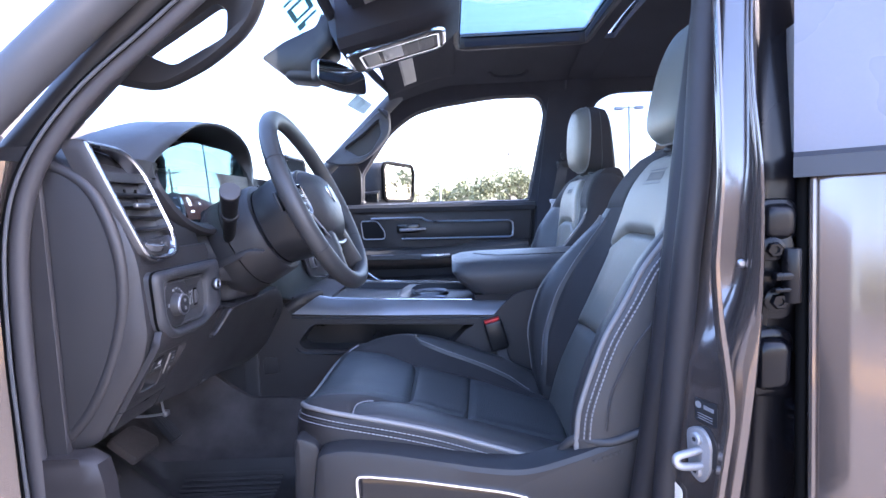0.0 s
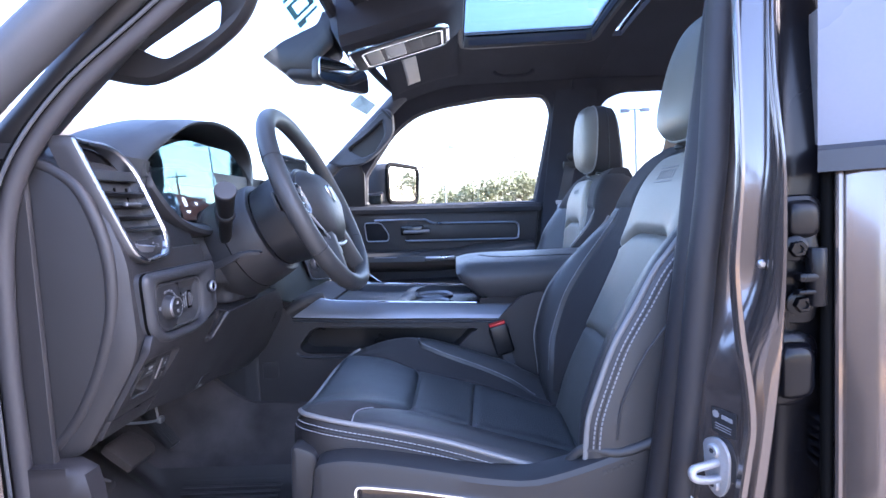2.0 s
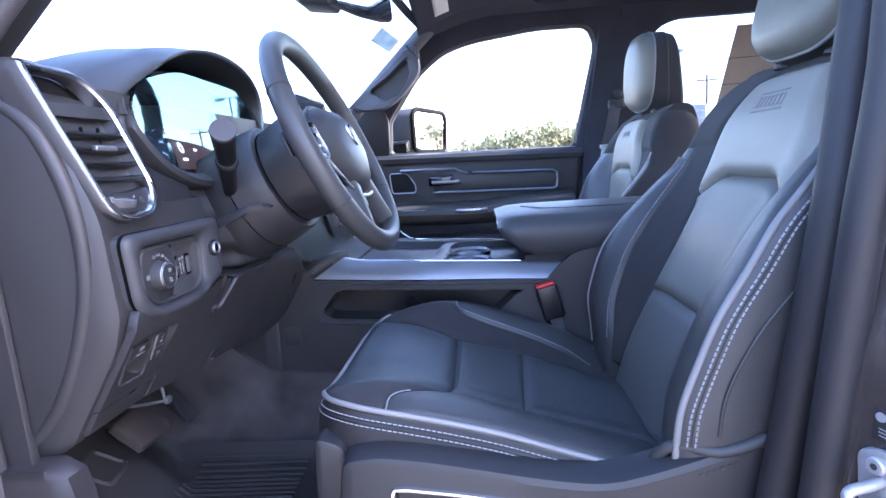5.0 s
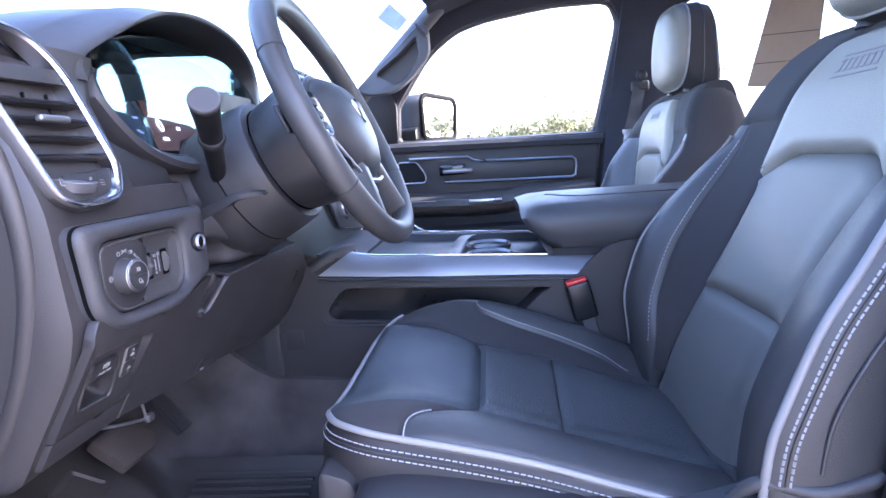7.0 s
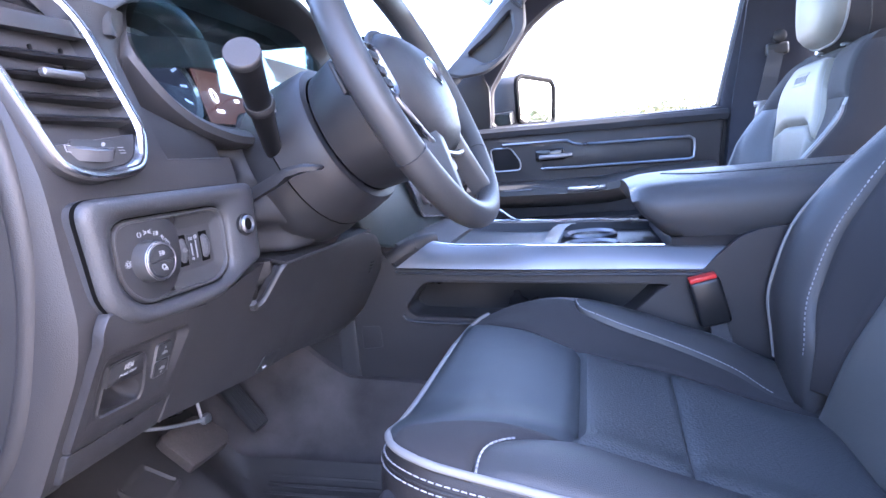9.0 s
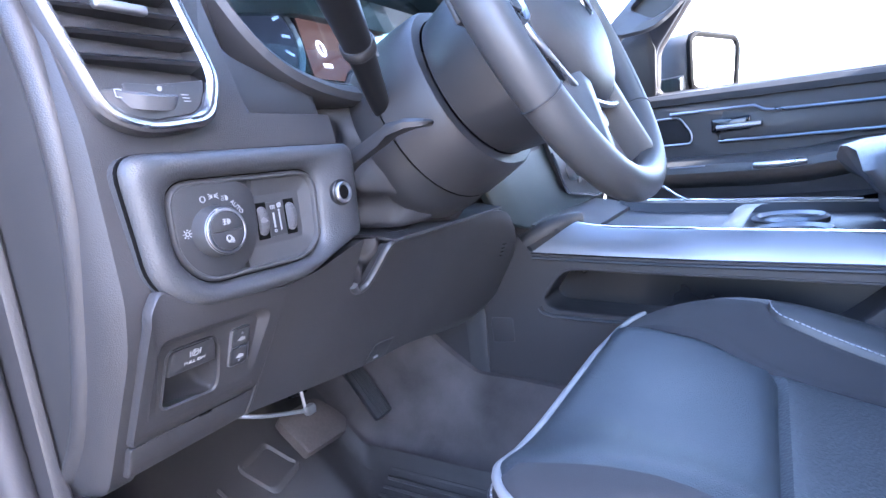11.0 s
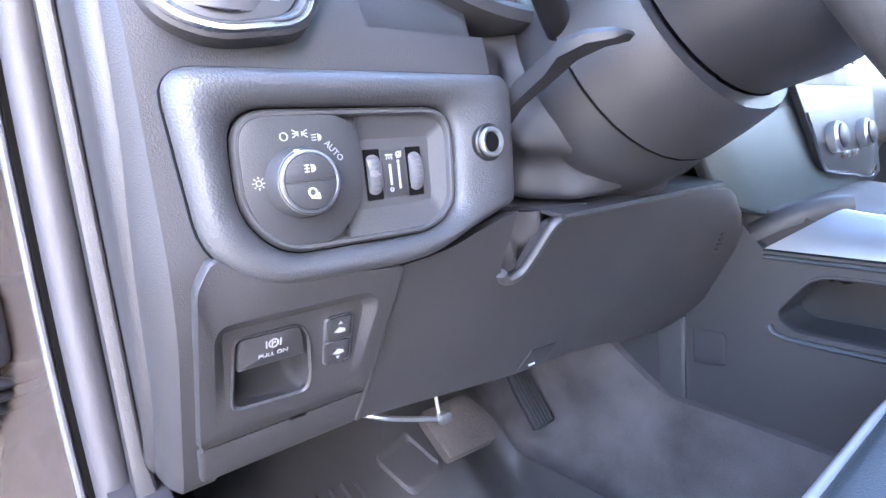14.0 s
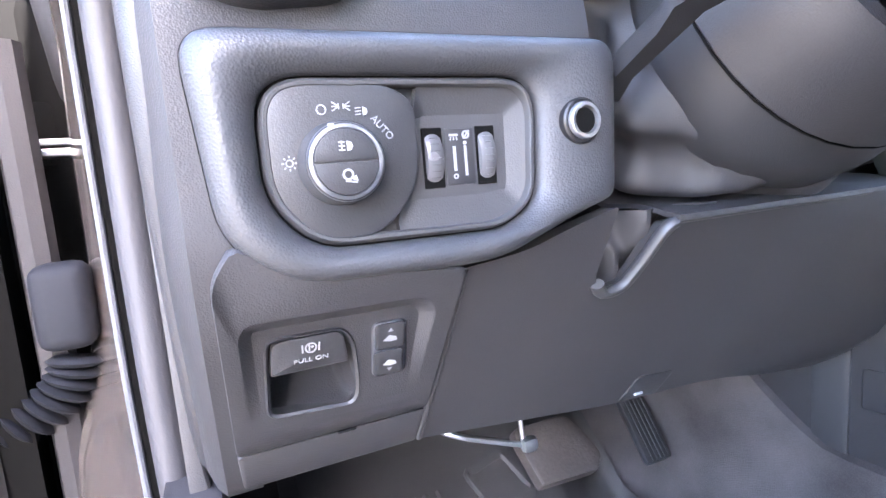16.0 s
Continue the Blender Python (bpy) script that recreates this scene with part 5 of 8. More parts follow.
part("dish_floor", rim(inner, inset([Vector(p) for p in cav], -0.0010), df(-0.0085), [(0, 0.0), (1, 0.0), (1, -0.003), (0, -0.003)], 140), M_DASH, lower)
part("pocket_back", slab(inset([Vector(p) for p in cav], -0.004), df(-0.058), 0.003, 0), M_GLOSS, lower)
part("brake_pocket", rim(inset([Vector(p) for p in cav], -0.0015), inset([Vector(p) for p in cav], 0.0008), df(-0.0085), [(0, 0.0), (0.4, 0.0016), (1, 0.0), (1, -0.01), (0, -0.01)], 100), M_HARD, lower)


def scoop(u, v):
    """Hand pocket: deep under the handle, curving out to its lower lip."""
    y = 0.8035 + 0.0430 * v
    z = 1.1860 - 0.0325 * u
    e = min(v, 1 - v) / 0.16
    deep = 0.046 * max(0.0, 1 - u) ** 0.55 * (1 - max(0.0, 1 - e) ** 2.5)
    return Vector((face_x(y, z) + 0.0003 - 0.0085 * deepen(z) - deep, y, z))


part("pocket_floor", sheet(scoop, 20, 20, 0.002, (-1, 0, 0)), M_DASH, lower, "smooth curved hand pocket")
handle = part("release_handle", slab(rpoly([(0.8062, 1.1985), (0.8385, 1.1985), (0.8420, 1.1800), (0.8050, 1.1800)], [0.005, 0.005, 0.0015, 0.0015]), df(-0.0055), 0.006, 0.0015), M_HARD, lower, "matt black pull handle")
def lsign(parent, loops):
    print_marks(parent, df(-0.0048), loops)


lsign(handle, ring_loops(0.8235, 1.1925, 0.0028, 0.0007, 14) + [bar_loop(0.8198, 1.1903, 0.8196, 1.1947, 0.0007), bar_loop(0.8272, 1.1903, 0.8274, 1.1947, 0.0007), bar_loop(0.8228, 1.1910, 0.8228, 1.1942, 0.0007), bar_loop(0.8240, 1.1935, 0.8243, 1.1925, 0.0012)])
tilt_m = Matrix(((0, 0.545, 0.838, 0), (1, 0, 0, 0), (0, 0.838, -0.545, 0), (0, 0, 0, 1)))
lettering("letters", "PULL ON", 0.0040, Matrix.Translation(df(-0.0050)(0.8235, 1.1862, 0)) @ tilt_m, M_WHITE, handle)
ped = part("pedal_switch", slab(rpoly([(0.8530, 1.1980), (0.8705, 1.1980), (0.8725, 1.1660), (0.8545, 1.1660)], 0.004), df(-0.0062), 0.004, 0.001), M_RIM, lower, "bright-rimmed pedal adjust switch")
for zc in (1.1898, 1.1742):
    k = part("rocker_button", slab(rpoly([(0.8548, zc - 0.0074), (0.8706, zc - 0.0074), (0.8696, zc + 0.0074), (0.8541, zc + 0.0074)], 0.0025), df(-0.0052), 0.003, 0.0008), M_HARD, ped)
def shoe(cy, cz, s):
    """A small shoe-on-pedal mark with its arrow."""
    return [[(cy - 0.0014, cz + s * 0.0035), (cy + 0.0014, cz + s * 0.0035), (cy, cz + s * 0.0055)], [(cy - 0.0036, cz - 0.0012), (cy - 0.0006, cz + 0.0016), (cy + 0.0030, cz + 0.0002), (cy + 0.0036, cz - 0.0018), (cy, cz - 0.0022)]]


lsign(ped, shoe(0.8622, 1.1890, 1))
lsign(ped, shoe(0.8628, 1.1745, -1))
strip = rpoly([(0.7862, 1.1320), (0.8905, 1.1320), (0.8890, 1.1045), (0.7875, 1.1045)], 0.003)
part("bottom_strip", slab(strip, lf(-0.001), 0.010, 0.002), M_DASH, lower)
part("release_slot", slab([(0.838, 1.1312), (0.848, 1.1312), (0.848, 1.1328), (0.838, 1.1328)], lf(0.0006), 0.002, 0), M_GLOSS, lower)

# knee panel under the column
def kf(off):
    """The knee panel's flat face."""
    return lambda a, b, d: Vector((-0.402 - 0.59 * (1.242 - b) + off + d, a, b))


knee = thing("knee_panel", "black plastic knee panel under the steering column", "dash panel", at=(-0.46, 1.1, 1.06))
kn_left = rpoly([(0.8968, 1.2198), (0.934, 1.2245), (0.955, 1.2330), (0.985, 1.2420), (0.987, 1.200), (0.996, 1.1885), (0.996, 1.0885), (0.8890, 1.1060)], [0.002, 0.015, 0.015, 0.003, 0.004, 0.0, 0.0, 0.002])
kn_mid = rpoly([(0.996, 1.1885), (1.014, 1.1925), (1.024, 1.2190), (1.030, 1.2290), (1.15, 1.2296), (1.15, 1.0725), (1.06, 1.078), (0.996, 1.0885)], [0.0, 0.005, 0.003, 0.003, 0.0, 0.0, 0.03, 0.0])
KN_TOP = curve((1.15, 1.2296), (1.24, 1.2298), (1.285, 1.2250), (1.318, 1.2090), (1.338, 1.1870), (1.350, 1.1600))
KN_LOW = curve((1.15, 1.0725), (1.20, 1.0640), (1.26, 1.0530), (1.31, 1.0500), (1.332, 1.0560), (1.350, 1.0780))


def knee_end(u, v):
    """The panel swells towards the console as it reaches it."""
    y = 1.15 + 0.200 * u
    z = KN_LOW(y) + (KN_TOP(y) - KN_LOW(y)) * v
    e = max(0.0, 1 - min(v, 1 - v) / 0.10)
    return Vector((-0.402 - 0.59 * (1.242 - z) + 0.030 * u * u - 0.010 * e * e * u, y, z))


part("panel_face", join(*[slab(q, kf(0.0), 0.012, 0) for q in (kn_left, kn_mid)]), M_DASH, knee, smooth=False)
part("panel_end", sheet(knee_end, 28, 28, 0.012, (-1, 0, 0.3)), M_DASH, knee)
part("panel_edge", tube([kf(-0.0004)(0.8985 - 0.0085 * f ** 1.3, 1.2195 - 0.1130 * f, 0) for f in (0, 0.2, 0.4, 0.6, 0.8, 1.0)], 0.0020, 8), M_DASH, knee, "rounded panel edge beside the seam")
part("notch_edge", tube(smooth_path([kf(0.001)(a, b, 0) for a, b in ((0.989, 1.196), (0.997, 1.1885), (1.010, 1.191), (1.018, 1.2040), (1.026, 1.2240), (1.032, 1.2285))], 5), 0.0046, 10, flat=0.8), M_GREYPL, knee, "worn grey notch edge")
part("top_edge", tube([kf(-0.002)(a, 1.2285 + 0.001 * (a > 1.03), 0) for a in (1.032, 1.08, 1.15, 1.235)], 0.003, 8), M_GREYPL, knee)
part("louvre_marks", join(*[rbox(kf(0.0)(1.312 + 0.0025 * k, 1.174 - 0.006 * k, 0) + Vector((0.021, 0, 0)), (0.002, 0.011, 0.0018), 0.0004, 1) for k in range(4)]), M_GLOSS, knee)
part("port_flap", slab(rpoly([(1.062, 1.080), (1.104, 1.0765), (1.112, 1.098), (1.072, 1.102)], 0.004), kf(0.0012), 0.003, 0.001), M_HARD, knee)
part("port_slot", rbox(kf(0.002)(1.080, 1.0835, 0), (0.002, 0.009, 0.0022), 0.0005, 1), M_WHITE, knee)
def drape(u, v):
    """Cloth hanging behind the notch beside the column."""
    y, z = 0.978 + 0.100 * u, 1.236 - 0.075 * v
    x = -0.424 - 0.59 * (1.242 - z)
    return Vector((x + 0.0085 * math.sin(15 * u + 4.5 * v) + 0.0040 * math.sin(33 * u - 7 * v), y, z))


part("gaiter", sheet(drape, 36, 26, 0.002, (-1, 0, 0)), M_CLOTH, knee, "creased black cloth gaiter")
part("column_tray", sheet(lambda u, v: Vector((-0.404 - 0.075 * v, 1.03 + 0.25 * u, 1.2325 + 0.012 * v + 0.004 * math.sin(18 * u + 6 * v) * v)), 24, 8, 0.003), M_CLOTH, knee)

# centre stack with touch screen
stack = thing("center_stack", "blue-black centre stack with touch screen and chrome edge", "center stack", at=(-0.44, MID, 1.2))
part("fascia", slab(rpoly([(1.355, 1.300), (1.72, 1.300), (1.70, 1.47), (1.375, 1.47)], 0.02), lambda a, b, d: Vector((-0.408 - 0.12 * (b - 1.235) + d, a, b)), 0.04, 0.006), M_HARD, stack)
part("touch_screen", slab(rpoly([(1.40, 1.355), (1.68, 1.355), (1.68, 1.555), (1.40, 1.555)], 0.012), lambda a, b, d: Vector((-0.392 - 0.14 * (b - 1.28) + d, a, b)), 0.02, 0.003), M_GLOSS, stack)
part("screen_edge", rim(rpoly([(1.398, 1.353), (1.682, 1.353), (1.682, 1.558), (1.398, 1.558)], 0.012), rpoly([(1.402, 1.357), (1.678, 1.357), (1.678, 1.553), (1.402, 1.553)], 0.010), lambda a, b, d: Vector((-0.390 - 0.14 * (b - 1.28) + d, a, b)), [(0, -0.006), (0, 0.0), (1, 0.0), (1, -0.006)]), M_CHROME, stack)
lo_f = smooth_path([(1.270, 1.262, 0), (1.285, 1.226, 0), (1.32, 1.200, 0), (1.40, 1.180, 0), (1.50, 1.168, 0), (1.62, 1.168, 0), (1.74, 1.186, 0), (1.80, 1.20, 0)], 4)
lo_o = [Vector((p.x, p.y)) for p in lo_f] + [Vector((1.80, 1.33)), Vector((1.285, 1.33))]
part("lower_fascia", slab(lo_o, yz(lambda a, b: -0.404 + 0.10 * (1.25 - b) - 0.25 * max(0.0, 1.34 - a)), 0.012, 0.004), mat("blue_grey_satin", (0.018, 0.028, 0.031), 0.50, spread=0.06, scale=200), stack, "smooth blue-grey lower fascia")
rec = rpoly([(1.470, 1.33), (1.505, 1.275), (1.538, 1.223), (1.735, 1.197), (1.762, 1.226), (1.775, 1.33)], [0.004, 0.03, 0.02, 0.02, 0.02, 0.004])
FX = yz(lambda a, b: -0.400 + 0.10 * (1.25 - b))
part("control_recess", slab(rec, FX, 0.008, 0.001), M_HARD, stack)
part("chrome_edge", tube(smooth_path([FX(a, b, 0.001) for a, b in ((1.492, 1.296), (1.512, 1.265), (1.534, 1.228), (1.560, 1.219), (1.65, 1.208), (1.728, 1.198), (1.752, 1.212))], 5), 0.0024, 8), M_CHROME, stack, "chrome recess edge")
for dy in (1.575, 1.70):
    part("dial_ring", disc_stack([(0.021, 0), (0.021, 0.010), (0.018, 0.013), (0.014, 0.013)], FX(dy, 1.262, 0.0), (1, 0, 0.15), 32), M_RIM, stack)
    part("dial", disc_stack([(0.0165, 0), (0.0165, 0.013), (0.013, 0.015)], FX(dy, 1.262, 0.002), (1, 0, 0.15), 32), M_HARD, stack)
for k in range(4):
    part("button", rbox(FX(1.612 + 0.018 * k, 1.238, 0.002), (0.005, 0.014, 0.010), 0.002, 2), M_GREYPL, stack)

# ---- steering column and wheel ----
AL = radians(23.2)
AX = Vector((math.cos(AL), 0, math.sin(AL)))       # out of the wheel, to the driver
UP = Vector((-math.sin(AL), 0, math.cos(AL)))
SIDE = Vector((0, 1, 0))
WC = Vector((-0.260, 1.139, 1.419))


def wp(a, b, d=0.0):
    """Wheel frame: a towards the passenger, b up the wheel, d towards the driver."""
    return WC + SIDE * a + UP * b + AX * d


column = thing("steering_column", "black steering column shroud with leather gaiter", "steering column", at=tuple(wp(0, 0, -0.2)))


def shroud(d, w, h, cz=0.0, n=36, p=2.6):
    return [wp(w * math.copysign(abs(math.cos(a)) ** (2 / p), math.cos(a)), cz + h * math.copysign(abs(math.sin(a)) ** (2 / p), math.sin(a)), d) for a in (2 * math.pi * k / n for k in range(n))]


part("wheel_back_cover", loft([shroud(-0.030, 0.092, 0.088, -0.006, p=2.1), shroud(-0.060, 0.094, 0.088, -0.006, p=2.1), shroud(-0.098, 0.090, 0.080, -0.006, p=2.1)]), M_HARD, column)
part("shroud_band", loft([shroud(-0.100, 0.090, 0.080, -0.006, p=2.2), shroud(-0.1015, 0.099, 0.089, -0.006, p=2.2), shroud(-0.106, 0.102, 0.092, -0.006, p=2.2), shroud(-0.130, 0.105, 0.095, -0.007, p=2.2), shroud(-0.156, 0.107, 0.097, -0.008, p=2.2), shroud(-0.160, 0.104, 0.094, -0.008, p=2.2)], cap=False), M_DASH, column, "broad column shroud")
part("rear_shroud", loft([shroud(-0.158, 0.105, 0.095, -0.008, p=2.2), shroud(-0.180, 0.106, 0.097, -0.011, p=2.2), shroud(-0.205, 0.102, 0.094, -0.014, p=2.2), shroud(-0.225, 0.086, 0.078, -0.016, p=2.2)]), M_HARD, column)
part("seam", tube(shroud(-0.158, 0.1062, 0.0962, -0.008, p=2.2) + shroud(-0.158, 0.1062, 0.0962, -0.008, p=2.2)[:1], 0.0008, 6), M_BLACK, column)


def boot_ring(f):
    """Cloth boot from the shroud back to the dashboard, in folds."""
    out = []
    for k in range(144):
        a = 2 * math.pi * k / 144
        d = -0.190 - 0.085 * f
        low = max(0.0, -math.sin(a))
        w = 0.108 + 0.014 * math.sin(f * math.pi) + 0.016 * f + (0.009 * math.sin(7 * a + 8 * f) + 0.005 * math.sin(13 * a - 9 * f)) * min(1.0, 5 * f)
        h = 0.094 + 0.010 * math.sin(f * math.pi) + 0.007 * math.sin(9 * a + 6 * f) * min(1.0, 5 * f)
        out.append(wp(w * math.cos(a), h * math.sin(a) - 0.010 + 0.012 * f * low, d))
    return out


part("column_boot", loft([boot_ring(k / 24) for k in range(25)], cap=False), M_CLOTH, column, "folded black cloth boot")
stalk = part("turn_stalk", tube(smooth_path([(-0.410, 1.050, 1.352), (-0.396, 1.022, 1.370), (-0.374, 0.978, 1.402), (-0.354, 0.935, 1.430), (-0.3485, 0.9245, 1.4365)], 5), lambda s: 0.0085 + 0.0072 * min(1, s * 1.25) ** 1.2, 22), M_BUCKLE, column, "black turn-signal stalk")
tip = (Vector((-0.3485, 0.9245, 1.4365)) - Vector((-0.374, 0.978, 1.402))).normalized()
cap_c = Vector((-0.3485, 0.9245, 1.4365))
part("stalk_cap", disc_stack([(0.0150, -0.006), (0.0164, -0.002), (0.0164, 0.003), (0.0152, 0.0045), (0.0146, 0.0040), (0.009, 0.0042)], cap_c, tip, 32), M_GREYPL, stalk, "grey stalk end cap")
part("cap_rim", disc_stack([(0.0158, 0.0), (0.0166, 0.0015), (0.0158, 0.003)], cap_c + tip * 0.0015, tip, 32), M_WHEEL, stalk)
part("stalk_ring", disc_stack([(0.0142, -0.005), (0.0152, -0.003), (0.0152, 0.003), (0.0142, 0.005)], Vector((-0.374, 0.978, 1.402)), tip, 28), M_HARD, stalk)
for q in (0.010, 0.016):
    part("stalk_mark", rbox(Vector((-0.374, 0.978, 1.402)) - tip * q + Vector((0.0125, 0.004, 0.002)), (0.001, 0.003, 0.0035), 0.0003, 1), M_WHITE, stalk)
part("tilt_lever", loft([[Vector(p) + Vector((0, 0, 1)) * h + Vector((0.15, -1.0, 0)).normalized() * w for w, h in ((-wd, -th), (wd, -th), (wd * 1.1, th * 0.2), (wd * 0.8, th), (-wd * 0.8, th), (-wd * 1.1, th * 0.2))]
                               for p, wd, th in (((-0.432, 1.010, 1.306), 0.006, 0.006), ((-0.408, 0.997, 1.315), 0.007, 0.0065), ((-0.375, 0.993, 1.327), 0.008, 0.0060), ((-0.362, 0.992, 1.333), 0.011, 0.005), ((-0.345, 0.996, 1.336), 0.011, 0.004), ((-0.332, 1.001, 1.335), 0.009, 0.003), ((-0.328, 1.003, 1.335), 0.005, 0.001))]), M_HARD, column, "flat black tilt lever")

wheel = thing("steering_wheel", "black leather steering wheel with chrome spoke trim", "steering wheel", at=tuple(WC))
RR = 0.1785


def rim_r(a):
    return RR - 0.006 * max(0.0, -math.sin(a)) ** 6


rim_path = [wp(rim_r(a) * math.cos(a), rim_r(a) * math.sin(a)) for a in (2 * math.pi * k / 96 for k in range(96))]
part("rim", tube(rim_path, 0.0165, 20, closed=True, up=tuple(AX)), M_WRAP, wheel, "leather-wrapped rim")
for deg in (25, 155, -30, 210):
    a = radians(deg)
    c = Vector(wp(rim_r(a) * math.cos(a), rim_r(a) * math.sin(a)))
    rad = (c - WC).normalized()
    part("rim_seam", tube([c + (rad * math.cos(t) + AX * math.sin(t)) * 0.0168 for t in (2 * math.pi * k / 24 for k in range(24))], 0.0008, 6, closed=True), M_HARD, wheel)
part("rim_stitch", dashes([wp((rim_r(a) - 0.0163) * math.cos(a), (rim_r(a) - 0.0163) * math.sin(a), -0.004) for a in (2 * math.pi * k / 96 for k in range(97))], 0.004, 0.004, 0.0007), M_HARD, wheel, kind="stuff")
pad_o = rpoly([(-0.116, 0.004), (-0.098, 0.044), (-0.056, 0.064), (0.056, 0.064), (0.098, 0.044), (0.116, 0.004), (0.100, -0.042), (0.058, -0.080), (0.022, -0.089), (-0.022, -0.089), (-0.058, -0.080), (-0.100, -0.042)], 0.030)


def pad_ring(f, d):
    return [wp(p.x * f, p.y * f, d) for p in pad_o]


hub = part("hub_pad", loft([pad_ring(0.94, -0.022), pad_ring(0.985, -0.010), pad_ring(0.985, 0.000), pad_ring(0.93, 0.008), pad_ring(0.80, 0.017), pad_ring(0.60, 0.024), pad_ring(0.30, 0.028), pad_ring(0.08, 0.029)]), M_DASH, wheel, "soft black hub pad")
part("hub_back", loft([pad_ring(0.72, -0.060), pad_ring(0.90, -0.030), pad_ring(0.90, -0.018)]), M_HARD, wheel)
part("hub_bezel", tube([wp(p.x * 1.0, p.y * 1.0, -0.002) for p in pad_o], 0.0042, 8, closed=True), M_HARD, wheel)
em = rpoly([(-0.017, 0.015), (-0.006, 0.019), (0.006, 0.019), (0.017, 0.015), (0.018, 0.004), (0.010, -0.010), (0.0, -0.020), (-0.010, -0.010), (-0.018, 0.004)], 0.004)
part("emblem", slab(em, lambda a, b, d: wp(a, b + 0.004, 0.0315 + d), 0.005, 0.002), M_CHROME, hub, "plain bright emblem")
part("emblem_inset", slab(inset([Vector(p) for p in em], 0.0055), lambda a, b, d: wp(a, b + 0.004, 0.0325 + d), 0.002, 0.0005), M_RIM, hub)
for s in (-1, 1):
    sp = part("spoke", loft([[wp(s * x, b0 + h, dz) for h, dz in ((-0.026 * w, -0.016), (0.020 * w, -0.016), (0.024 * w, -0.004), (0.016 * w, 0.004), (-0.020 * w, 0.004), (-0.028 * w, -0.004))] for x, b0, w in ((0.085, 0.000, 1.5), (0.11, 0.002, 1.35), (0.14, 0.006, 1.2), (0.170, 0.010, 1.2))]), M_HARD, wheel)
    bt = rpoly([(0.112, 0.028), (0.150, 0.026), (0.154, -0.010), (0.126, -0.028), (0.106, -0.018)], 0.010)
    part("spoke_trim", rim(inset([Vector((s * p.x, p.y)) for p in bt], -0.003), [Vector((s * p.x, p.y)) for p in bt], lambda a, b, d: wp(a, b, 0.006 + d), [(0, -0.003), (0.3, 0.002), (0.7, 0.002), (1, -0.003)], 60), M_TRIM, sp, "chrome spoke trim")
    pad_b = part("button_pad", slab([Vector((s * p.x, p.y)) for p in bt], lambda a, b, d: wp(a, b, 0.006 + d), 0.006, 0.001), M_GLOSS, sp)
    for by in (0.016, 0.000, -0.014):
        part("button", rbox(wp(s * 0.130, by, 0.007), (0.003, 0.018, 0.009), 0.001, 2, pose(0, 0, 0, 0, -23.2, 0)), M_HARD, pad_b)
    part("lower_spoke", loft([[wp(s * (x + w * q), b, dz + 0.010 * (1 - q * q)) for q, dz in ((-1, -0.014), (1, -0.014), (1, -0.004), (0.4, 0.002), (-0.4, 0.002), (-1, -0.004))] for x, b, w in ((0.048, -0.066, 0.030), (0.060, -0.094, 0.024), (0.073, -0.122, 0.021), (0.085, -0.146, 0.020))]), M_WRAP, wheel, "leather-wrapped lower spoke", angle=60)
    part("shift_paddle", rbox(wp(s * 0.128, 0.015, -0.034), (0.005, 0.026, 0.036), 0.002, 2, pose(0, 0, 0, 0, -23.2, 0)), M_GREYPL, wheel)
part("lower_trim", tube(smooth_path([wp(-0.112, -0.022, 0.001), wp(-0.100, -0.044, 0.003), (wp(-0.060, -0.083, 0.004)), wp(-0.022, -0.092, 0.005), wp(0.022, -0.092, 0.005), wp(0.060, -0.083, 0.004), wp(0.100, -0.044, 0.003), wp(0.112, -0.022, 0.001)], 6), 0.0030, 10), M_TRIM, wheel, "chrome trim round the hub's lower edge")
part("lower_bracket", slab(rpoly([(-0.022, -0.092), (0.022, -0.092), (0.016, -0.110), (-0.016, -0.110)], 0.006), lambda a, b, d: wp(a, b, d - 0.004), 0.008, 0.002), M_RIM, wheel, "chrome lower spoke bracket")

# ---- pedals ----
brake = thing("brake_pedal", "worn black rubber brake pedal on a steel arm", "pedal", at=(-0.62, 1.1, 0.92))
bp = rpoly([(1.0800, -0.0255), (1.1550, -0.0290), (1.1700, -0.0130), (1.1620, 0.0130), (1.1480, 0.0420), (1.0740, 0.0420), (1.0740, 0.0240)], [0.004, 0.005, 0.008, 0.01, 0.012, 0.012, 0.004])
part("pad", slab(bp, lambda a, b, d: Vector((-0.656, a, 0.946)) + Vector((-0.707, 0, 0.707)) * b + Vector((0.707, 0, 0.707)) * d, 0.016, 0.004), mat("worn_rubber", (0.060, 0.050, 0.045), 0.6, bump=0.8, scale=260, spread=0.45, big=18), brake, "worn dusty rubber pad")
part("arm", tube([(-0.69, 1.12, 0.99), (-0.71, 1.11, 1.07), (-0.74, 1.10, 1.16)], 0.010, 8, flat=1.6), M_UNDER, brake)
part("link_rod", tube(smooth_path([(-0.560, 0.905, 1.085), (-0.540, 0.937, 1.070), (-0.533, 0.965, 1.060), (-0.526, 0.992, 1.052)], 4), 0.0024, 8), M_STEEL, brake, "bright linkage rod")
part("link_joint", rbox((-0.525, 0.996, 1.052), (0.010, 0.014, 0.012), 0.004, 2), M_STEEL, brake)
part("link_bracket", tube([(-0.527, 0.992, 1.054), (-0.53, 0.990, 1.10)], 0.002, 8), M_STEEL, brake)
acc = thing("accelerator_pedal", "tall black accelerator pedal with ribs", "pedal", at=(-0.66, 1.25, 0.86))
AM = pose(0, 0, 0, 0, -37, 0)
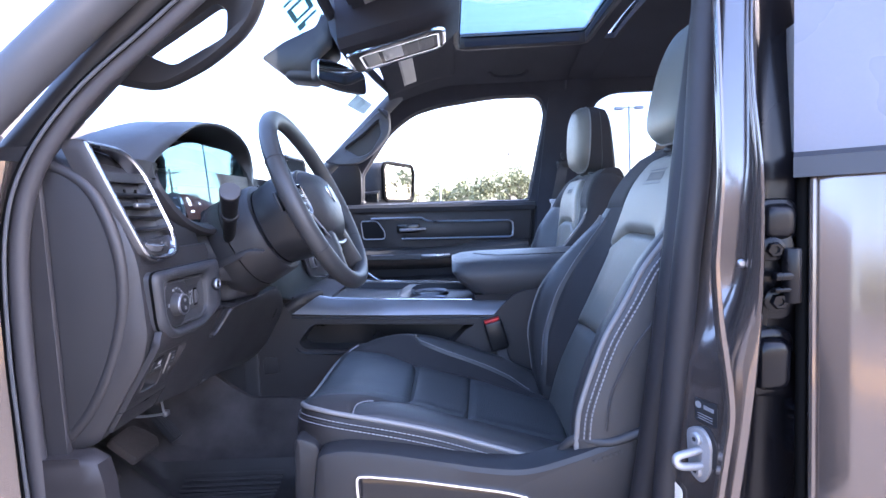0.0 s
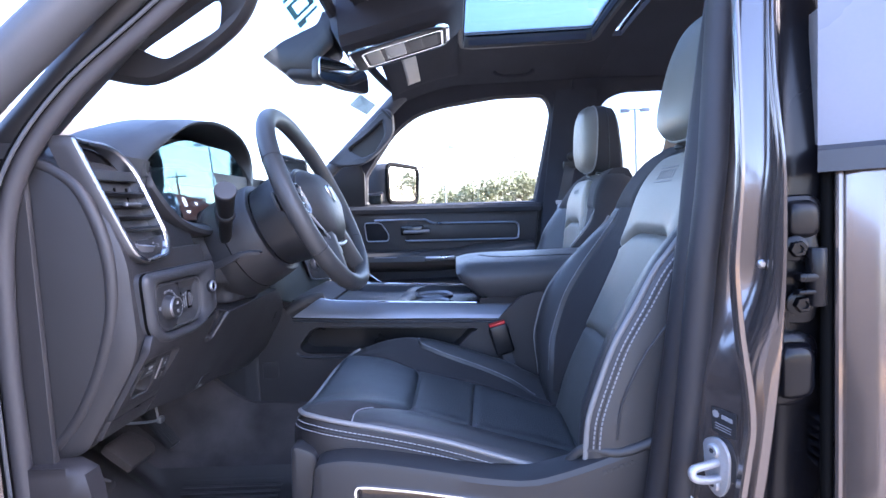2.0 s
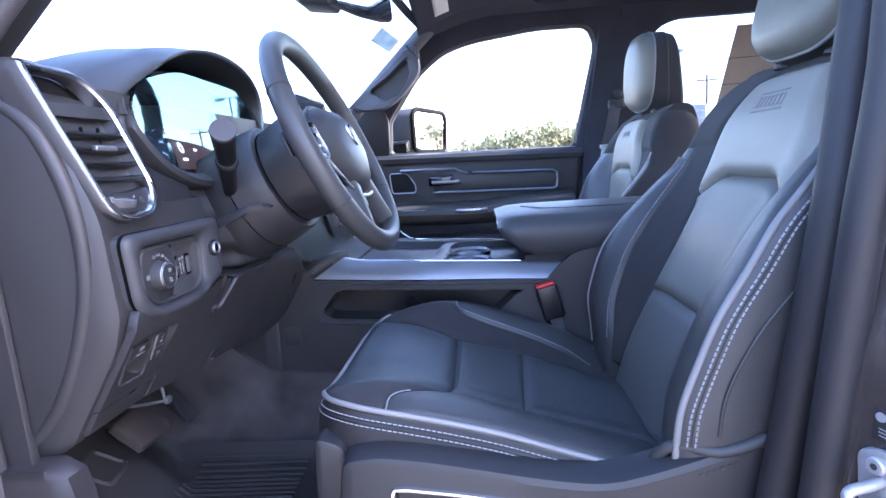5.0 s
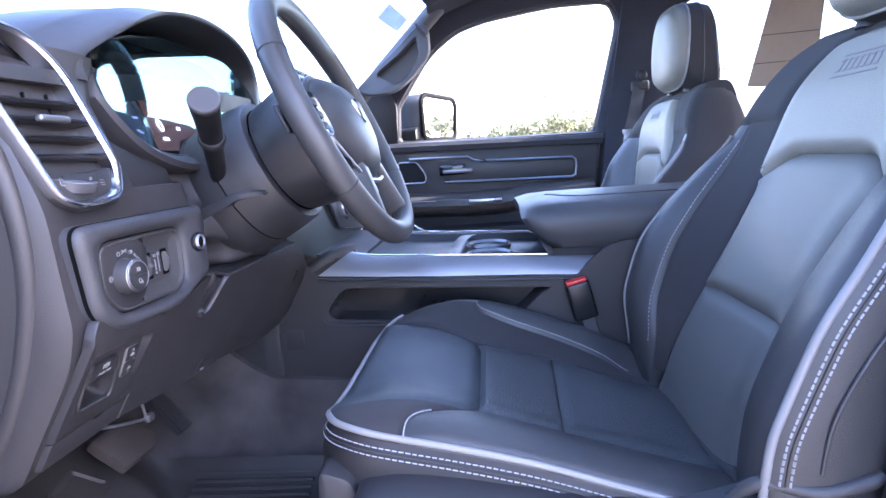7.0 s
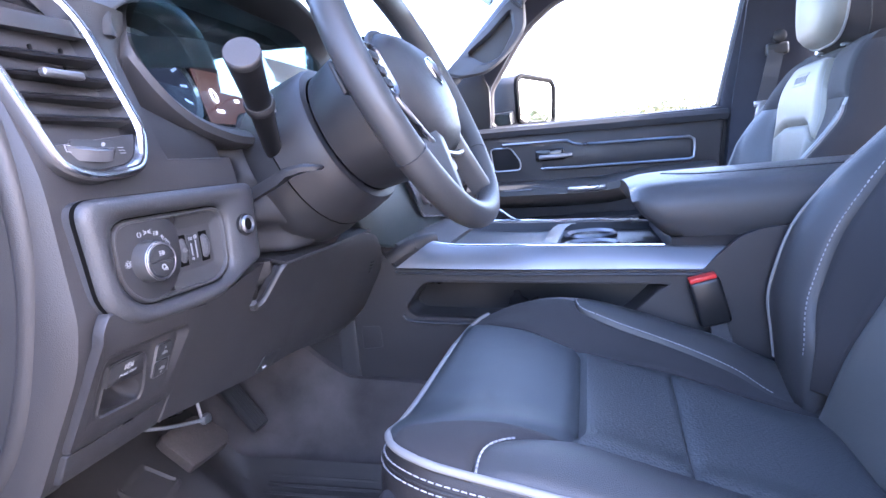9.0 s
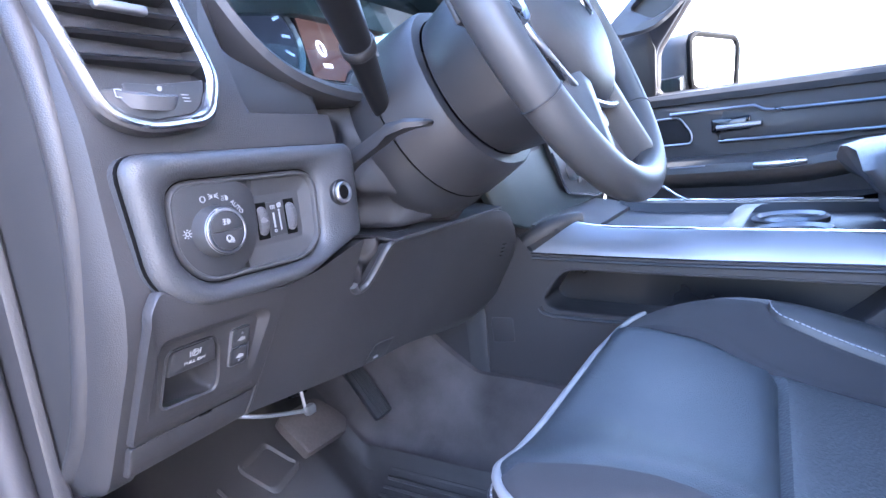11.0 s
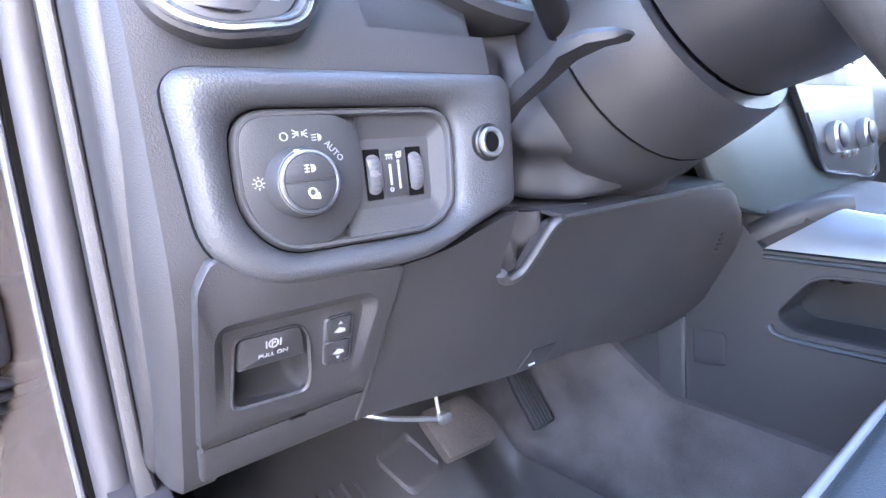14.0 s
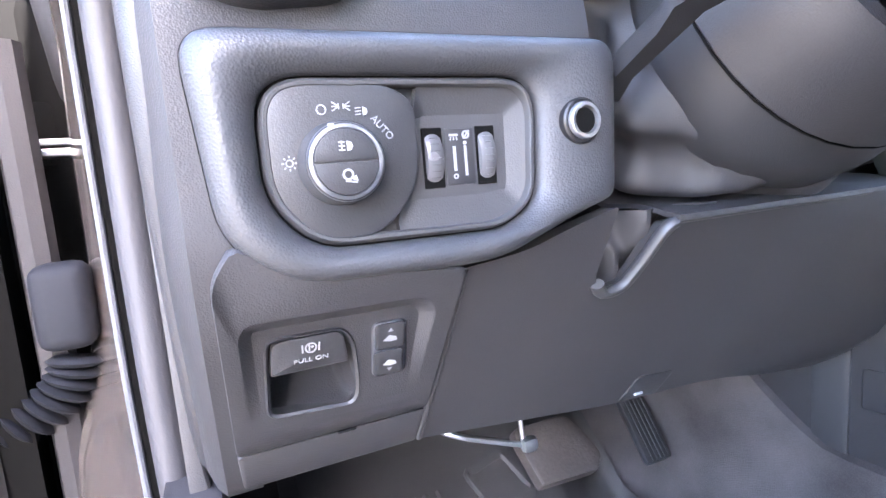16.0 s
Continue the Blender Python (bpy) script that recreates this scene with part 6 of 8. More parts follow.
part("pad", rbox((-0.694, 1.274, 0.924), (0.012, 0.042, 0.100), 0.005, 2, AM), M_HARD, acc)
for k in range(5):
    part("rib", tube([Vector((-0.6885, 1.261 + 0.0065 * k, 0.928)) + AM @ Vector((0.001, 0, h)) for h in (-0.046, 0.044)], 0.0010, 6), M_HARD, acc)
part("arm", tube([(-0.725, 1.280, 0.96), (-0.74, 1.280, 1.06), (-0.78, 1.280, 1.14)], 0.008, 8), M_HARD, acc)


# ---- front seats ----
SC = 1.085          # middle of the driver's seat


# cushion: heights along its outer edge, outer seam, middle, inner seam, inner stitch line and inner edge
C_EDGE = curve((-0.26, 1.084), (-0.22, 1.091), (-0.157, 1.080), (-0.04, 1.053), (0.06, 1.021), (0.15, 0.993), (0.22, 0.978))
C_OUT = curve((-0.26, 1.076), (-0.20, 1.086), (-0.157, 1.080), (-0.087, 1.060), (0.018, 1.027), (0.107, 1.000), (0.22, 0.966))
C_MID = curve((-0.26, 1.073), (-0.20, 1.076), (-0.157, 1.068), (-0.087, 1.048), (0.028, 1.008), (0.107, 0.988), (0.22, 0.950))
C_IN = curve((-0.26, 1.068), (-0.228, 1.078), (-0.165, 1.075), (-0.09, 1.050), (0.026, 1.011), (0.204, 0.950), (0.23, 0.946))
C_STITCH = curve((-0.26, 1.065), (-0.22, 1.075), (-0.15, 1.086), (-0.09, 1.076), (-0.02, 1.054), (0.052, 1.026), (0.113, 0.996), (0.172, 0.957), (0.23, 0.945))
C_INEDGE = curve((-0.26, 1.058), (-0.239, 1.064), (-0.127, 1.090), (-0.077, 1.086), (-0.015, 1.070), (0.05, 1.046), (0.10, 1.029), (0.135, 1.012), (0.23, 0.965))
Y_OUT, Y_IN = 0.866, 1.332


def cushion(x, y):
    """The cushion's surface over its plan."""
    e, o, m, i, s, n = C_EDGE(x), C_OUT(x), C_MID(x), C_IN(x), C_STITCH(x), C_INEDGE(x)
    crest = 0.5 * (e + o) + 0.007
    return Vector((x, y, curve((Y_OUT, e), (0.902, crest), (0.955, o), (1.02, m), (1.16, m), (1.22, i), (1.275, s), (1.313, 0.35 * s + 0.65 * n + 0.008), (Y_IN, n))(y)))


def front_x(y):
    """Front edge with round corners."""
    a, b = max(0.0, (0.935 - y) / 0.069), max(0.0, (y - 1.262) / 0.070)
    f = min(1.0, max(a, b))
    return -0.256 + (0.070 if a > b else 0.085) * (1 - math.sqrt(max(0.0, 1 - f * f)))


# backrest: middle line, and how far the bolsters stand out before it
B_MID = curve((0.90, 0.190), (0.95, 0.205), (1.039, 0.230), (1.135, 0.272), (1.30, 0.345), (1.328, 0.357), (1.41, 0.385), (1.46, 0.420), (1.50, 0.475))
B_OUT = curve((0.94, 0.020), (1.0, 0.045), (1.053, 0.062), (1.10, 0.076), (1.138, 0.080), (1.185, 0.082), (1.25, 0.073), (1.293, 0.067), (1.33, 0.052), (1.39, 0.020), (1.45, 0.006), (1.50, 0.008))
B_INN = curve((0.94, 0.012), (1.03, 0.042), (1.11, 0.076), (1.183, 0.085), (1.242, 0.070), (1.306, 0.034), (1.352, 0.010), (1.42, 0.004), (1.50, 0.010))
Y_BO = curve((0.95, 0.842), (1.10, 0.832), (1.30, 0.838), (1.38, 0.854), (1.44, 0.872), (1.475, 0.892), (1.50, 0.925))
Y_BI = curve((0.95, 1.325), (1.10, 1.335), (1.30, 1.336), (1.37, 1.318), (1.44, 1.292), (1.475, 1.272), (1.50, 1.240))
Y_PO = curve((0.92, 0.945), (1.135, 0.982), (1.25, 0.968), (1.31, 0.945), (1.40, 0.925), (1.48, 0.99))
Y_PI = curve((0.92, 1.240), (1.135, 1.205), (1.25, 1.190), (1.30, 1.188), (1.36, 1.204), (1.41, 1.195), (1.48, 1.14))
Y_ST = curve((0.95, 1.252), (1.039, 1.245), (1.11, 1.268), (1.17, 1.276), (1.25, 1.280), (1.30, 1.287), (1.37, 1.292))


def back(z, y):
    """The backrest's front surface over height and width."""
    o, i = B_OUT(z), B_INN(z)
    yo, po, pi, yi = Y_BO(z), Y_PO(z), Y_PI(z), Y_BI(z)
    st = min(max(Y_ST(z), pi + 0.02), yi - 0.02)
    off = curve((yo, o), (yo + 0.35 * (po - yo), 0.86 * o), (po - 0.004, 0.10 * o), (po + 0.05, -0.002), (pi - 0.05, -0.002), (pi + 0.004, 0.08 * i), (st, 0.58 * i), (0.4 * st + 0.6 * yi, 0.95 * i), (yi, i))(y)
    return Vector((B_MID(z) - off, y, z))


def stuffed(fn, h, toward, edge=0.14):
    """A stuffed patch fn(u, v) that rises h from its seams."""
    def f(u, v):
        e = min(u, 1 - u, v, 1 - v) / edge
        k = 1 - max(0.0, 1 - e) ** 2.5
        p = fn(u, v)
        q, r = fn(min(u + 0.01, 1), v) - fn(max(u - 0.01, 0), v), fn(u, min(v + 0.01, 1)) - fn(u, max(v - 0.01, 0))
        nn = q.cross(r)
        nn = nn.normalized() if nn.length > 1e-12 else Vector(toward)
        return p + (nn if nn.dot(Vector(toward)) > 0 else -nn) * h * k
    return f


def build_seat(flip=None):
    """One front seat; flip mirrors every part across the vehicle for the passenger's side."""
    M = flip or Matrix.Identity(4)
    seat = thing("front_seat", "black leather front seat with grey piping and pale stitching", "car seat", group="front seats", at=tuple(M @ Vector((0.0, SC, 0.80))))

    def put(name, bm, material, parent=seat, label="", **kw):
        bm.transform(M)
        return part(name, bm, material, parent, label, **kw)

    UPW = (0, 0, 1)
    lerp = lambda a, b, t: a + (b - a) * t

    def plan(x0, x1, y0, y1):
        """A cushion patch between lines across (x of y) and along (y of x)."""
        def fn(u, v):
            xm = lerp(x0(1.09), x1(1.09), u)
            y = lerp(y0(xm), y1(xm), v)
            return cushion(lerp(x0(y), x1(y), u), y)
        return fn
    y_os = curve((-0.26, 0.900), (-0.20, 0.905), (-0.15, 0.932), (-0.087, 0.958), (0.02, 0.962), (0.22, 0.958))
    y_is = curve((-0.26, 1.285), (-0.23, 1.262), (-0.165, 1.235), (-0.088, 1.214), (0.03, 1.232), (0.22, 1.236))
    y_st = curve((-0.26, 1.322), (-0.14, 1.328), (-0.09, 1.288), (-0.02, 1.277), (0.17, 1.272), (0.22, 1.270))
    seam1 = lambda y: -0.088 - 0.030 * max(0.0, (0.985 - y) / 0.05) ** 2 - 0.022 * max(0.0, (y - 1.185) / 0.05) ** 2
    seam2 = lambda y: 0.012 + 0.06 * (y - 0.95)
    rear = lambda y: 0.212 - 0.05 * (1.235 - y)
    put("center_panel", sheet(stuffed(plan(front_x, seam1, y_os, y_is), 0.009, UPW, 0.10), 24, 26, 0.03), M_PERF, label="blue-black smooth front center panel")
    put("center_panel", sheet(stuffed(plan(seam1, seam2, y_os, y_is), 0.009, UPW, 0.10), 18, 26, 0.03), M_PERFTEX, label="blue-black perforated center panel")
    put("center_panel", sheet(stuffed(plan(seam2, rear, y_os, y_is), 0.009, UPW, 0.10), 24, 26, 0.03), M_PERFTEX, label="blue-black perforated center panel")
    edge_y = lambda x: Y_OUT
    edge_i = lambda x: Y_IN
    stitch_x = lambda y: -0.166 + 0.030 * max(0.0, (y - 0.882) / 0.05) ** 2
    put("corner_patch", sheet(stuffed(plan(front_x, stitch_x, edge_y, y_os), 0.006, UPW, 0.16), 18, 14, 0.03), M_SUEDE, label="dark suede corner patch")
    put("side_bolster", sheet(stuffed(plan(stitch_x, rear, edge_y, y_os), 0.008, UPW, 0.16), 34, 16, 0.03), M_LEATHER, label="smooth leather bolster")
    put("suede_strip", sheet(stuffed(plan(front_x, rear, y_is, y_st), 0.004, UPW, 0.12), 34, 14, 0.03), M_SUEDE, label="dark suede strip inside the bolster")
    put("side_bolster", sheet(stuffed(plan(front_x, rear, y_st, edge_i), 0.007, UPW, 0.22), 40, 12, 0.03), M_LEATHER, label="smooth leather bolster")
    put("corner_stitch", dashes([cushion(stitch_x(y) + 0.003, y) + Vector((0, 0, 0.0030)) for y in (0.870 + 0.058 * k / 24 for k in range(25))], 0.004, 0.002, 0.0011), M_THREAD, kind="stuff")
    strip_c = stuffed(plan(front_x, rear, y_is, y_st), 0.004, UPW, 0.12)
    bol_c = stuffed(plan(front_x, rear, y_st, edge_i), 0.007, UPW, 0.22)
    put("inner_stitch", dashes([bol_c(0.27 + 0.62 * k / 60, 0.10) + Vector((0, -0.0008, 0.0010)) for k in range(61)], 0.004, 0.002, 0.0008), M_THREAD, kind="stuff")
    # piping round the cushion
    ys = [Y_OUT + 0.069 * (1 - math.cos(math.pi / 2 * k / 10)) for k in range(11)] + [0.935 + 0.327 * k / 18 for k in range(1, 18)] + [1.262 + 0.070 * math.sin(math.pi / 2 * k / 10) for k in range(11)]
    edge = [cushion(0.205 - (0.205 + 0.186) * k / 24, Y_OUT) for k in range(24)] + [cushion(front_x(y), y) for y in ys] + [cushion(-0.171 + 0.37 * k / 24, Y_IN) for k in range(1, 25)]
    put("piping", tube([p + Vector((0, 0, 0.002)) for p in edge[:58]], 0.0036, 10), M_PIPING, label="grey leather piping")
    put("inner_piping", tube([cushion(x, Y_IN) + Vector((0, 0, 0.002)) for x in (-0.128 + 0.26 * k / 24 for k in range(25))], 0.0028, 10), M_PIPING, label="grey leather piping")

    def outw(i):
        a, b = edge[max(i - 1, 0)], edge[min(i + 1, len(edge) - 1)]
        t = b - a
        return Vector((t.y, -t.x, 0)).normalized() * (1 if Vector((t.y, -t.x, 0)).dot(Vector((edge[i].x - 0.05, edge[i].y - SC, 0))) > 0 else -1)
    band = []
    for i, p in enumerate(edge):
        w = outw(i)
        band.append([p + Vector((0, 0, -0.004)), p + w * 0.005 + Vector((0, 0, -0.012)), p + w * 0.010 + Vector((0, 0, -0.030)), p + w * 0.012 + Vector((0, 0, -0.055)), Vector((p.x, p.y, 0)) + w * 0.006 + Vector((0, 0, 0.955)), Vector((p.x, p.y, 0.88)) - w * 0.01])
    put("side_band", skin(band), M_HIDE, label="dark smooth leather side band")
    put("band_seam", tube([p + outw(i) * 0.0072 + Vector((0, 0, -0.0135)) for i, p in enumerate(edge[:58])], 0.0008, 6), M_HARD)
    for dz, w in ((-0.0095, 0.0050), (-0.0175, 0.0080)):
        put("band_stitch", dashes([p + outw(i) * w + Vector((0, 0, dz)) for i, p in enumerate(edge[:56])], 0.0052, 0.0026, 0.0008), M_THREAD, kind="stuff")
    put("cushion_core", loft([[Vector((x, y, z)) for x, y in ((-0.225, SC - 0.20), (-0.225, SC + 0.20), (0.22, SC + 0.22), (0.22, SC - 0.21))] for z in (0.87, 0.90, 0.935)]), M_HARD)
    put("rear_roll", tube([cushion(rear(y), y) + Vector((0.004, 0, 0.004)) for y in (0.90 + 0.36 * j / 20 for j in range(21))], 0.009, 10, flat=0.8), M_LEATHER)

    # backrest patches, between heights and widths
    FW = (-0.9, 0, 0.43)
    DN = (0.88, 0, -0.47)

    def face(z0, z1, y0, y1):
        def fn(u, v):
            zm = lerp(z0(1.07), z1(1.07), u)
            y = lerp(y0(zm), y1(zm), v)
            z = lerp(z0(y), z1(y), u)
            return back(z, y)
        return fn
    k_ = lambda c: (lambda y: c)
    low = lambda y: 1.136 - 0.10 * max(0.0, abs(y - 1.09) - 0.09)
    arch_z = lambda y: 1.329 - 0.034 * min(1.0, max(0.0, (abs(y - 1.062) - 0.062) / 0.06)) ** 1.5
    top_z = lambda y: 1.470 - 0.30 * max(0.0, abs(y - 1.062) - 0.05) ** 1.3
    # Lower and middle panel step lighter upwards, in place of sheen on one leather.
    put("lower_back_panel", sheet(stuffed(face(k_(0.925), low, Y_PO, Y_PI), 0.010, FW, 0.10), 24, 24, 0.03, DN), M_LOWBACK, label="perforated leather lower back panel, some sheen put into its colour")
    put("middle_back_panel", sheet(stuffed(face(low, arch_z, Y_PO, Y_PI), 0.013, FW, 0.10), 28, 30, 0.03, DN), M_BACK, label="perforated leather back panel, sky sheen put into its lighter colour")
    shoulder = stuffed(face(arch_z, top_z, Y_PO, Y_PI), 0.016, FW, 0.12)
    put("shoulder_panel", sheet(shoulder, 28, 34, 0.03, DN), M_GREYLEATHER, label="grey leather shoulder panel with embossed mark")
    put("shoulder_stitch", dashes([shoulder(0.05 + 0.93 * k / 30, 0.975) + Vector((-0.001, 0, 0.0006)) for k in range(31)] + [shoulder(0.965, 0.97 - 0.94 * k / 40) + Vector((-0.001, 0, 0.0006)) for k in range(41)], 0.003, 0.003, 0.0006), M_THREAD, kind="stuff")
    put("back_bolster", sheet(stuffed(face(k_(0.945), k_(1.385), Y_BO, Y_PO), 0.008, FW, 0.18), 44, 18, 0.03, DN), M_LEATHER, label="smooth leather bolster")
    put("suede_strip", sheet(stuffed(face(k_(0.985), k_(1.385), Y_PI, Y_ST), 0.003, FW, 0.12), 40, 12, 0.03, DN), M_SUEDE, label="dark suede strip inside the bolster")
    put("back_bolster", sheet(stuffed(face(k_(0.945), k_(1.375), Y_ST, Y_BI), 0.008, FW, 0.20), 44, 18, 0.03, DN), M_LEATHER, label="smooth leather bolster")
    put("shoulder_side", sheet(stuffed(face(k_(1.375), k_(1.492), Y_PI, Y_BI), 0.006, FW, 0.18), 18, 12, 0.03, DN), M_SUEDE)
    put("shoulder_side", sheet(stuffed(face(k_(1.375), k_(1.492), Y_BO, Y_PO), 0.006, FW, 0.18), 18, 12, 0.03, DN), M_SUEDE)
    put("shoulder_top", sheet(stuffed(face(k_(1.455), k_(1.495), Y_PO, Y_PI), 0.004, FW, 0.18), 10, 16, 0.03, DN), M_SUEDE)
    bol_b = stuffed(face(k_(0.945), k_(1.375), Y_ST, Y_BI), 0.008, FW, 0.20)
    put("bolster_stitch", dashes([bol_b(0.20 + 0.74 * k / 60, 0.10) + Vector((-0.0010, -0.0008, 0.0006)) for k in range(61)], 0.004, 0.003, 0.0008), M_THREAD, kind="stuff")
    for s, yb, zt in ((-1, Y_BO, 1.40), (1, Y_BI, 1.365)):
        zs = [0.955 + (1.499 - 0.955) * k / 50 for k in range(51)]
        pp = [back(z, yb(z)) + Vector((-0.001, 0, 0)) for z in zs]
        pq = pp if s < 0 else [back(z, yb(z) - 0.003) + Vector((-0.0060, 0, 0.002)) for z in zs]
        n_p = sum(1 for z in zs if z < zt)
        put("back_piping", tube(pq[:n_p] if s < 0 else pq[4:n_p], 0.0042 if s < 0 else 0.0026, 10), M_PIPING, label="grey leather piping")
        rearx = lambda z: min(B_MID(z) + 0.130, 0.516) - 0.5 * max(0.0, z - 1.478) ** 1.1
        side = []
        for p in pp:
            rx = rearx(p.z)
            wid = rx - p.x
            side.append([p, p + Vector((0.006, s * 0.006, -0.002)), p + Vector((0.016, s * 0.009, -0.004)), p + Vector((0.045, s * 0.013, -0.010)), Vector((p.x + wid * 0.7, p.y + s * 0.010, p.z - 0.012)), Vector((rx - 0.012, p.y + s * 0.002, p.z - 0.010)), Vector((rx, p.y - s * 0.014, p.z - 0.010))])
        n_s = sum(1 for z in zs if z < 1.385)
        put("back_side", skin(side[:n_s]), M_LEATHER if s < 0 else M_SUEDE)
        put("shoulder_flank", skin(side[n_s - 1:]), M_SUEDE)
        if s < 0:
            for a, b in ((0.0085, 0.0072), (0.0165, 0.0095)):
                put("side_stitch", dashes([p + Vector((a, s * b, -0.003)) for p in pp[9:n_p]], 0.0050, 0.0026, 0.0012), M_THREAD, kind="stuff")
            put("side_seam", tube([p + Vector((0.0125, s * 0.0086, -0.003)) for p in pp[9:n_p]], 0.0008, 6), M_HARD)
            flap = [(0.212, 1.065), (0.219, 1.113), (0.240, 1.160), (0.262, 1.195), (0.295, 1.232), (0.345, 1.27)]
            put("side_airbag_flap", tube(smooth_path([Vector((x, Y_BO(z) - 0.0135, z)) for x, z in flap], 6), 0.0019, 8), M_LEATHER)
    put("back_shell", sheet(lambda u, v: Vector((min(B_MID(0.93 + 0.55 * u) + 0.108, 0.496) + 0.02 * math.sin(v * math.pi), lerp(Y_BO(0.93 + 0.55 * u), Y_BI(0.93 + 0.55 * u), v), 0.925 + 0.55 * u)), 20, 16, 0.02, (-0.8, 0, 0.4)), M_SUEDE)
    put("top_cap", loft([[Vector((x, y, z)) for x, z in [(p.x, p.y) for p in rpoly([(0.436, 1.478), (0.462, 1.4995), (0.506, 1.4990), (0.5155, 1.470), (0.5155, 1.39), (0.436, 1.39)], [0.01, 0.012, 0.018, 0.014, 0.004, 0.004])]] for y in (0.900, 0.925, 1.02, 1.10, 1.18, 1.240, 1.268)]), M_SUEDE)
    put("skirt_fold", tube(smooth_path([(0.150, 0.852, 1.020), (0.172, 0.838, 1.046), (0.215, 0.822, 1.046), (0.262, 0.818, 1.062)], 5), 0.007, 10), M_LEATHER)
    # embossed mark on the shoulder panel: bars only
    n1 = Vector((-0.88, 0, 0.47)) * 0.0012
    for (v0, v1, u0, u1) in [(0.36, 0.66, 0.600, 0.612), (0.36, 0.66, 0.760, 0.772)] + [(0.37 + 0.042 * k, 0.398 + 0.042 * k, 0.640, 0.652) for k in range(7)] + [(0.37 + 0.042 * k, 0.398 + 0.042 * k, 0.720, 0.732) for k in range(7)] + [(0.37 + 0.042 * k, 0.376 + 0.042 * k, 0.640, 0.732) for k in range(7)]:
        put("embossed_bar", sheet(lambda a, b, q=(v0, v1, u0, u1): shoulder(q[2] + (q[3] - q[2]) * a, q[0] + (q[1] - q[0]) * b) + n1, 1, 3, 0.001, (0.88, 0, -0.47)), M_PIPING)
    # headrest
    HC = Vector((0.480, 1.095, 1.598))
    ax = Vector((-0.968, 0, 0.25))
    hu = Vector((0.25, 0, 0.968))

    def hr_ring(d, w, h, p=3.2, n=40, top=1.0):
        return [HC + ax * d + SIDE * (w * math.copysign(abs(math.cos(a)) ** (2 / p), math.cos(a)) * (1 - 0.10 * max(0, math.sin(a)) * top)) + hu * (h * math.copysign(abs(math.sin(a)) ** (2 / p), math.sin(a))) for a in (2 * math.pi * k / n for k in range(n))]
    def hr_back(d, w, h, tilt):
        """A ring of the back half, leaning back towards its foot."""
        return [p + ax * (-tilt * (0.5 - 0.5 * (p - HC).dot(hu) / 0.114)) for p in hr_ring(d, w, h, 4.5)]
    # Grey leather in the darker M_BACK: less sky light, put into the colour.
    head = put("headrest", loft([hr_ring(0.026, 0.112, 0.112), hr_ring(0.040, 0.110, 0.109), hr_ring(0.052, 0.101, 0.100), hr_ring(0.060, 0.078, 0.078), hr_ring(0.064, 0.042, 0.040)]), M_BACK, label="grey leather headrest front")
    put("headrest_back", loft([hr_ring(0.026, 0.112, 0.112), hr_back(0.004, 0.114, 0.115, 0.010), hr_back(-0.024, 0.112, 0.114, 0.030), hr_back(-0.032, 0.100, 0.104, 0.034), hr_back(-0.036, 0.07, 0.08, 0.034)]), M_SUEDE, head, "black suede headrest back")
    put("headrest_piping", tube(hr_ring(0.026, 0.1125, 0.1125), 0.0026, 8, closed=True), M_PIPING, head)
    put("headrest_seam", tube(hr_back(-0.002, 0.1146, 0.1156, 0.014), 0.0012, 6, closed=True), M_HARD, head)
    for s in (-1, 1):
        put("headrest_post", tube([HC + SIDE * 0.06 * s - hu * 0.10, HC + SIDE * 0.06 * s - hu * 0.20], 0.007, 10), M_CHROME, head)
        put("post_collar", disc_stack([(0.016, 0), (0.016, 0.006), (0.011, 0.010)], HC + SIDE * 0.06 * s - hu * 0.118, hu, 20), M_HARD, head)
    # plastic side shield with chrome trim, on the outer side
    y, s = SC - 0.267, -1
    sh = rpoly([(-0.210, 1.046), (-0.172, 1.053), (-0.112, 1.046), (-0.038, 1.032), (0.035, 1.018), (0.094, 1.012), (0.146, 1.025), (0.197, 1.041), (0.247, 1.060), (0.36, 1.100), (0.36, 0.90), (-0.19, 0.885), (-0.225, 0.95)], [0.012, 0.03, 0.03, 0.03, 0.03, 0.03, 0.03, 0.03, 0.03, 0.02, 0.02, 0.03, 0.03])
    put("side_shield", slab(sh, xz(y, s), 0.045, 0.010), M_HARD, label="black plastic side shield")
    tr = rpoly([(-0.155, 1.018), (-0.07, 1.007), (0.067, 0.983), (0.102, 0.972), (0.095, 0.92), (-0.152, 0.92)], [0.014, 0.02, 0.02, 0.008, 0.01, 0.012])
    put("shield_trim", rim(tr, inset([Vector(p) for p in tr], 0.0055), xz(y - 0.001, s), [(0, -0.002), (0.2, 0.003), (0.8, 0.003), (1, -0.002)]), M_CHROME, label="chrome trim loop")
    put("shield_inset", slab(inset([Vector(p) for p in tr], 0.005), xz(y - 0.0006, s), 0.004, 0.0005), M_GLOSS)
    put("seat_switch", rbox((-0.060, y - 0.008, 0.962), (0.07, 0.012, 0.014), 0.005, 3), M_GREYPL)
    put("seat_switch", disc_stack([(0.014, 0), (0.013, 0.008), (0.009, 0.010)], (0.020, y - 0.001, 0.952), (0, -1, 0), 24), M_GREYPL)
    for k in range(6):
        put("shield_print", rbox((0.193 + 0.0075 * k, y - 0.0006, 1.0205 + 0.0026 * k), (0.0045, 0.0012, 0.005), 0.0003, 1, pose(0, 0, 0, 0, -20, 0)), M_GREYPL)
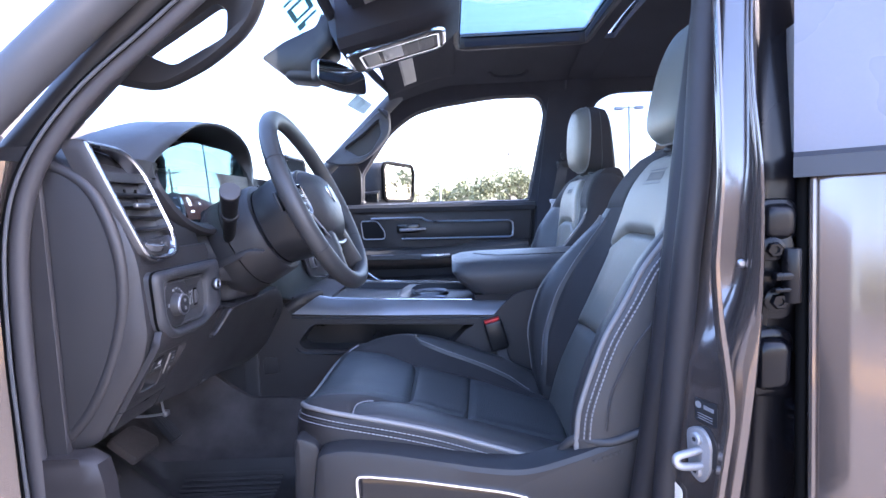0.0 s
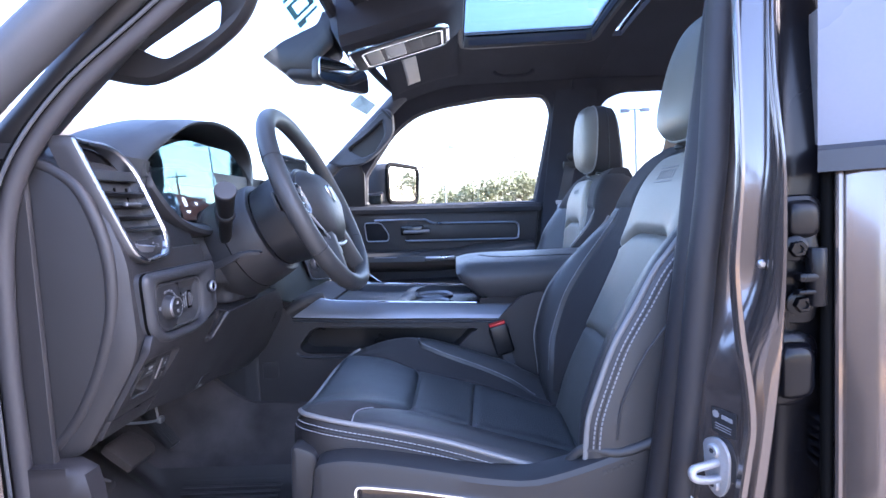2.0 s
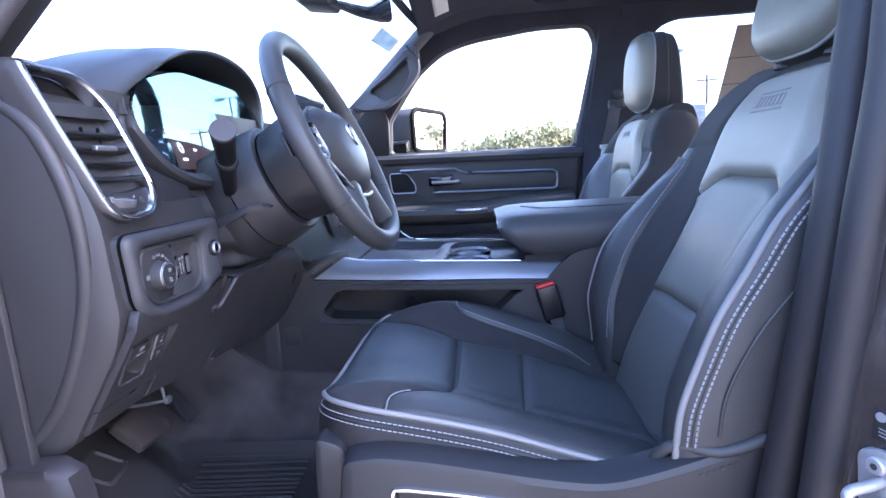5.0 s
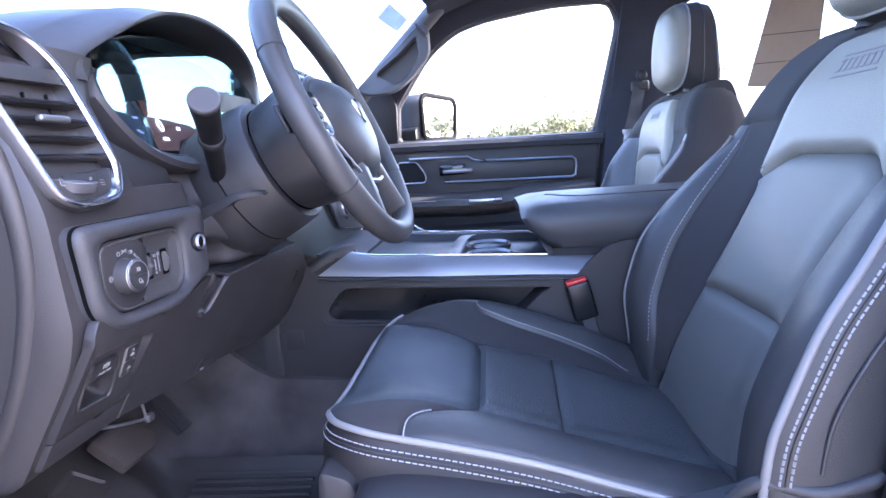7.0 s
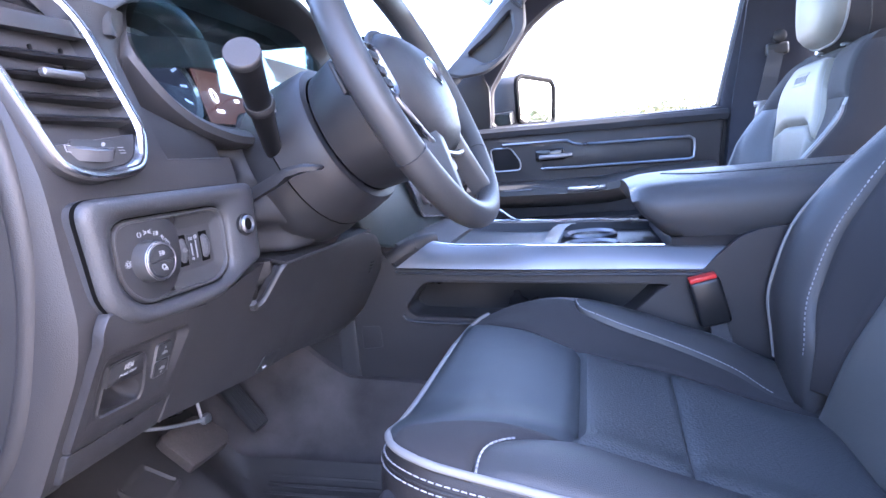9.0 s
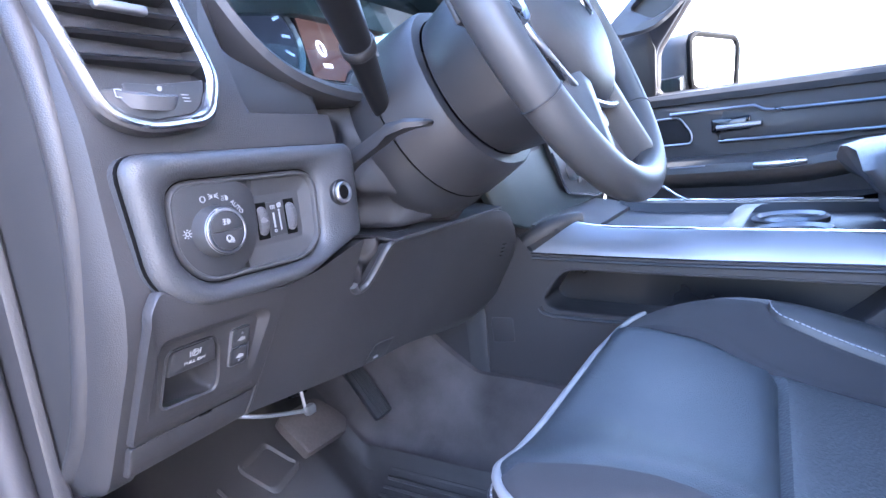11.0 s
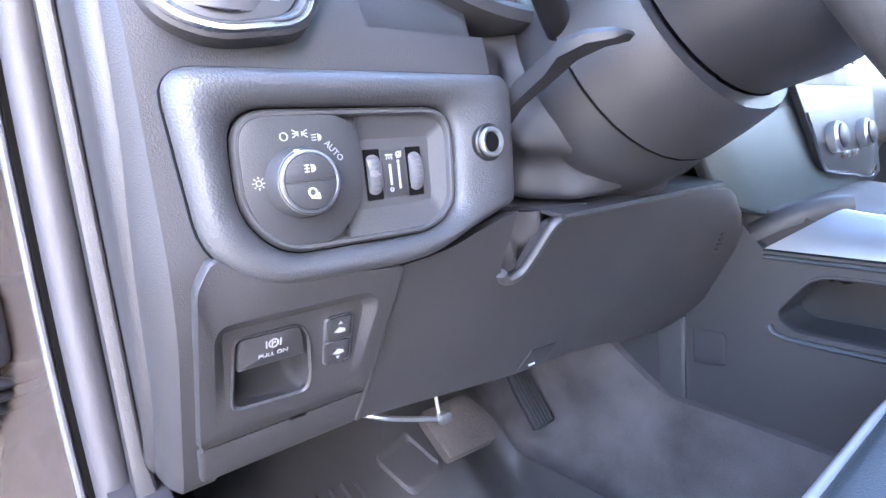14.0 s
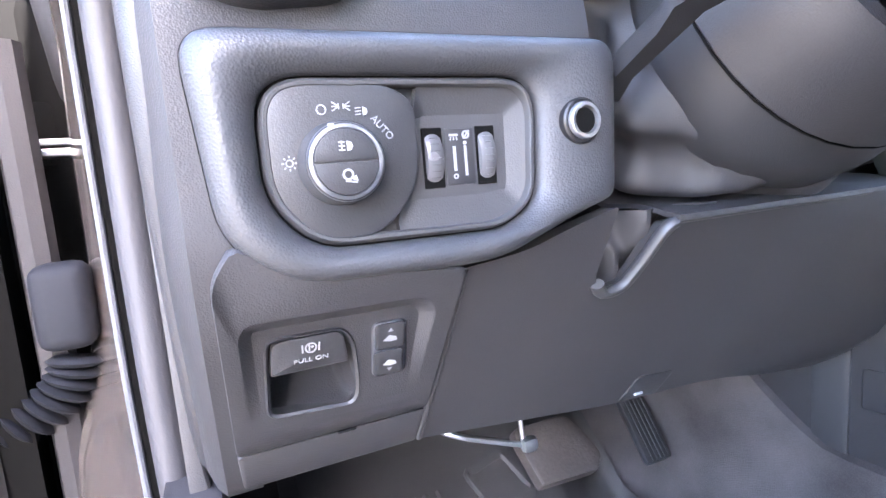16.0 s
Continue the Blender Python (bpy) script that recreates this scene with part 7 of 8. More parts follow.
    put("front_shoe", slab(rpoly([(-0.250, 1.062), (-0.215, 1.050), (-0.196, 0.98), (-0.20, 0.90), (-0.24, 0.90), (-0.256, 0.96)], 0.012), xz(y + 0.030, s), 0.03, 0.006), M_HARD)
    for q in (-0.19, 0.19):
        put("seat_rail", rbox((0.02, SC + q, 0.845), (0.50, 0.04, 0.07), 0.006, 1), M_UNDER)
    return seat


build_seat()
build_seat(Matrix.Translation((0.014, 0.0, -0.004)) @ Matrix(((1, 0, -0.2, 0.32), (0, -1, 0, 2 * MID - 0.05), (0, 0, 1, 0), (0, 0, 0, 1))))
solo("crumb", rbox(cushion(0.104, 1.047) + Vector((0, 0, 0.0075)), (0.003, 0.003, 0.002), 0.0007, 1), M_WHITE, "tiny white crumb on the seat cushion", "crumb")
solo("crumb", rbox(cushion(-0.155, 1.155) + Vector((0, 0, 0.0078)), (0.0018, 0.0018, 0.0014), 0.0004, 1), M_WHITE, "tiny white crumb on the seat cushion", "crumb")

# belt buckle beside the driver's seat
buckle = thing("belt_buckle", "black seat belt buckle with red release button", "belt buckle", at=(0.11, 1.37, 1.02))
part("body", rbox((0.099, 1.337, 1.083), (0.044, 0.024, 0.072), 0.006, 3, pose(0, 0, 0, 0, -14, 0)), M_BUCKLE, buckle)
part("red_button", rbox((0.0895, 1.336, 1.1195), (0.038, 0.020, 0.007), 0.002, 2, pose(0, 0, 0, 0, -14, 0)), M_RED, buckle, "red release button")
part("strap", rbox((0.115, 1.339, 1.030), (0.026, 0.006, 0.06), 0.002, 1, pose(0, 0, 0, 0, -14, 0)), M_WEB, buckle)

# ---- centre console ----
console = thing("center_console", "black centre console with satin strip, cup holders and armrest", "center console", at=(0.0, MID, 0.85))
CN = 1.352


def plate(outer, hole, place, t):
    """A plate with one opening, t thick; place(a, b, d) lays it into the world, d outwards."""
    bm = bmesh.new()
    edges = []
    for lp in (outer, hole):
        vs = [bm.verts.new(place(p[0], p[1], 0)) for p in lp]
        edges += [bm.edges.new((vs[i - 1], vs[i])) for i in range(len(vs))]
    bmesh.ops.triangle_fill(bm, use_beauty=True, use_dissolve=False, edges=edges)
    back_faces = bmesh.ops.extrude_face_region(bm, geom=bm.faces[:])["geom"]
    o = place(0, 0, -t) - place(0, 0, 0)
    bmesh.ops.translate(bm, vec=o, verts=[v for v in back_faces if isinstance(v, bmesh.types.BMVert)])
    return bm


flank_o = rpoly([(-0.398, 1.152), (-0.174, 1.142), (0.094, 1.129), (0.128, 1.160), (0.146, 1.176), (0.176, 1.1865), (0.25, 1.190), (0.42, 1.194), (0.42, 0.86), (-0.36, 0.86), (-0.80, 0.88), (-0.80, 1.22), (-0.52, 1.222), (-0.432, 1.196)],
                [0.004, 0.02, 0.004, 0.01, 0.01, 0.02, 0.01, 0.005, 0.01, 0.02, 0.02, 0.02, 0.03, 0.004])
cub = rpoly([(-0.350, 1.1265), (0.050, 1.1075), (0.030, 1.098), (-0.003, 1.067), (-0.020, 1.0545), (-0.25, 1.0575), (-0.370, 1.064), (-0.386, 1.080)], [0.020, 0.006, 0.006, 0.01, 0.014, 0.02, 0.012, 0.012], 6)
part("side_panel", plate(flank_o, cub, xz(CN, -1), 0.010), M_DASH, console, "black console flank with open cubby", angle=25)
part("cubby_rim", rim(inset([Vector(p) for p in cub], -0.0045), inset([Vector(p) for p in cub], 0.0015), xz(CN, -1), [(0, -0.003), (0.25, 0.0012), (0.6, 0.0012), (1, -0.004), (1, -0.012), (0, -0.012)], 160), M_DASH, console)
part("cubby_ledge", tube(smooth_path([Vector((x, CN - 0.0008, z)) for x, z in ((-0.392, 1.068), (-0.370, 1.0555), (-0.25, 1.0495), (-0.10, 1.0475), (-0.02, 1.0470))], 5), 0.0062, 10, flat=0.5), M_GREYPL, console)
part("cubby_wall", rim(inset([Vector(p) for p in cub], -0.001), inset([Vector(p) for p in cub], 0.002), xz(CN, -1), [(0, -0.008), (1, -0.060), (0.4, -0.060), (0, -0.012)], 120), M_HARD, console)
part("cubby_back", slab(inset([Vector(p) for p in cub], -0.004), xz(CN + 0.058, -1), 0.006, 0), M_BUCKLE, console)
part("side_panel", slab(flank_o, xz(mirror_y(CN), 1), 0.03, 0.006), M_DASH, console)
part("core", loft([[Vector((x, y, z)) for y in (CN + 0.070, mirror_y(CN) - 0.03) for x in ((-0.60, 0.40) if y < MID else (0.40, -0.60))] for z in (0.88, 1.132)]), M_HARD, console)
part("nose", loft([[Vector((x, y, z)) for x, z in ((-0.46, 1.146), (-0.46, 1.200), (-0.400, 1.194), (-0.360, 1.185), (-0.325, 1.174), (-0.325, 1.146))] for y in (CN + 0.012, CN + 0.030, MID, mirror_y(CN + 0.030), mirror_y(CN + 0.012))]), M_RUBBER, console)
CHEEK = smooth_path([(-0.445, 1.356, 1.150), (-0.408, 1.356, 1.1725), (-0.390, 1.359, 1.1825), (-0.3735, 1.364, 1.1900), (-0.3480, 1.380, 1.1965), (-0.3330, 1.400, 1.1960)], 5)
part("cheek", skin([[p + Vector((-0.012, 0.014, 0.004)), p + Vector((-0.004, 0.006, 0.0085)), p + Vector((0.003, -0.001, 0.006)), p + Vector((0.005, -0.004, -0.002)), p + Vector((0.004, -0.003, -0.012))] for p in CHEEK]), M_DASH, console, "rounded trim roll between fascia and console", angle=70)
STRIP_LO = [(-0.397, 1.153), (-0.276, 1.1455), (-0.174, 1.1405), (0.0, 1.134), (0.094, 1.1295)]
STRIP_HI = [(-0.333, 1.193), (-0.290, 1.1825), (-0.176, 1.1755), (0.0, 1.1665), (0.131, 1.1585)]


def strip_ring(k, side=1):
    (xa, za), (xb, zb) = STRIP_LO[k], STRIP_HI[k]
    q = [(xa, CN + 0.012, za - 0.001), (xa, CN - 0.002, za), (xa + 0.1 * (xb - xa), CN - 0.001, za + 0.1 * (zb - za)), (xa + 0.9 * (xb - xa), CN + 0.016, za + 0.93 * (zb - za)), (xb, CN + 0.021, zb), (xb, CN + 0.034, zb - 0.001), (xb, CN + 0.034, za)]
    return [Vector((x, y if side > 0 else mirror_y(y), z)) for x, y, z in q]


for side in (1, -1):
    part("satin_strip", loft([strip_ring(k, side) for k in range(5)]), M_SATIN, console, "satin aluminium side strip")
part("strip_lip", tube([Vector((x, CN - 0.0005, z - 0.0085)) for x, z in STRIP_LO], 0.0050, 8, flat=0.6), M_GREYPL, console)
part("strip_gap", tube([Vector((x, CN - 0.0018, z - 0.0008)) for x, z in STRIP_LO], 0.0013, 6), M_GLOSS, console)
TOPZ = curve((-0.34, 1.190), (-0.29, 1.1815), (-0.176, 1.1745), (0.0, 1.1655), (0.131, 1.1575))
part("tray", loft([[Vector((x, y, TOPZ(x) - dz)) for y, dz in ((CN + 0.032, 0.001), (CN + 0.046, 0.020), (mirror_y(CN) - 0.046, 0.020), (mirror_y(CN) - 0.032, 0.001), (mirror_y(CN) - 0.032, 0.05), (CN + 0.032, 0.05))] for x in (-0.335, -0.29, -0.2, 0.0, 0.12)]), M_HARD, console)
for side in (1, -1):
    part("chrome_line", tube(smooth_path([Vector((x, (CN + 0.027) if side > 0 else mirror_y(CN + 0.027), TOPZ(x) + 0.0015)) for x in (-0.335, -0.29, -0.2, -0.05, 0.045)], 4), 0.0022, 8), M_CHROME, console, "chrome bead along the tray")
part("chrome_line", tube(smooth_path([(-0.29, 1.715, 1.228), (-0.265, 1.700, 1.208), (-0.213, 1.700, 1.176), (-0.10, 1.695, 1.171), (0.036, 1.690, 1.166)], 4), 0.0026, 8), M_CHROME, console)
for cx, cyy in ((-0.066, 1.475), (-0.066, 1.600)):
    circ = lambda r: [(cx + r * math.cos(k * math.pi / 24), cyy + r * math.sin(k * math.pi / 24)) for k in range(48)]
    cup = part("cup_holder", rim(circ(0.052), circ(0.041), xy(1.150), [(0, -0.008), (0, 0.004), (0.5, 0.008), (1, 0.003), (1, -0.03), (0, -0.03)], 48), M_SATIN, console, "satin-rimmed cup holder")
    part("cup_floor", disc_stack([(0.042, 0), (0.042, 0.003)], (cx, cyy, 1.122), (0, 0, 1), 36), M_GLOSS, cup)
part("tray_bar", loft([[Vector((x, y, 1.168 + 0.012 * math.sin(s * math.pi))) for x, y in ((-0.150 + 0.03 * s, 1.40 + 0.26 * s), (-0.125 + 0.03 * s, 1.40 + 0.26 * s), (-0.125 + 0.03 * s, 1.41 + 0.26 * s), (-0.150 + 0.03 * s, 1.41 + 0.26 * s))] for s in (0, 0.25, 0.5, 0.75, 1)]), M_GREYPL, console)
# Lighter grey slab paints in the lit vertical band on the console flank.
part("lit_band_slab", slab(rpoly([(-0.524, 1.075), (-0.486, 1.075), (-0.489, 0.935), (-0.524, 0.935)], 0.010), xz(CN - 0.0030, -1), 0.004, 0.0016), M_GREYPL, console, "lighter slab put in for the lit band on the flank")
hat = rpoly([(-0.477, 1.046), (-0.440, 1.047), (-0.440, 1.008), (-0.477, 1.005)], 0.004)
part("hatch", slab(hat, xz(CN - 0.0008, -1), 0.003, 0.0006), M_DASH, console)
part("hatch_gap", rim(inset([Vector(p) for p in hat], -0.0010), hat, xz(CN - 0.0004, -1), [(0, -0.001), (0, 0.0006), (1, 0.0006), (1, -0.001)], 60), M_HARD, console)


def lid_ring(x, k):
    """Armrest section in y and z; k draws it in at the nose."""
    t = [(1.380 + k * 0.012, 1.172), (1.368 + k * 0.010, 1.190), (1.364 + k * 0.010, 1.222), (1.370 + k * 0.012, 1.244), (1.392 + k * 0.02, 1.258), (1.45, 1.265), (MID, 1.268)]
    f = t + [(mirror_y(y), z) for y, z in t[::-1]]
    cut = max(0.0, (0.04 - x) / 0.04)
    return [Vector((x + 0.048 * max(0.0, (1.236 - z) / 0.064) ** 0.8 * (1 if x < 0.07 else 0), y, z - (0.010 * cut if z > 1.22 else -0.006 * cut))) for y, z in f]


lid = part("armrest_lid", loft([lid_ring(0.000, 1.8), lid_ring(0.004, 1.1), lid_ring(0.012, 0.5), lid_ring(0.030, 0.15), lid_ring(0.075, 0.0), lid_ring(0.2, 0.0), lid_ring(0.36, 0.0), lid_ring(0.40, 1.0)]), M_LEATHER, console, "padded black armrest lid", angle=55)
part("lid_base", loft([[Vector((x, y, z)) for y, z in ((1.382, 1.150), (1.376, 1.175), (mirror_y(1.376), 1.175), (mirror_y(1.382), 1.150))] for x in (0.055, 0.07, 0.40)]), M_HARD, console)
part("lid_seam", tube(smooth_path([(0.060, 1.52, 1.2672), (0.10, 1.455, 1.2668), (0.16, 1.435, 1.2660), (0.36, 1.430, 1.2660)], 5), 0.0013, 6), M_HARD, lid)
part("lid_stitch", dashes(smooth_path([(0.064, 1.526, 1.2690), (0.105, 1.462, 1.2686), (0.16, 1.442, 1.2680), (0.36, 1.437, 1.2680)], 5), 0.004, 0.004, 0.0004), M_LEATHER, lid, kind="stuff")

# ---- passenger door ----
pdoor = thing("passenger_door", "black passenger door panel with chrome trim strips", "car door", at=(0.0, 2.42, 0.9))
PD = 2.400


def tumble(z):
    return 2.415 - 0.22 * max(0.0, z - 1.42)


body_o = rpoly([(-0.56, 1.430), (0.372, 1.412), (0.345, 1.20), (0.33, 0.90), (-0.56, 0.90)], [0.01, 0.015, 0.02, 0.02, 0.02])
part("panel", slab(body_o, xz(PD, -1), 0.10, 0.012), M_DASH, pdoor)
part("sill_cap", loft([[Vector((x, PD + dy, 1.420 - 0.020 * (x + 0.36) / 0.72 + dz)) for dy, dz in ((-0.014, -0.030), (-0.020, -0.012), (-0.010, 0.002), (0.05, 0.008), (0.05, -0.03))] for x in (-0.54, -0.2, 0.1, 0.372)]), M_GRAIN, pdoor, "grained window sill cap")
ins = rpoly([(-0.205, 1.352), (-0.115, 1.350), (-0.092, 1.332), (0.268, 1.321), (0.264, 1.254), (-0.218, 1.262)], [0.01, 0.01, 0.01, 0.012, 0.012, 0.006])
part("insert", slab(ins, xz(PD - 0.010, -1), 0.012, 0.002), M_HARD, pdoor)
path_top = [(-0.345, 1.362), (-0.20, 1.358), (-0.125, 1.356), (-0.105, 1.343), (-0.085, 1.338), (0.10, 1.332), (0.256, 1.327), (0.270, 1.318), (0.272, 1.29), (0.268, 1.262), (0.255, 1.256), (0.0, 1.262), (-0.218, 1.268)]
part("chrome_strip", tube([Vector((x, PD - 0.021, z)) for x, z in path_top], 0.0042, 8), M_TRIM, pdoor, "chrome trim strip")
part("door_pull", rbox((-0.165, PD - 0.028, 1.306), (0.115, 0.012, 0.016), 0.006, 3), M_SATIN, pdoor, "satin inner door handle")
part("pull_cup", rbox((-0.185, PD - 0.016, 1.312), (0.10, 0.012, 0.040), 0.006, 2), M_GLOSS, pdoor)
spk = rpoly([(-0.392, 1.352), (-0.320, 1.350), (-0.288, 1.300), (-0.290, 1.270), (-0.385, 1.272)], 0.014)
part("speaker_ring", tube([Vector((p[0], PD - 0.0075, p[1])) for p in spk], 0.0026, 8, closed=True), M_TRIM, pdoor, "thin bright speaker ring")
part("speaker_grille", slab(inset([Vector(p) for p in spk], 0.004), xz(PD - 0.006, -1), 0.01, 0.001), mat("speaker_cloth", (0.020, 0.020, 0.022), 0.85, bump=1.2, scale=700, kind="voronoi", spread=0.2, spec=0.25), pdoor, "matt perforated speaker grille")
part("armrest", loft([[Vector((x, PD + dy, z0 + dz)) for dy, dz in ((0.0, 0.045), (-0.045, 0.04), (-0.075, 0.022), (-0.080, 0.0), (-0.06, -0.025), (0.0, -0.05))] for x, z0 in ((-0.48, 1.19), (-0.38, 1.188), (-0.13, 1.180), (0.0, 1.182), (0.10, 1.196), (0.29, 1.200), (0.33, 1.20))]), M_LEATHER, pdoor, "padded door armrest")
part("switch_plate", rbox((-0.070, PD - 0.080, 1.193), (0.125, 0.016, 0.016), 0.004, 2), M_TRIM, pdoor, "bright window switch plate")
part("armrest_line", tube([(-0.345, PD - 0.078, 1.205), (-0.25, PD - 0.078, 1.203)], 0.002, 6), M_SATIN, pdoor)
part("lower_pocket", loft([[Vector((x, PD + dy, z)) for dy, z in ((0.0, 1.10), (-0.05, 1.09), (-0.055, 0.95), (0.0, 0.93))] for x in (-0.45, 0.2, 0.28)]), M_HARD, pdoor)
# window opening with frame and pane
w_in = [(-0.386, 1.424), (-0.374, 1.555), (-0.240, 1.728), (-0.140, 1.795), (-0.040, 1.822), (0.20, 1.848), (0.395, 1.845), (0.425, 1.775), (0.352, 1.406)]
wi = rpoly(w_in, [0.004, 0.02, 0.05, 0.04, 0.05, 0.05, 0.035, 0.03, 0.01])
wo = rpoly([(-0.56, 1.38), (-0.32, 1.76), (-0.20, 1.86), (-0.05, 1.91), (0.20, 1.925), (0.50, 1.92), (0.50, 1.76), (0.40, 1.38)], 0.02)
part("window_frame", rim(wo, wi, lambda a, b, d: Vector((a, tumble(b) - d, b)), [(0, -0.02), (0, 0.012), (0.75, 0.014), (1, 0.004), (1, -0.03), (0, -0.03)], 140), M_LINER, pdoor)
part("window_seal", rim(inset([Vector(p) for p in wi], -0.002), inset([Vector(p) for p in wi], 0.008), lambda a, b, d: Vector((a, tumble(b) - d, b)), [(0, -0.03), (0.4, -0.012), (1, -0.02), (1, -0.035)], 140), M_RUBBER, pdoor)
part("window_pane", slab(inset([Vector(p) for p in wi], -0.004), lambda a, b, d: Vector((a, tumble(b) + 0.028 - d, b)), 0.004, 0), M_GLASS, pdoor)
# rear side: window, pillar trim and lower wall
rw = rpoly([(0.598, 1.40), (0.600, 1.72), (0.625, 1.800), (0.70, 1.838), (1.25, 1.835), (1.32, 1.70), (1.32, 1.40)], [0.01, 0.05, 0.06, 0.05, 0.05, 0.03, 0.01])
rwo = rpoly([(0.505, 1.36), (0.505, 1.92), (1.50, 1.92), (1.50, 1.36)], 0.02)
rside = thing("rear_side_wall", "black rear side trim with window on the passenger side", "side wall", kind="structure", at=(1.0, 2.4, 0.8))
part("window_frame", rim(rwo, rw, lambda a, b, d: Vector((a, tumble(b) - d, b)), [(0, -0.02), (0, 0.012), (0.8, 0.014), (1, 0.004), (1, -0.03), (0, -0.03)], 120), M_LINER, rside)
part("lower_panel", rbox((1.0, 2.42, 1.10), (1.05, 0.04, 0.56), 0.01), M_DASH, rside)
part("pane", slab(inset([Vector(p) for p in rw], -0.004), lambda a, b, d: Vector((a, tumble(b) + 0.028 - d, b)), 0.004, 0), M_PRIVACY, rside)
part("pillar_cover", loft([[Vector((0.405 + k * 0.045, tumble(z) - 0.022, z)), Vector((0.52 + k * 0.02, tumble(z) - 0.050, z)), Vector((0.60, tumble(z) - 0.022, z)), Vector((0.60, tumble(z) + 0.02, z)), Vector((0.405 + k * 0.045, tumble(z) + 0.02, z))] for k, z in ((-1.2, 0.95), (-0.9, 1.20), (-0.5, 1.40), (0.0, 1.60), (0.6, 1.85))]), M_LINER, rside, "grey middle pillar trim")
part("door_gap_seal", loft([[Vector((x, y, z)) for x, y in ((0.30 + 0.13 * (z - 0.9), 2.432), (0.50, 2.432), (0.50, 2.46), (0.30 + 0.13 * (z - 0.9), 2.46))] for z in (0.88, 1.2, 1.46)]), M_RUBBER, rside)
rear_glass = thing("window_2", "rear cab window", "window", kind="structure", at=(1.55, MID, 1.5))
part("pane", rbox((1.55, MID, 1.63), (0.005, 1.36, 0.37), 0.001), M_PRIVACY, rear_glass)

# passenger's seat belt on the pillar
belt = thing("seat_belt", "black seat belt hanging on the passenger's pillar", "seat belt", at=(0.47, 2.33, 1.2))
part("guide", rbox((0.488, 2.325, 1.552), (0.060, 0.022, 0.035), 0.008, 3), M_HARD, belt)
part("guide_knob", disc_stack([(0.018, 0), (0.018, 0.012), (0.012, 0.016)], (0.490, 2.318, 1.585), (0, -1, 0), 20), M_HARD, belt)
part("webbing", loft([[Vector((x - 0.022, y, z)), Vector((x + 0.022, y + 0.006, z)), Vector((x + 0.022, y + 0.008, z)), Vector((x - 0.022, y + 0.002, z))] for x, y, z in ((0.484, 2.312, 1.55), (0.466, 2.306, 1.47), (0.447, 2.300, 1.40), (0.432, 2.290, 1.30), (0.44, 2.28, 1.10), (0.43, 2.28, 0.92))]), M_WEB, belt)
part("tongue", join(rbox((0.446, 2.290, 1.400), (0.058, 0.006, 0.016), 0.003, 2), rbox((0.436, 2.288, 1.374), (0.030, 0.005, 0.046), 0.006, 2, pose(0, 0, 0, 0, 12, 0))), M_STEEL, belt, "bright steel belt tongue")

# passenger's outside mirror
om = thing("door_mirror", "black outside mirror on the passenger's door", "mirror", at=(-0.25, 2.62, 1.5))
mo = rpoly([(2.625, 1.450), (2.625, 1.606), (2.655, 1.630), (2.885, 1.622), (2.905, 1.590), (2.885, 1.446), (2.860, 1.432), (2.655, 1.434)], 0.03)


def mh(f, x):
    c = Vector((2.765, 1.535))
    return [Vector((x + 0.48 * (p.x - c.x) * f, c.x + (p.x - c.x) * f, c.y + (p.y - c.y) * f)) for p in mo]


M_MIRSHELL = mat("grey_mirror_shell", (0.014, 0.015, 0.019), 0.55, spread=0.06, scale=400)
part("housing", loft([mh(0.5, -0.43), mh(0.85, -0.405), mh(1.0, -0.345), mh(1.02, -0.256), mh(0.99, -0.250)]), M_MIRSHELL, om)
part("glass_frame", tube(mh(0.945, -0.249), 0.012, 8, closed=True), M_BLACK, om)
part("mirror_glass", loft([mh(0.90, -0.252), mh(0.89, -0.246)]), M_MIRROR, om, "silvered mirror glass")
part("arm", loft([[Vector((x, 2.44, z)) for x, z in ((-0.40, 1.43), (-0.32, 1.43), (-0.32, 1.47), (-0.40, 1.47))], [Vector((x, 2.67, z)) for x, z in ((-0.39, 1.455), (-0.33, 1.455), (-0.33, 1.50), (-0.39, 1.50))]]), M_UNDER, om)
part("sail_panel", slab(rpoly([(-0.60, 1.43), (-0.384, 1.425), (-0.374, 1.56), (-0.392, 1.615), (-0.52, 1.60)], 0.008), lambda a, b, d: Vector((a, tumble(b) - 0.016 - d, b)), 0.02, 0.003), M_HARD, om)

# ---- overhead: mirror, console, visor ----
rvm = thing("rear_view_mirror", "black frameless rear-view mirror", "mirror", at=(-0.27, MID, 1.76))
rm = rpoly([(-0.115, -0.030), (-0.110, 0.030), (0.0, 0.034), (0.110, 0.030), (0.115, -0.030), (0.0, -0.036)], 0.018)
RVM = pose(-0.272, 1.545, 1.762, 0, 0, 0) @ Matrix(((0.42, 0, 0.90, 0), (0.90, 0, -0.42, 0), (0, 1, 0, 0), (0, 0, 0, 1)))


def rv(f, d):
    return [RVM @ Vector((p.x * f, p.y * f, d)) for p in rm]


part("housing", loft([rv(0.7, -0.030), rv(0.95, -0.022), rv(1.0, -0.006), rv(0.98, 0.0)]), M_HARD, rvm)
part("glass", loft([rv(0.96, 0.0), rv(0.95, 0.003)]), M_MIRROR, rvm, "dark mirror glass")
part("ball_joint", disc_stack([(0.010, 0), (0.022, 0.012), (0.022, 0.03), (0.012, 0.05)], RVM @ Vector((0, 0.0, -0.02)), RVM.to_3x3() @ Vector((0, 0.5, -1)), 20), M_HARD, rvm)
sens = thing("sensor_housing", "black camera housing behind the rear-view mirror", "camera housing", at=(-0.4, MID, 1.84))
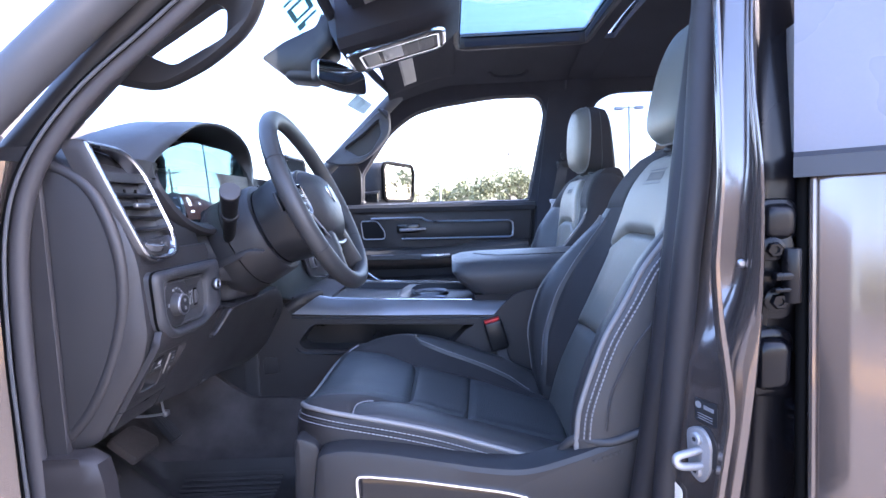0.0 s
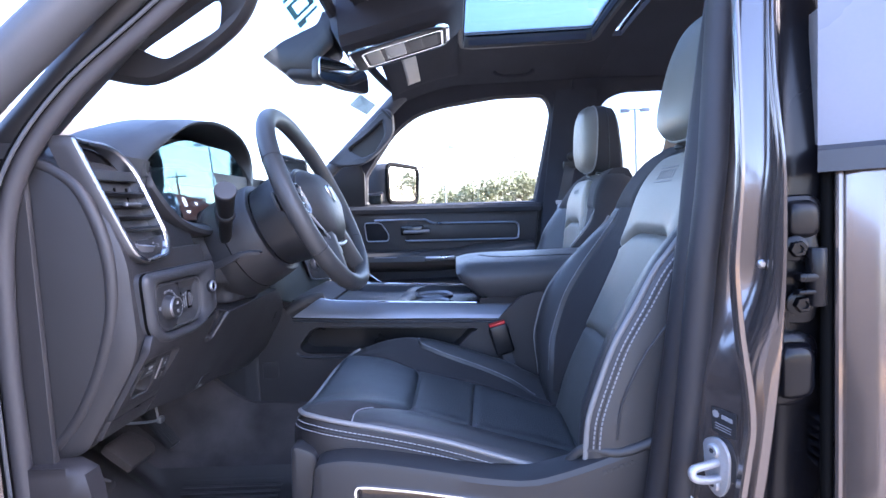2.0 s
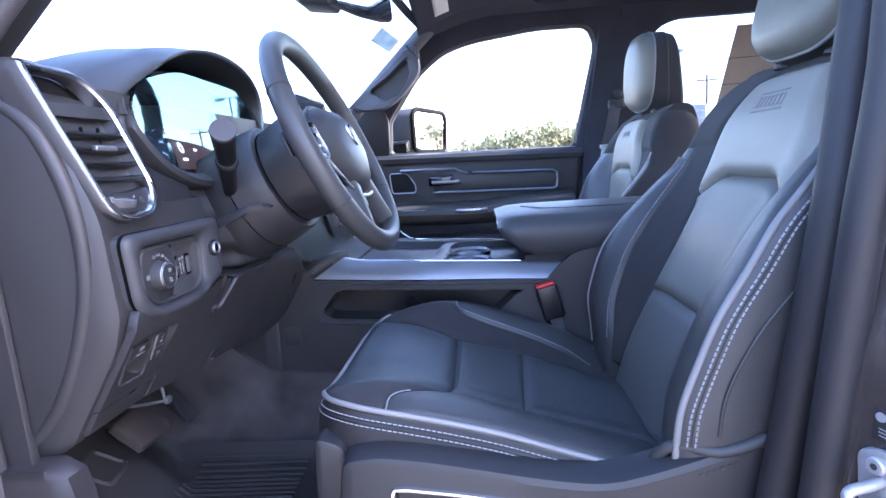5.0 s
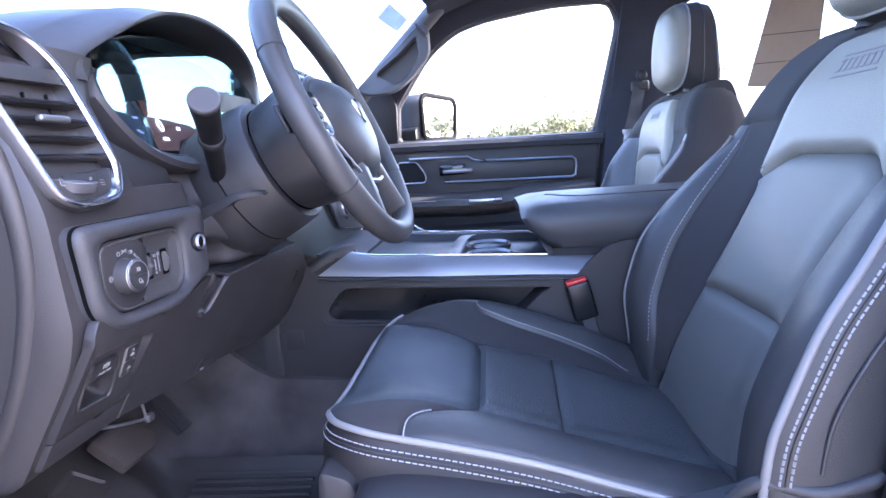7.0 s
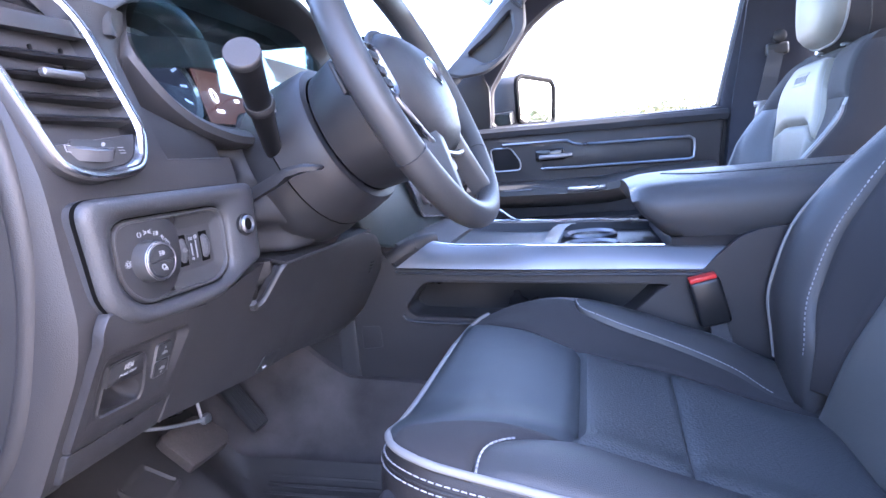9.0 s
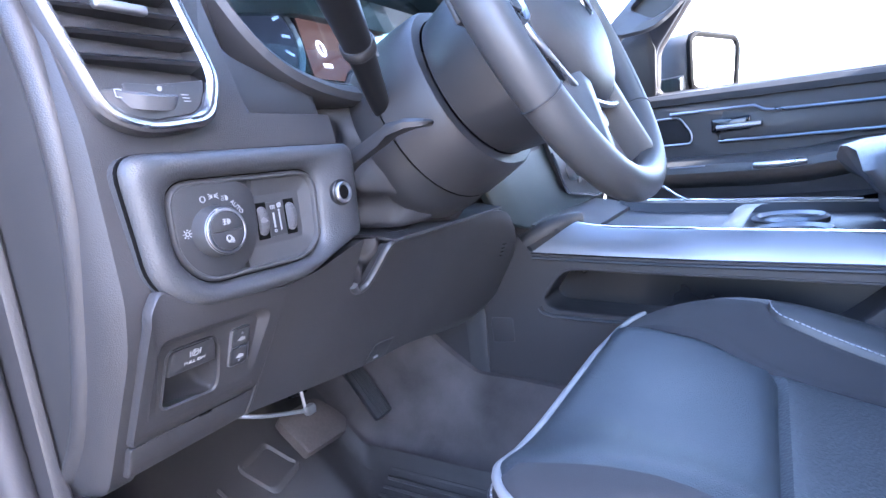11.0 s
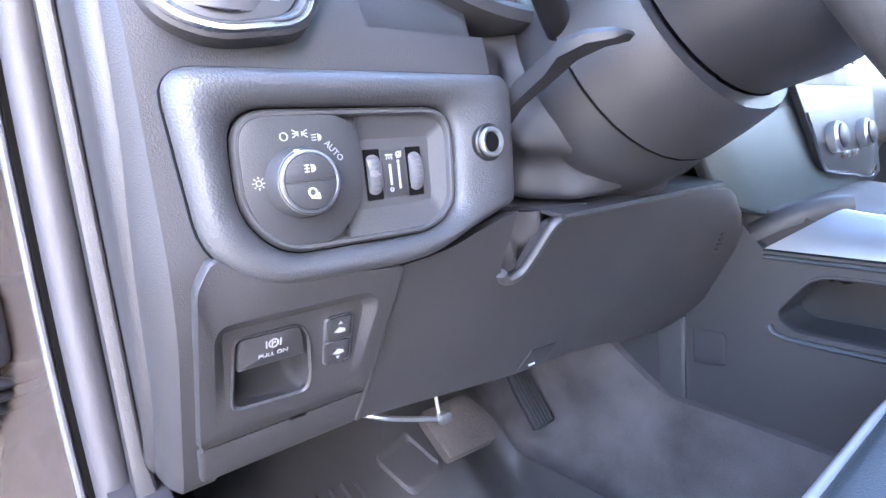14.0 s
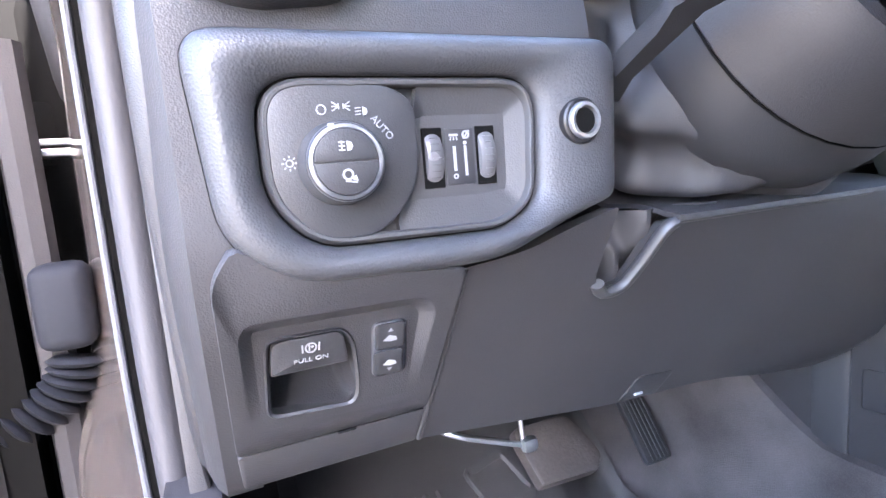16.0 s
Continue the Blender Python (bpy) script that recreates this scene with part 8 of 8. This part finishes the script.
sh2 = [(-0.478, 1.812), (-0.417, 1.850), (-0.328, 1.885), (-0.31, 1.92), (-0.284, 1.90), (-0.284, 1.827), (-0.316, 1.800), (-0.343, 1.760), (-0.42, 1.765)]
part("shell", slab(rpoly(sh2, 0.010), xz(MID - 0.045, -1), 0.11, 0.010), M_BUCKLE, sens)
part("cover", rbox((-0.375, MID, 1.768), (0.085, 0.09, 0.04), 0.015, 3, pose(0, 0, 0, 0, 8, 0)), M_HARD, sens)
ohc = thing("overhead_console", "black overhead console with chrome-rimmed lamp", "overhead console", at=(-0.1, MID, 1.86))
part("housing", loft([[Vector((x, MID + w * s, z)) for s, z in ((-1, 1.93), (-0.95, zb + 0.02), (-0.8, zb), (0.8, zb), (0.95, zb + 0.02), (1, 1.93))] for x, w, zb in ((-0.28, 0.11, 1.85), (-0.255, 0.14, 1.80), (-0.12, 0.15, 1.828), (0.0, 0.145, 1.858), (0.05, 0.12, 1.90))]), M_LINER, ohc)
lam_o = rpoly([(-0.250, 1.450), (-0.03, 1.45), (0.012, 1.475), (0.012, 1.605), (-0.03, 1.63), (-0.250, 1.63)], 0.03)
OT = lambda a, b, d: Vector((a, b, 1.822 + 0.24 * (a + 0.12) - d))
part("chrome_ring", rim(lam_o, inset([Vector(p) for p in lam_o], 0.008), OT, [(0, -0.004), (0, 0.002), (0.5, 0.004), (1, 0.002), (1, -0.004)], 80), M_CHROME, ohc, "chrome lamp surround")
part("lamp_plate", slab(inset([Vector(p) for p in lam_o], 0.008), OT, 0.006, 0.002), M_HARD, ohc)
part("map_lamp", slab(rpoly([(-0.205, 1.490), (-0.168, 1.490), (-0.168, 1.595), (-0.205, 1.595)], 0.006), lambda a, b, d: OT(a, b, d + 0.003), 0.004, 0.001), M_LENS, ohc, "frosted map lamp")
part("dark_window", slab(rpoly([(-0.158, 1.492), (-0.105, 1.492), (-0.105, 1.590), (-0.158, 1.590)], 0.006), lambda a, b, d: OT(a, b, d + 0.003), 0.004, 0.001), M_GLOSS, ohc)
part("inner_frame", rim(rpoly([(-0.215, 1.478), (-0.005, 1.478), (-0.005, 1.604), (-0.215, 1.604)], 0.012), rpoly([(-0.210, 1.484), (-0.010, 1.484), (-0.010, 1.598), (-0.210, 1.598)], 0.010), OT, [(0, 0.0), (0, 0.005), (1, 0.005), (1, 0.0)], 60), M_CHROME, ohc)
for a0 in (-0.095, -0.055):
    part("button", slab(rpoly([(a0, 1.495), (a0 + 0.034, 1.495), (a0 + 0.034, 1.588), (a0, 1.588)], 0.006), lambda a, b, d: OT(a, b, d + 0.004), 0.004, 0.001), M_GREYPL, ohc)
for y, lx, ly, ln, lab in ((1.985, -0.150, 1.865, 0.27, "black cloth sun visor folded up, with a pale label"), (1.20, -0.178, 1.22, 0.165, "black cloth sun visor folded up over the driver")):
    vis = thing("sun_visor", lab, "sun visor", group="sun visors", at=(-0.08, y, 1.88))

    def under(u, v, x0, x1, y0, y1, drop):
        a, b = x0 + (x1 - x0) * u, y0 + (y1 - y0) * v
        return Vector((a, b, roof_z(a, b) - drop + 0.006 * max(0.0, 1 - min(u, 1 - u, v, 1 - v) / 0.06)))
    part("board", sheet(lambda u, v: under(u, v, -0.21, 0.04, y - 0.20, y + 0.20, 0.020), 24, 30, 0.014, (0, 0, 1)), M_LINER, vis)
    part("warning_label", sheet(lambda u, v: under(u, v, lx, lx + 0.048, ly, ly + ln, 0.028), 6, 12, 0.0008, (0, 0, 1)), M_LENS, vis, "pale warning label")
    if y < MID:
        part("visor_clip", rbox((-0.057, 1.385, roof_z(-0.057, 1.385) - 0.022), (0.050, 0.022, 0.016), 0.007, 3), M_SATIN, vis, "grey oval visor clip")
part("roof_handle", tube(smooth_path([(0.18, 2.20, roof_z(0.18, 2.20) - 0.002), (0.21, 2.19, roof_z(0.2, 2.2) - 0.022), (0.30, 2.19, roof_z(0.3, 2.2) - 0.022), (0.33, 2.20, roof_z(0.33, 2.20) - 0.002)], 5), 0.007, 8), M_LINER, thing("roof_handle", "black roof grab handle over the passenger's door", "grab handle", at=(0.25, 2.2, 1.9)))

# price sheet stuck to the rear side window, seen from behind
ws_sheet = thing("window_sheet", "tan folded paper price sheet on the rear side window", "window sheet", at=(1.1, 2.36, 1.5))
M_SHEET = mat("tan_paper", (0.44, 0.36, 0.28), 0.8, spread=0.08, scale=60)
psl = [(0.884, 1.526), (1.112, 1.510), (1.100, 1.80), (0.928, 1.80)]
part("paper", slab(rpoly(psl, 0.004), lambda a, b, d: Vector((a, tumble(b) + 0.020 - d, b)), 0.0012, 0.0003), M_SHEET, ws_sheet)
for zz in (1.60, 1.69):
    part("fold_line", tube([Vector((a, tumble(zz) + 0.0185, zz + 0.01 * (a - 1.0))) for a in (0.885, 0.98, 1.10)], 0.0012, 6), M_GREYPL, ws_sheet)


# ---- outside: ground, poles, trees, cars ----
M_ASPHALT = mat("asphalt", (0.16, 0.15, 0.135), 0.9, bump=0.8, scale=60, spread=0.25, big=0.4, spec=0.2)
M_LEAF = mat("leaves", (0.21, 0.21, 0.11), 0.7, spread=0.45, scale=3, big=0.6)
M_BARK = mat("bark", (0.12, 0.09, 0.07), 0.9, spread=0.3, scale=20)
M_POLE = mat("galvanised_pole", (0.42, 0.43, 0.45), 0.5, 0.4, spread=0.1, scale=10)
M_WOOD = mat("weathered_wood", (0.22, 0.18, 0.14), 0.9, spread=0.2, scale=8)
M_SIGN = mat("tan_cladding", (0.36, 0.32, 0.28), 0.6, spread=0.06, scale=4, big=0.8)
M_CARW = mat("car_paint", (0.35, 0.36, 0.38), 0.25, 0.4, coat=0.8, spread=0.05)
M_CARD = mat("car_glass", (0.02, 0.025, 0.03), 0.08, spread=0.05)
ground = solo("ground", sheet(lambda u, v: Vector((-400 + 800 * u, -400 + 800 * v, 0.02 * math.sin(u * 40) * math.sin(v * 37))), 24, 24), M_ASPHALT, "dry pale asphalt of a dealer's lot", "ground", kind="structure")
solo("verge", sheet(lambda u, v: Vector((-14 + 30 * u, -9.2 + 3.6 * v + 0.12 * math.sin(9 * u), 0.045 + 0.012 * math.sin(31 * u) * math.sin(5 * v))), 40, 8, 0.06), mat("dry_grass", (0.42, 0.31, 0.18), 0.9, bump=1.0, scale=60, spread=0.35, spec=0.1), "dry tan grass strip beside the lot", "verge", kind="structure")


def tree(x, y, h, r, seed):
    rnd = random.Random(seed)
    t = thing("tree", "leafy roadside tree with uneven green crown", "tree", group="trees beyond the lot", at=(x, y, 0))
    trunk = tube(smooth_path([(x, y, 0), (x + 0.2, y, h * 0.25), (x - 0.1, y + 0.2, h * 0.5), (x, y, h * 0.8)], 4), lambda s: 0.28 * (1 - 0.75 * s), 8)
    limbs = [tube([(x, y, h * 0.35 + 0.1 * k), (x + r * 0.4 * math.cos(k * 1.3), y + r * 0.4 * math.sin(k * 1.3), h * 0.5 + 0.2 * k), (x + r * 0.7 * math.cos(k * 1.3), y + r * 0.7 * math.sin(k * 1.3), h * 0.62 + 0.25 * k)], lambda s: 0.11 * (1 - 0.7 * s), 6) for k in range(6)]
    part("trunk", join(trunk, *limbs), M_BARK, t)
    bm = bmesh.new()
    blobs = [(Vector((rnd.gauss(0, r * 0.42), rnd.gauss(0, r * 0.42), h * rnd.uniform(0.42, 0.95))), r * rnd.uniform(0.22, 0.45)) for _ in range(16)]
    for _ in range(2400):
        c, q = rnd.choice(blobs)
        d = Vector((rnd.gauss(0, 1), rnd.gauss(0, 1), rnd.gauss(0, 1))).normalized() * q * rnd.uniform(0.6, 1.05)
        p = Vector((x, y, 0)) + c + d
        s = rnd.uniform(0.10, 0.24)
        a, b = (Vector((rnd.gauss(0, 1), rnd.gauss(0, 1), rnd.gauss(0, 1))).normalized() * s for _ in range(2))
        bm.faces.new([bm.verts.new(v) for v in (p + a, p + b, p - a, p - b * 0.8)])
    part("crown", bm, M_LEAF, t, smooth=False, kind="stuff")


for i, (x, y, h, r) in enumerate(((58, 43, 8.0, 3.4), (63, 36, 9.0, 3.8), (3.2, 62, 5.4, 2.9), (8.3, 64, 6.2, 3.4), (11.5, 66, 5.0, 2.6), (-1.2, 72, 4.2, 2.4), (15.5, 70, 5.0, 3.0), (21, 72, 5.5, 3.2), (-7, 76, 4.4, 2.6), (27, 70, 5.6, 3.0), (-13, 80, 4.6, 2.8), (-24, -26, 6.5, 3.6), (-31, -22, 6.0, 3.4), (-18, -32, 6.8, 3.8))):
    tree(x, y, h * 0.84, r, i)


def light_pole(x, y, h, heads):
    p = thing("light_pole", "tall grey parking lot light pole with twin heads", "light pole", group="parking lot light poles", at=(x, y, 0))
    part("mast", tube([(x, y, 0), (x, y, h)], 0.09, 10), M_POLE, p)
    part("arm", tube([(x - 0.9, y, h - 0.1), (x + 0.9, y, h - 0.1)], 0.05, 8), M_POLE, p)
    for s in heads:
        part("lamp_head", rbox((x + 0.85 * s, y, h - 0.15), (0.75, 0.45, 0.28), 0.05, 2), M_POLE, p)
    part("footing", disc_stack([(0.3, 0), (0.3, 0.7)], (x, y, 0), (0, 0, 1), 16), M_SIGN, p)


light_pole(15.6, 46, 9.2, (-1, 1))
light_pole(-1.0, 60, 8.6, (-1, 1))
light_pole(-20.0, 42, 9.0, (-1, 1))
light_pole(-33.0, 20, 9.0, (-1, 1))


def utility_pole(x, y, h):
    p = thing("utility_pole", "weathered wooden utility pole with cross-arm", "utility pole", group="utility poles", at=(x, y, 0))
    part("mast", tube([(x, y, 0), (x, y, h)], lambda s: 0.16 - 0.05 * s, 8), M_WOOD, p)
    part("cross_arm", rbox((x, y, h - 0.6), (2.2, 0.12, 0.14), 0.02, 1), M_WOOD, p)
    for s in (-0.9, -0.4, 0.4, 0.9):
        part("insulator", disc_stack([(0.05, 0), (0.07, 0.1), (0.03, 0.2)], (x + s, y, h - 0.53), (0, 0, 1), 8), M_POLE, p)


utility_pole(8.0, 70, 8.5)
utility_pole(24.5, 60, 8.8)
utility_pole(-4.5, 78, 8.5)


def parked_car(x, y, turn, paint, label):
    c = thing("parked_car", label, "car", group="parked cars", at=(x, y, 0))
    m = pose(x, y, 0, 0, 0, turn)
    sec = [(-2.2, 0.55, 0.75), (-2.1, 0.40, 0.85), (-1.2, 0.35, 0.95), (1.6, 0.35, 1.0), (2.1, 0.40, 0.95), (2.2, 0.55, 0.8)]
    part("body", turned(loft([[Vector((px, s * w, z)) for s, w, z in ((-1, 0.86, lo), (-1, 0.92, (lo + hi) / 2), (-1, 0.84, hi), (1, 0.84, hi), (1, 0.92, (lo + hi) / 2), (1, 0.86, lo))] for px, lo, hi in sec]), m), paint, c)
    part("cabin", turned(loft([[Vector((px * f, s * w, z)) for px, s in ((-1.1, -1), (1.5, -1), (1.5, 1), (-1.1, 1))] for f, w, z in ((1.0, 0.80, 0.95), (0.72, 0.66, 1.46))]), m), M_CARD, c)
    part("roof", turned(rbox((0.15, 0, 1.47), (1.75, 1.28, 0.05), 0.02, 2), m), paint, c)
    for wx in (-1.4, 1.4):
        for wy in (-0.84, 0.84):
            w = part("wheel", turned(disc_stack([(0.24, -0.1), (0.33, -0.09), (0.33, 0.09), (0.24, 0.1)], (wx, wy, 0.33), (0, 1, 0), 24), m), M_RUBBER, c)
            part("rim", turned(disc_stack([(0.2, -0.11), (0.2, 0.11)], (wx, wy, 0.33), (0, 1, 0), 20), m), M_POLE, w)


parked_car(4.6, 38, 4, M_CARD, "dark parked car across the lot")
parked_car(7.8, 39, 4, mat("white_car_paint", (0.7, 0.7, 0.7), 0.3, coat=0.6, spread=0.03), "white parked car across the lot")
parked_car(0.6, 40, 4, M_CARW, "silver parked car across the lot")
parked_car(-9.5, -6.5, 30, M_CARW, "silver parked car near the open doors")

sign = solo("building", rbox((16.0, 42, 2.2), (1.6, 1.6, 4.4), 0.05, 1), M_CARW, "small pale kiosk at the far side of the lot", "building")
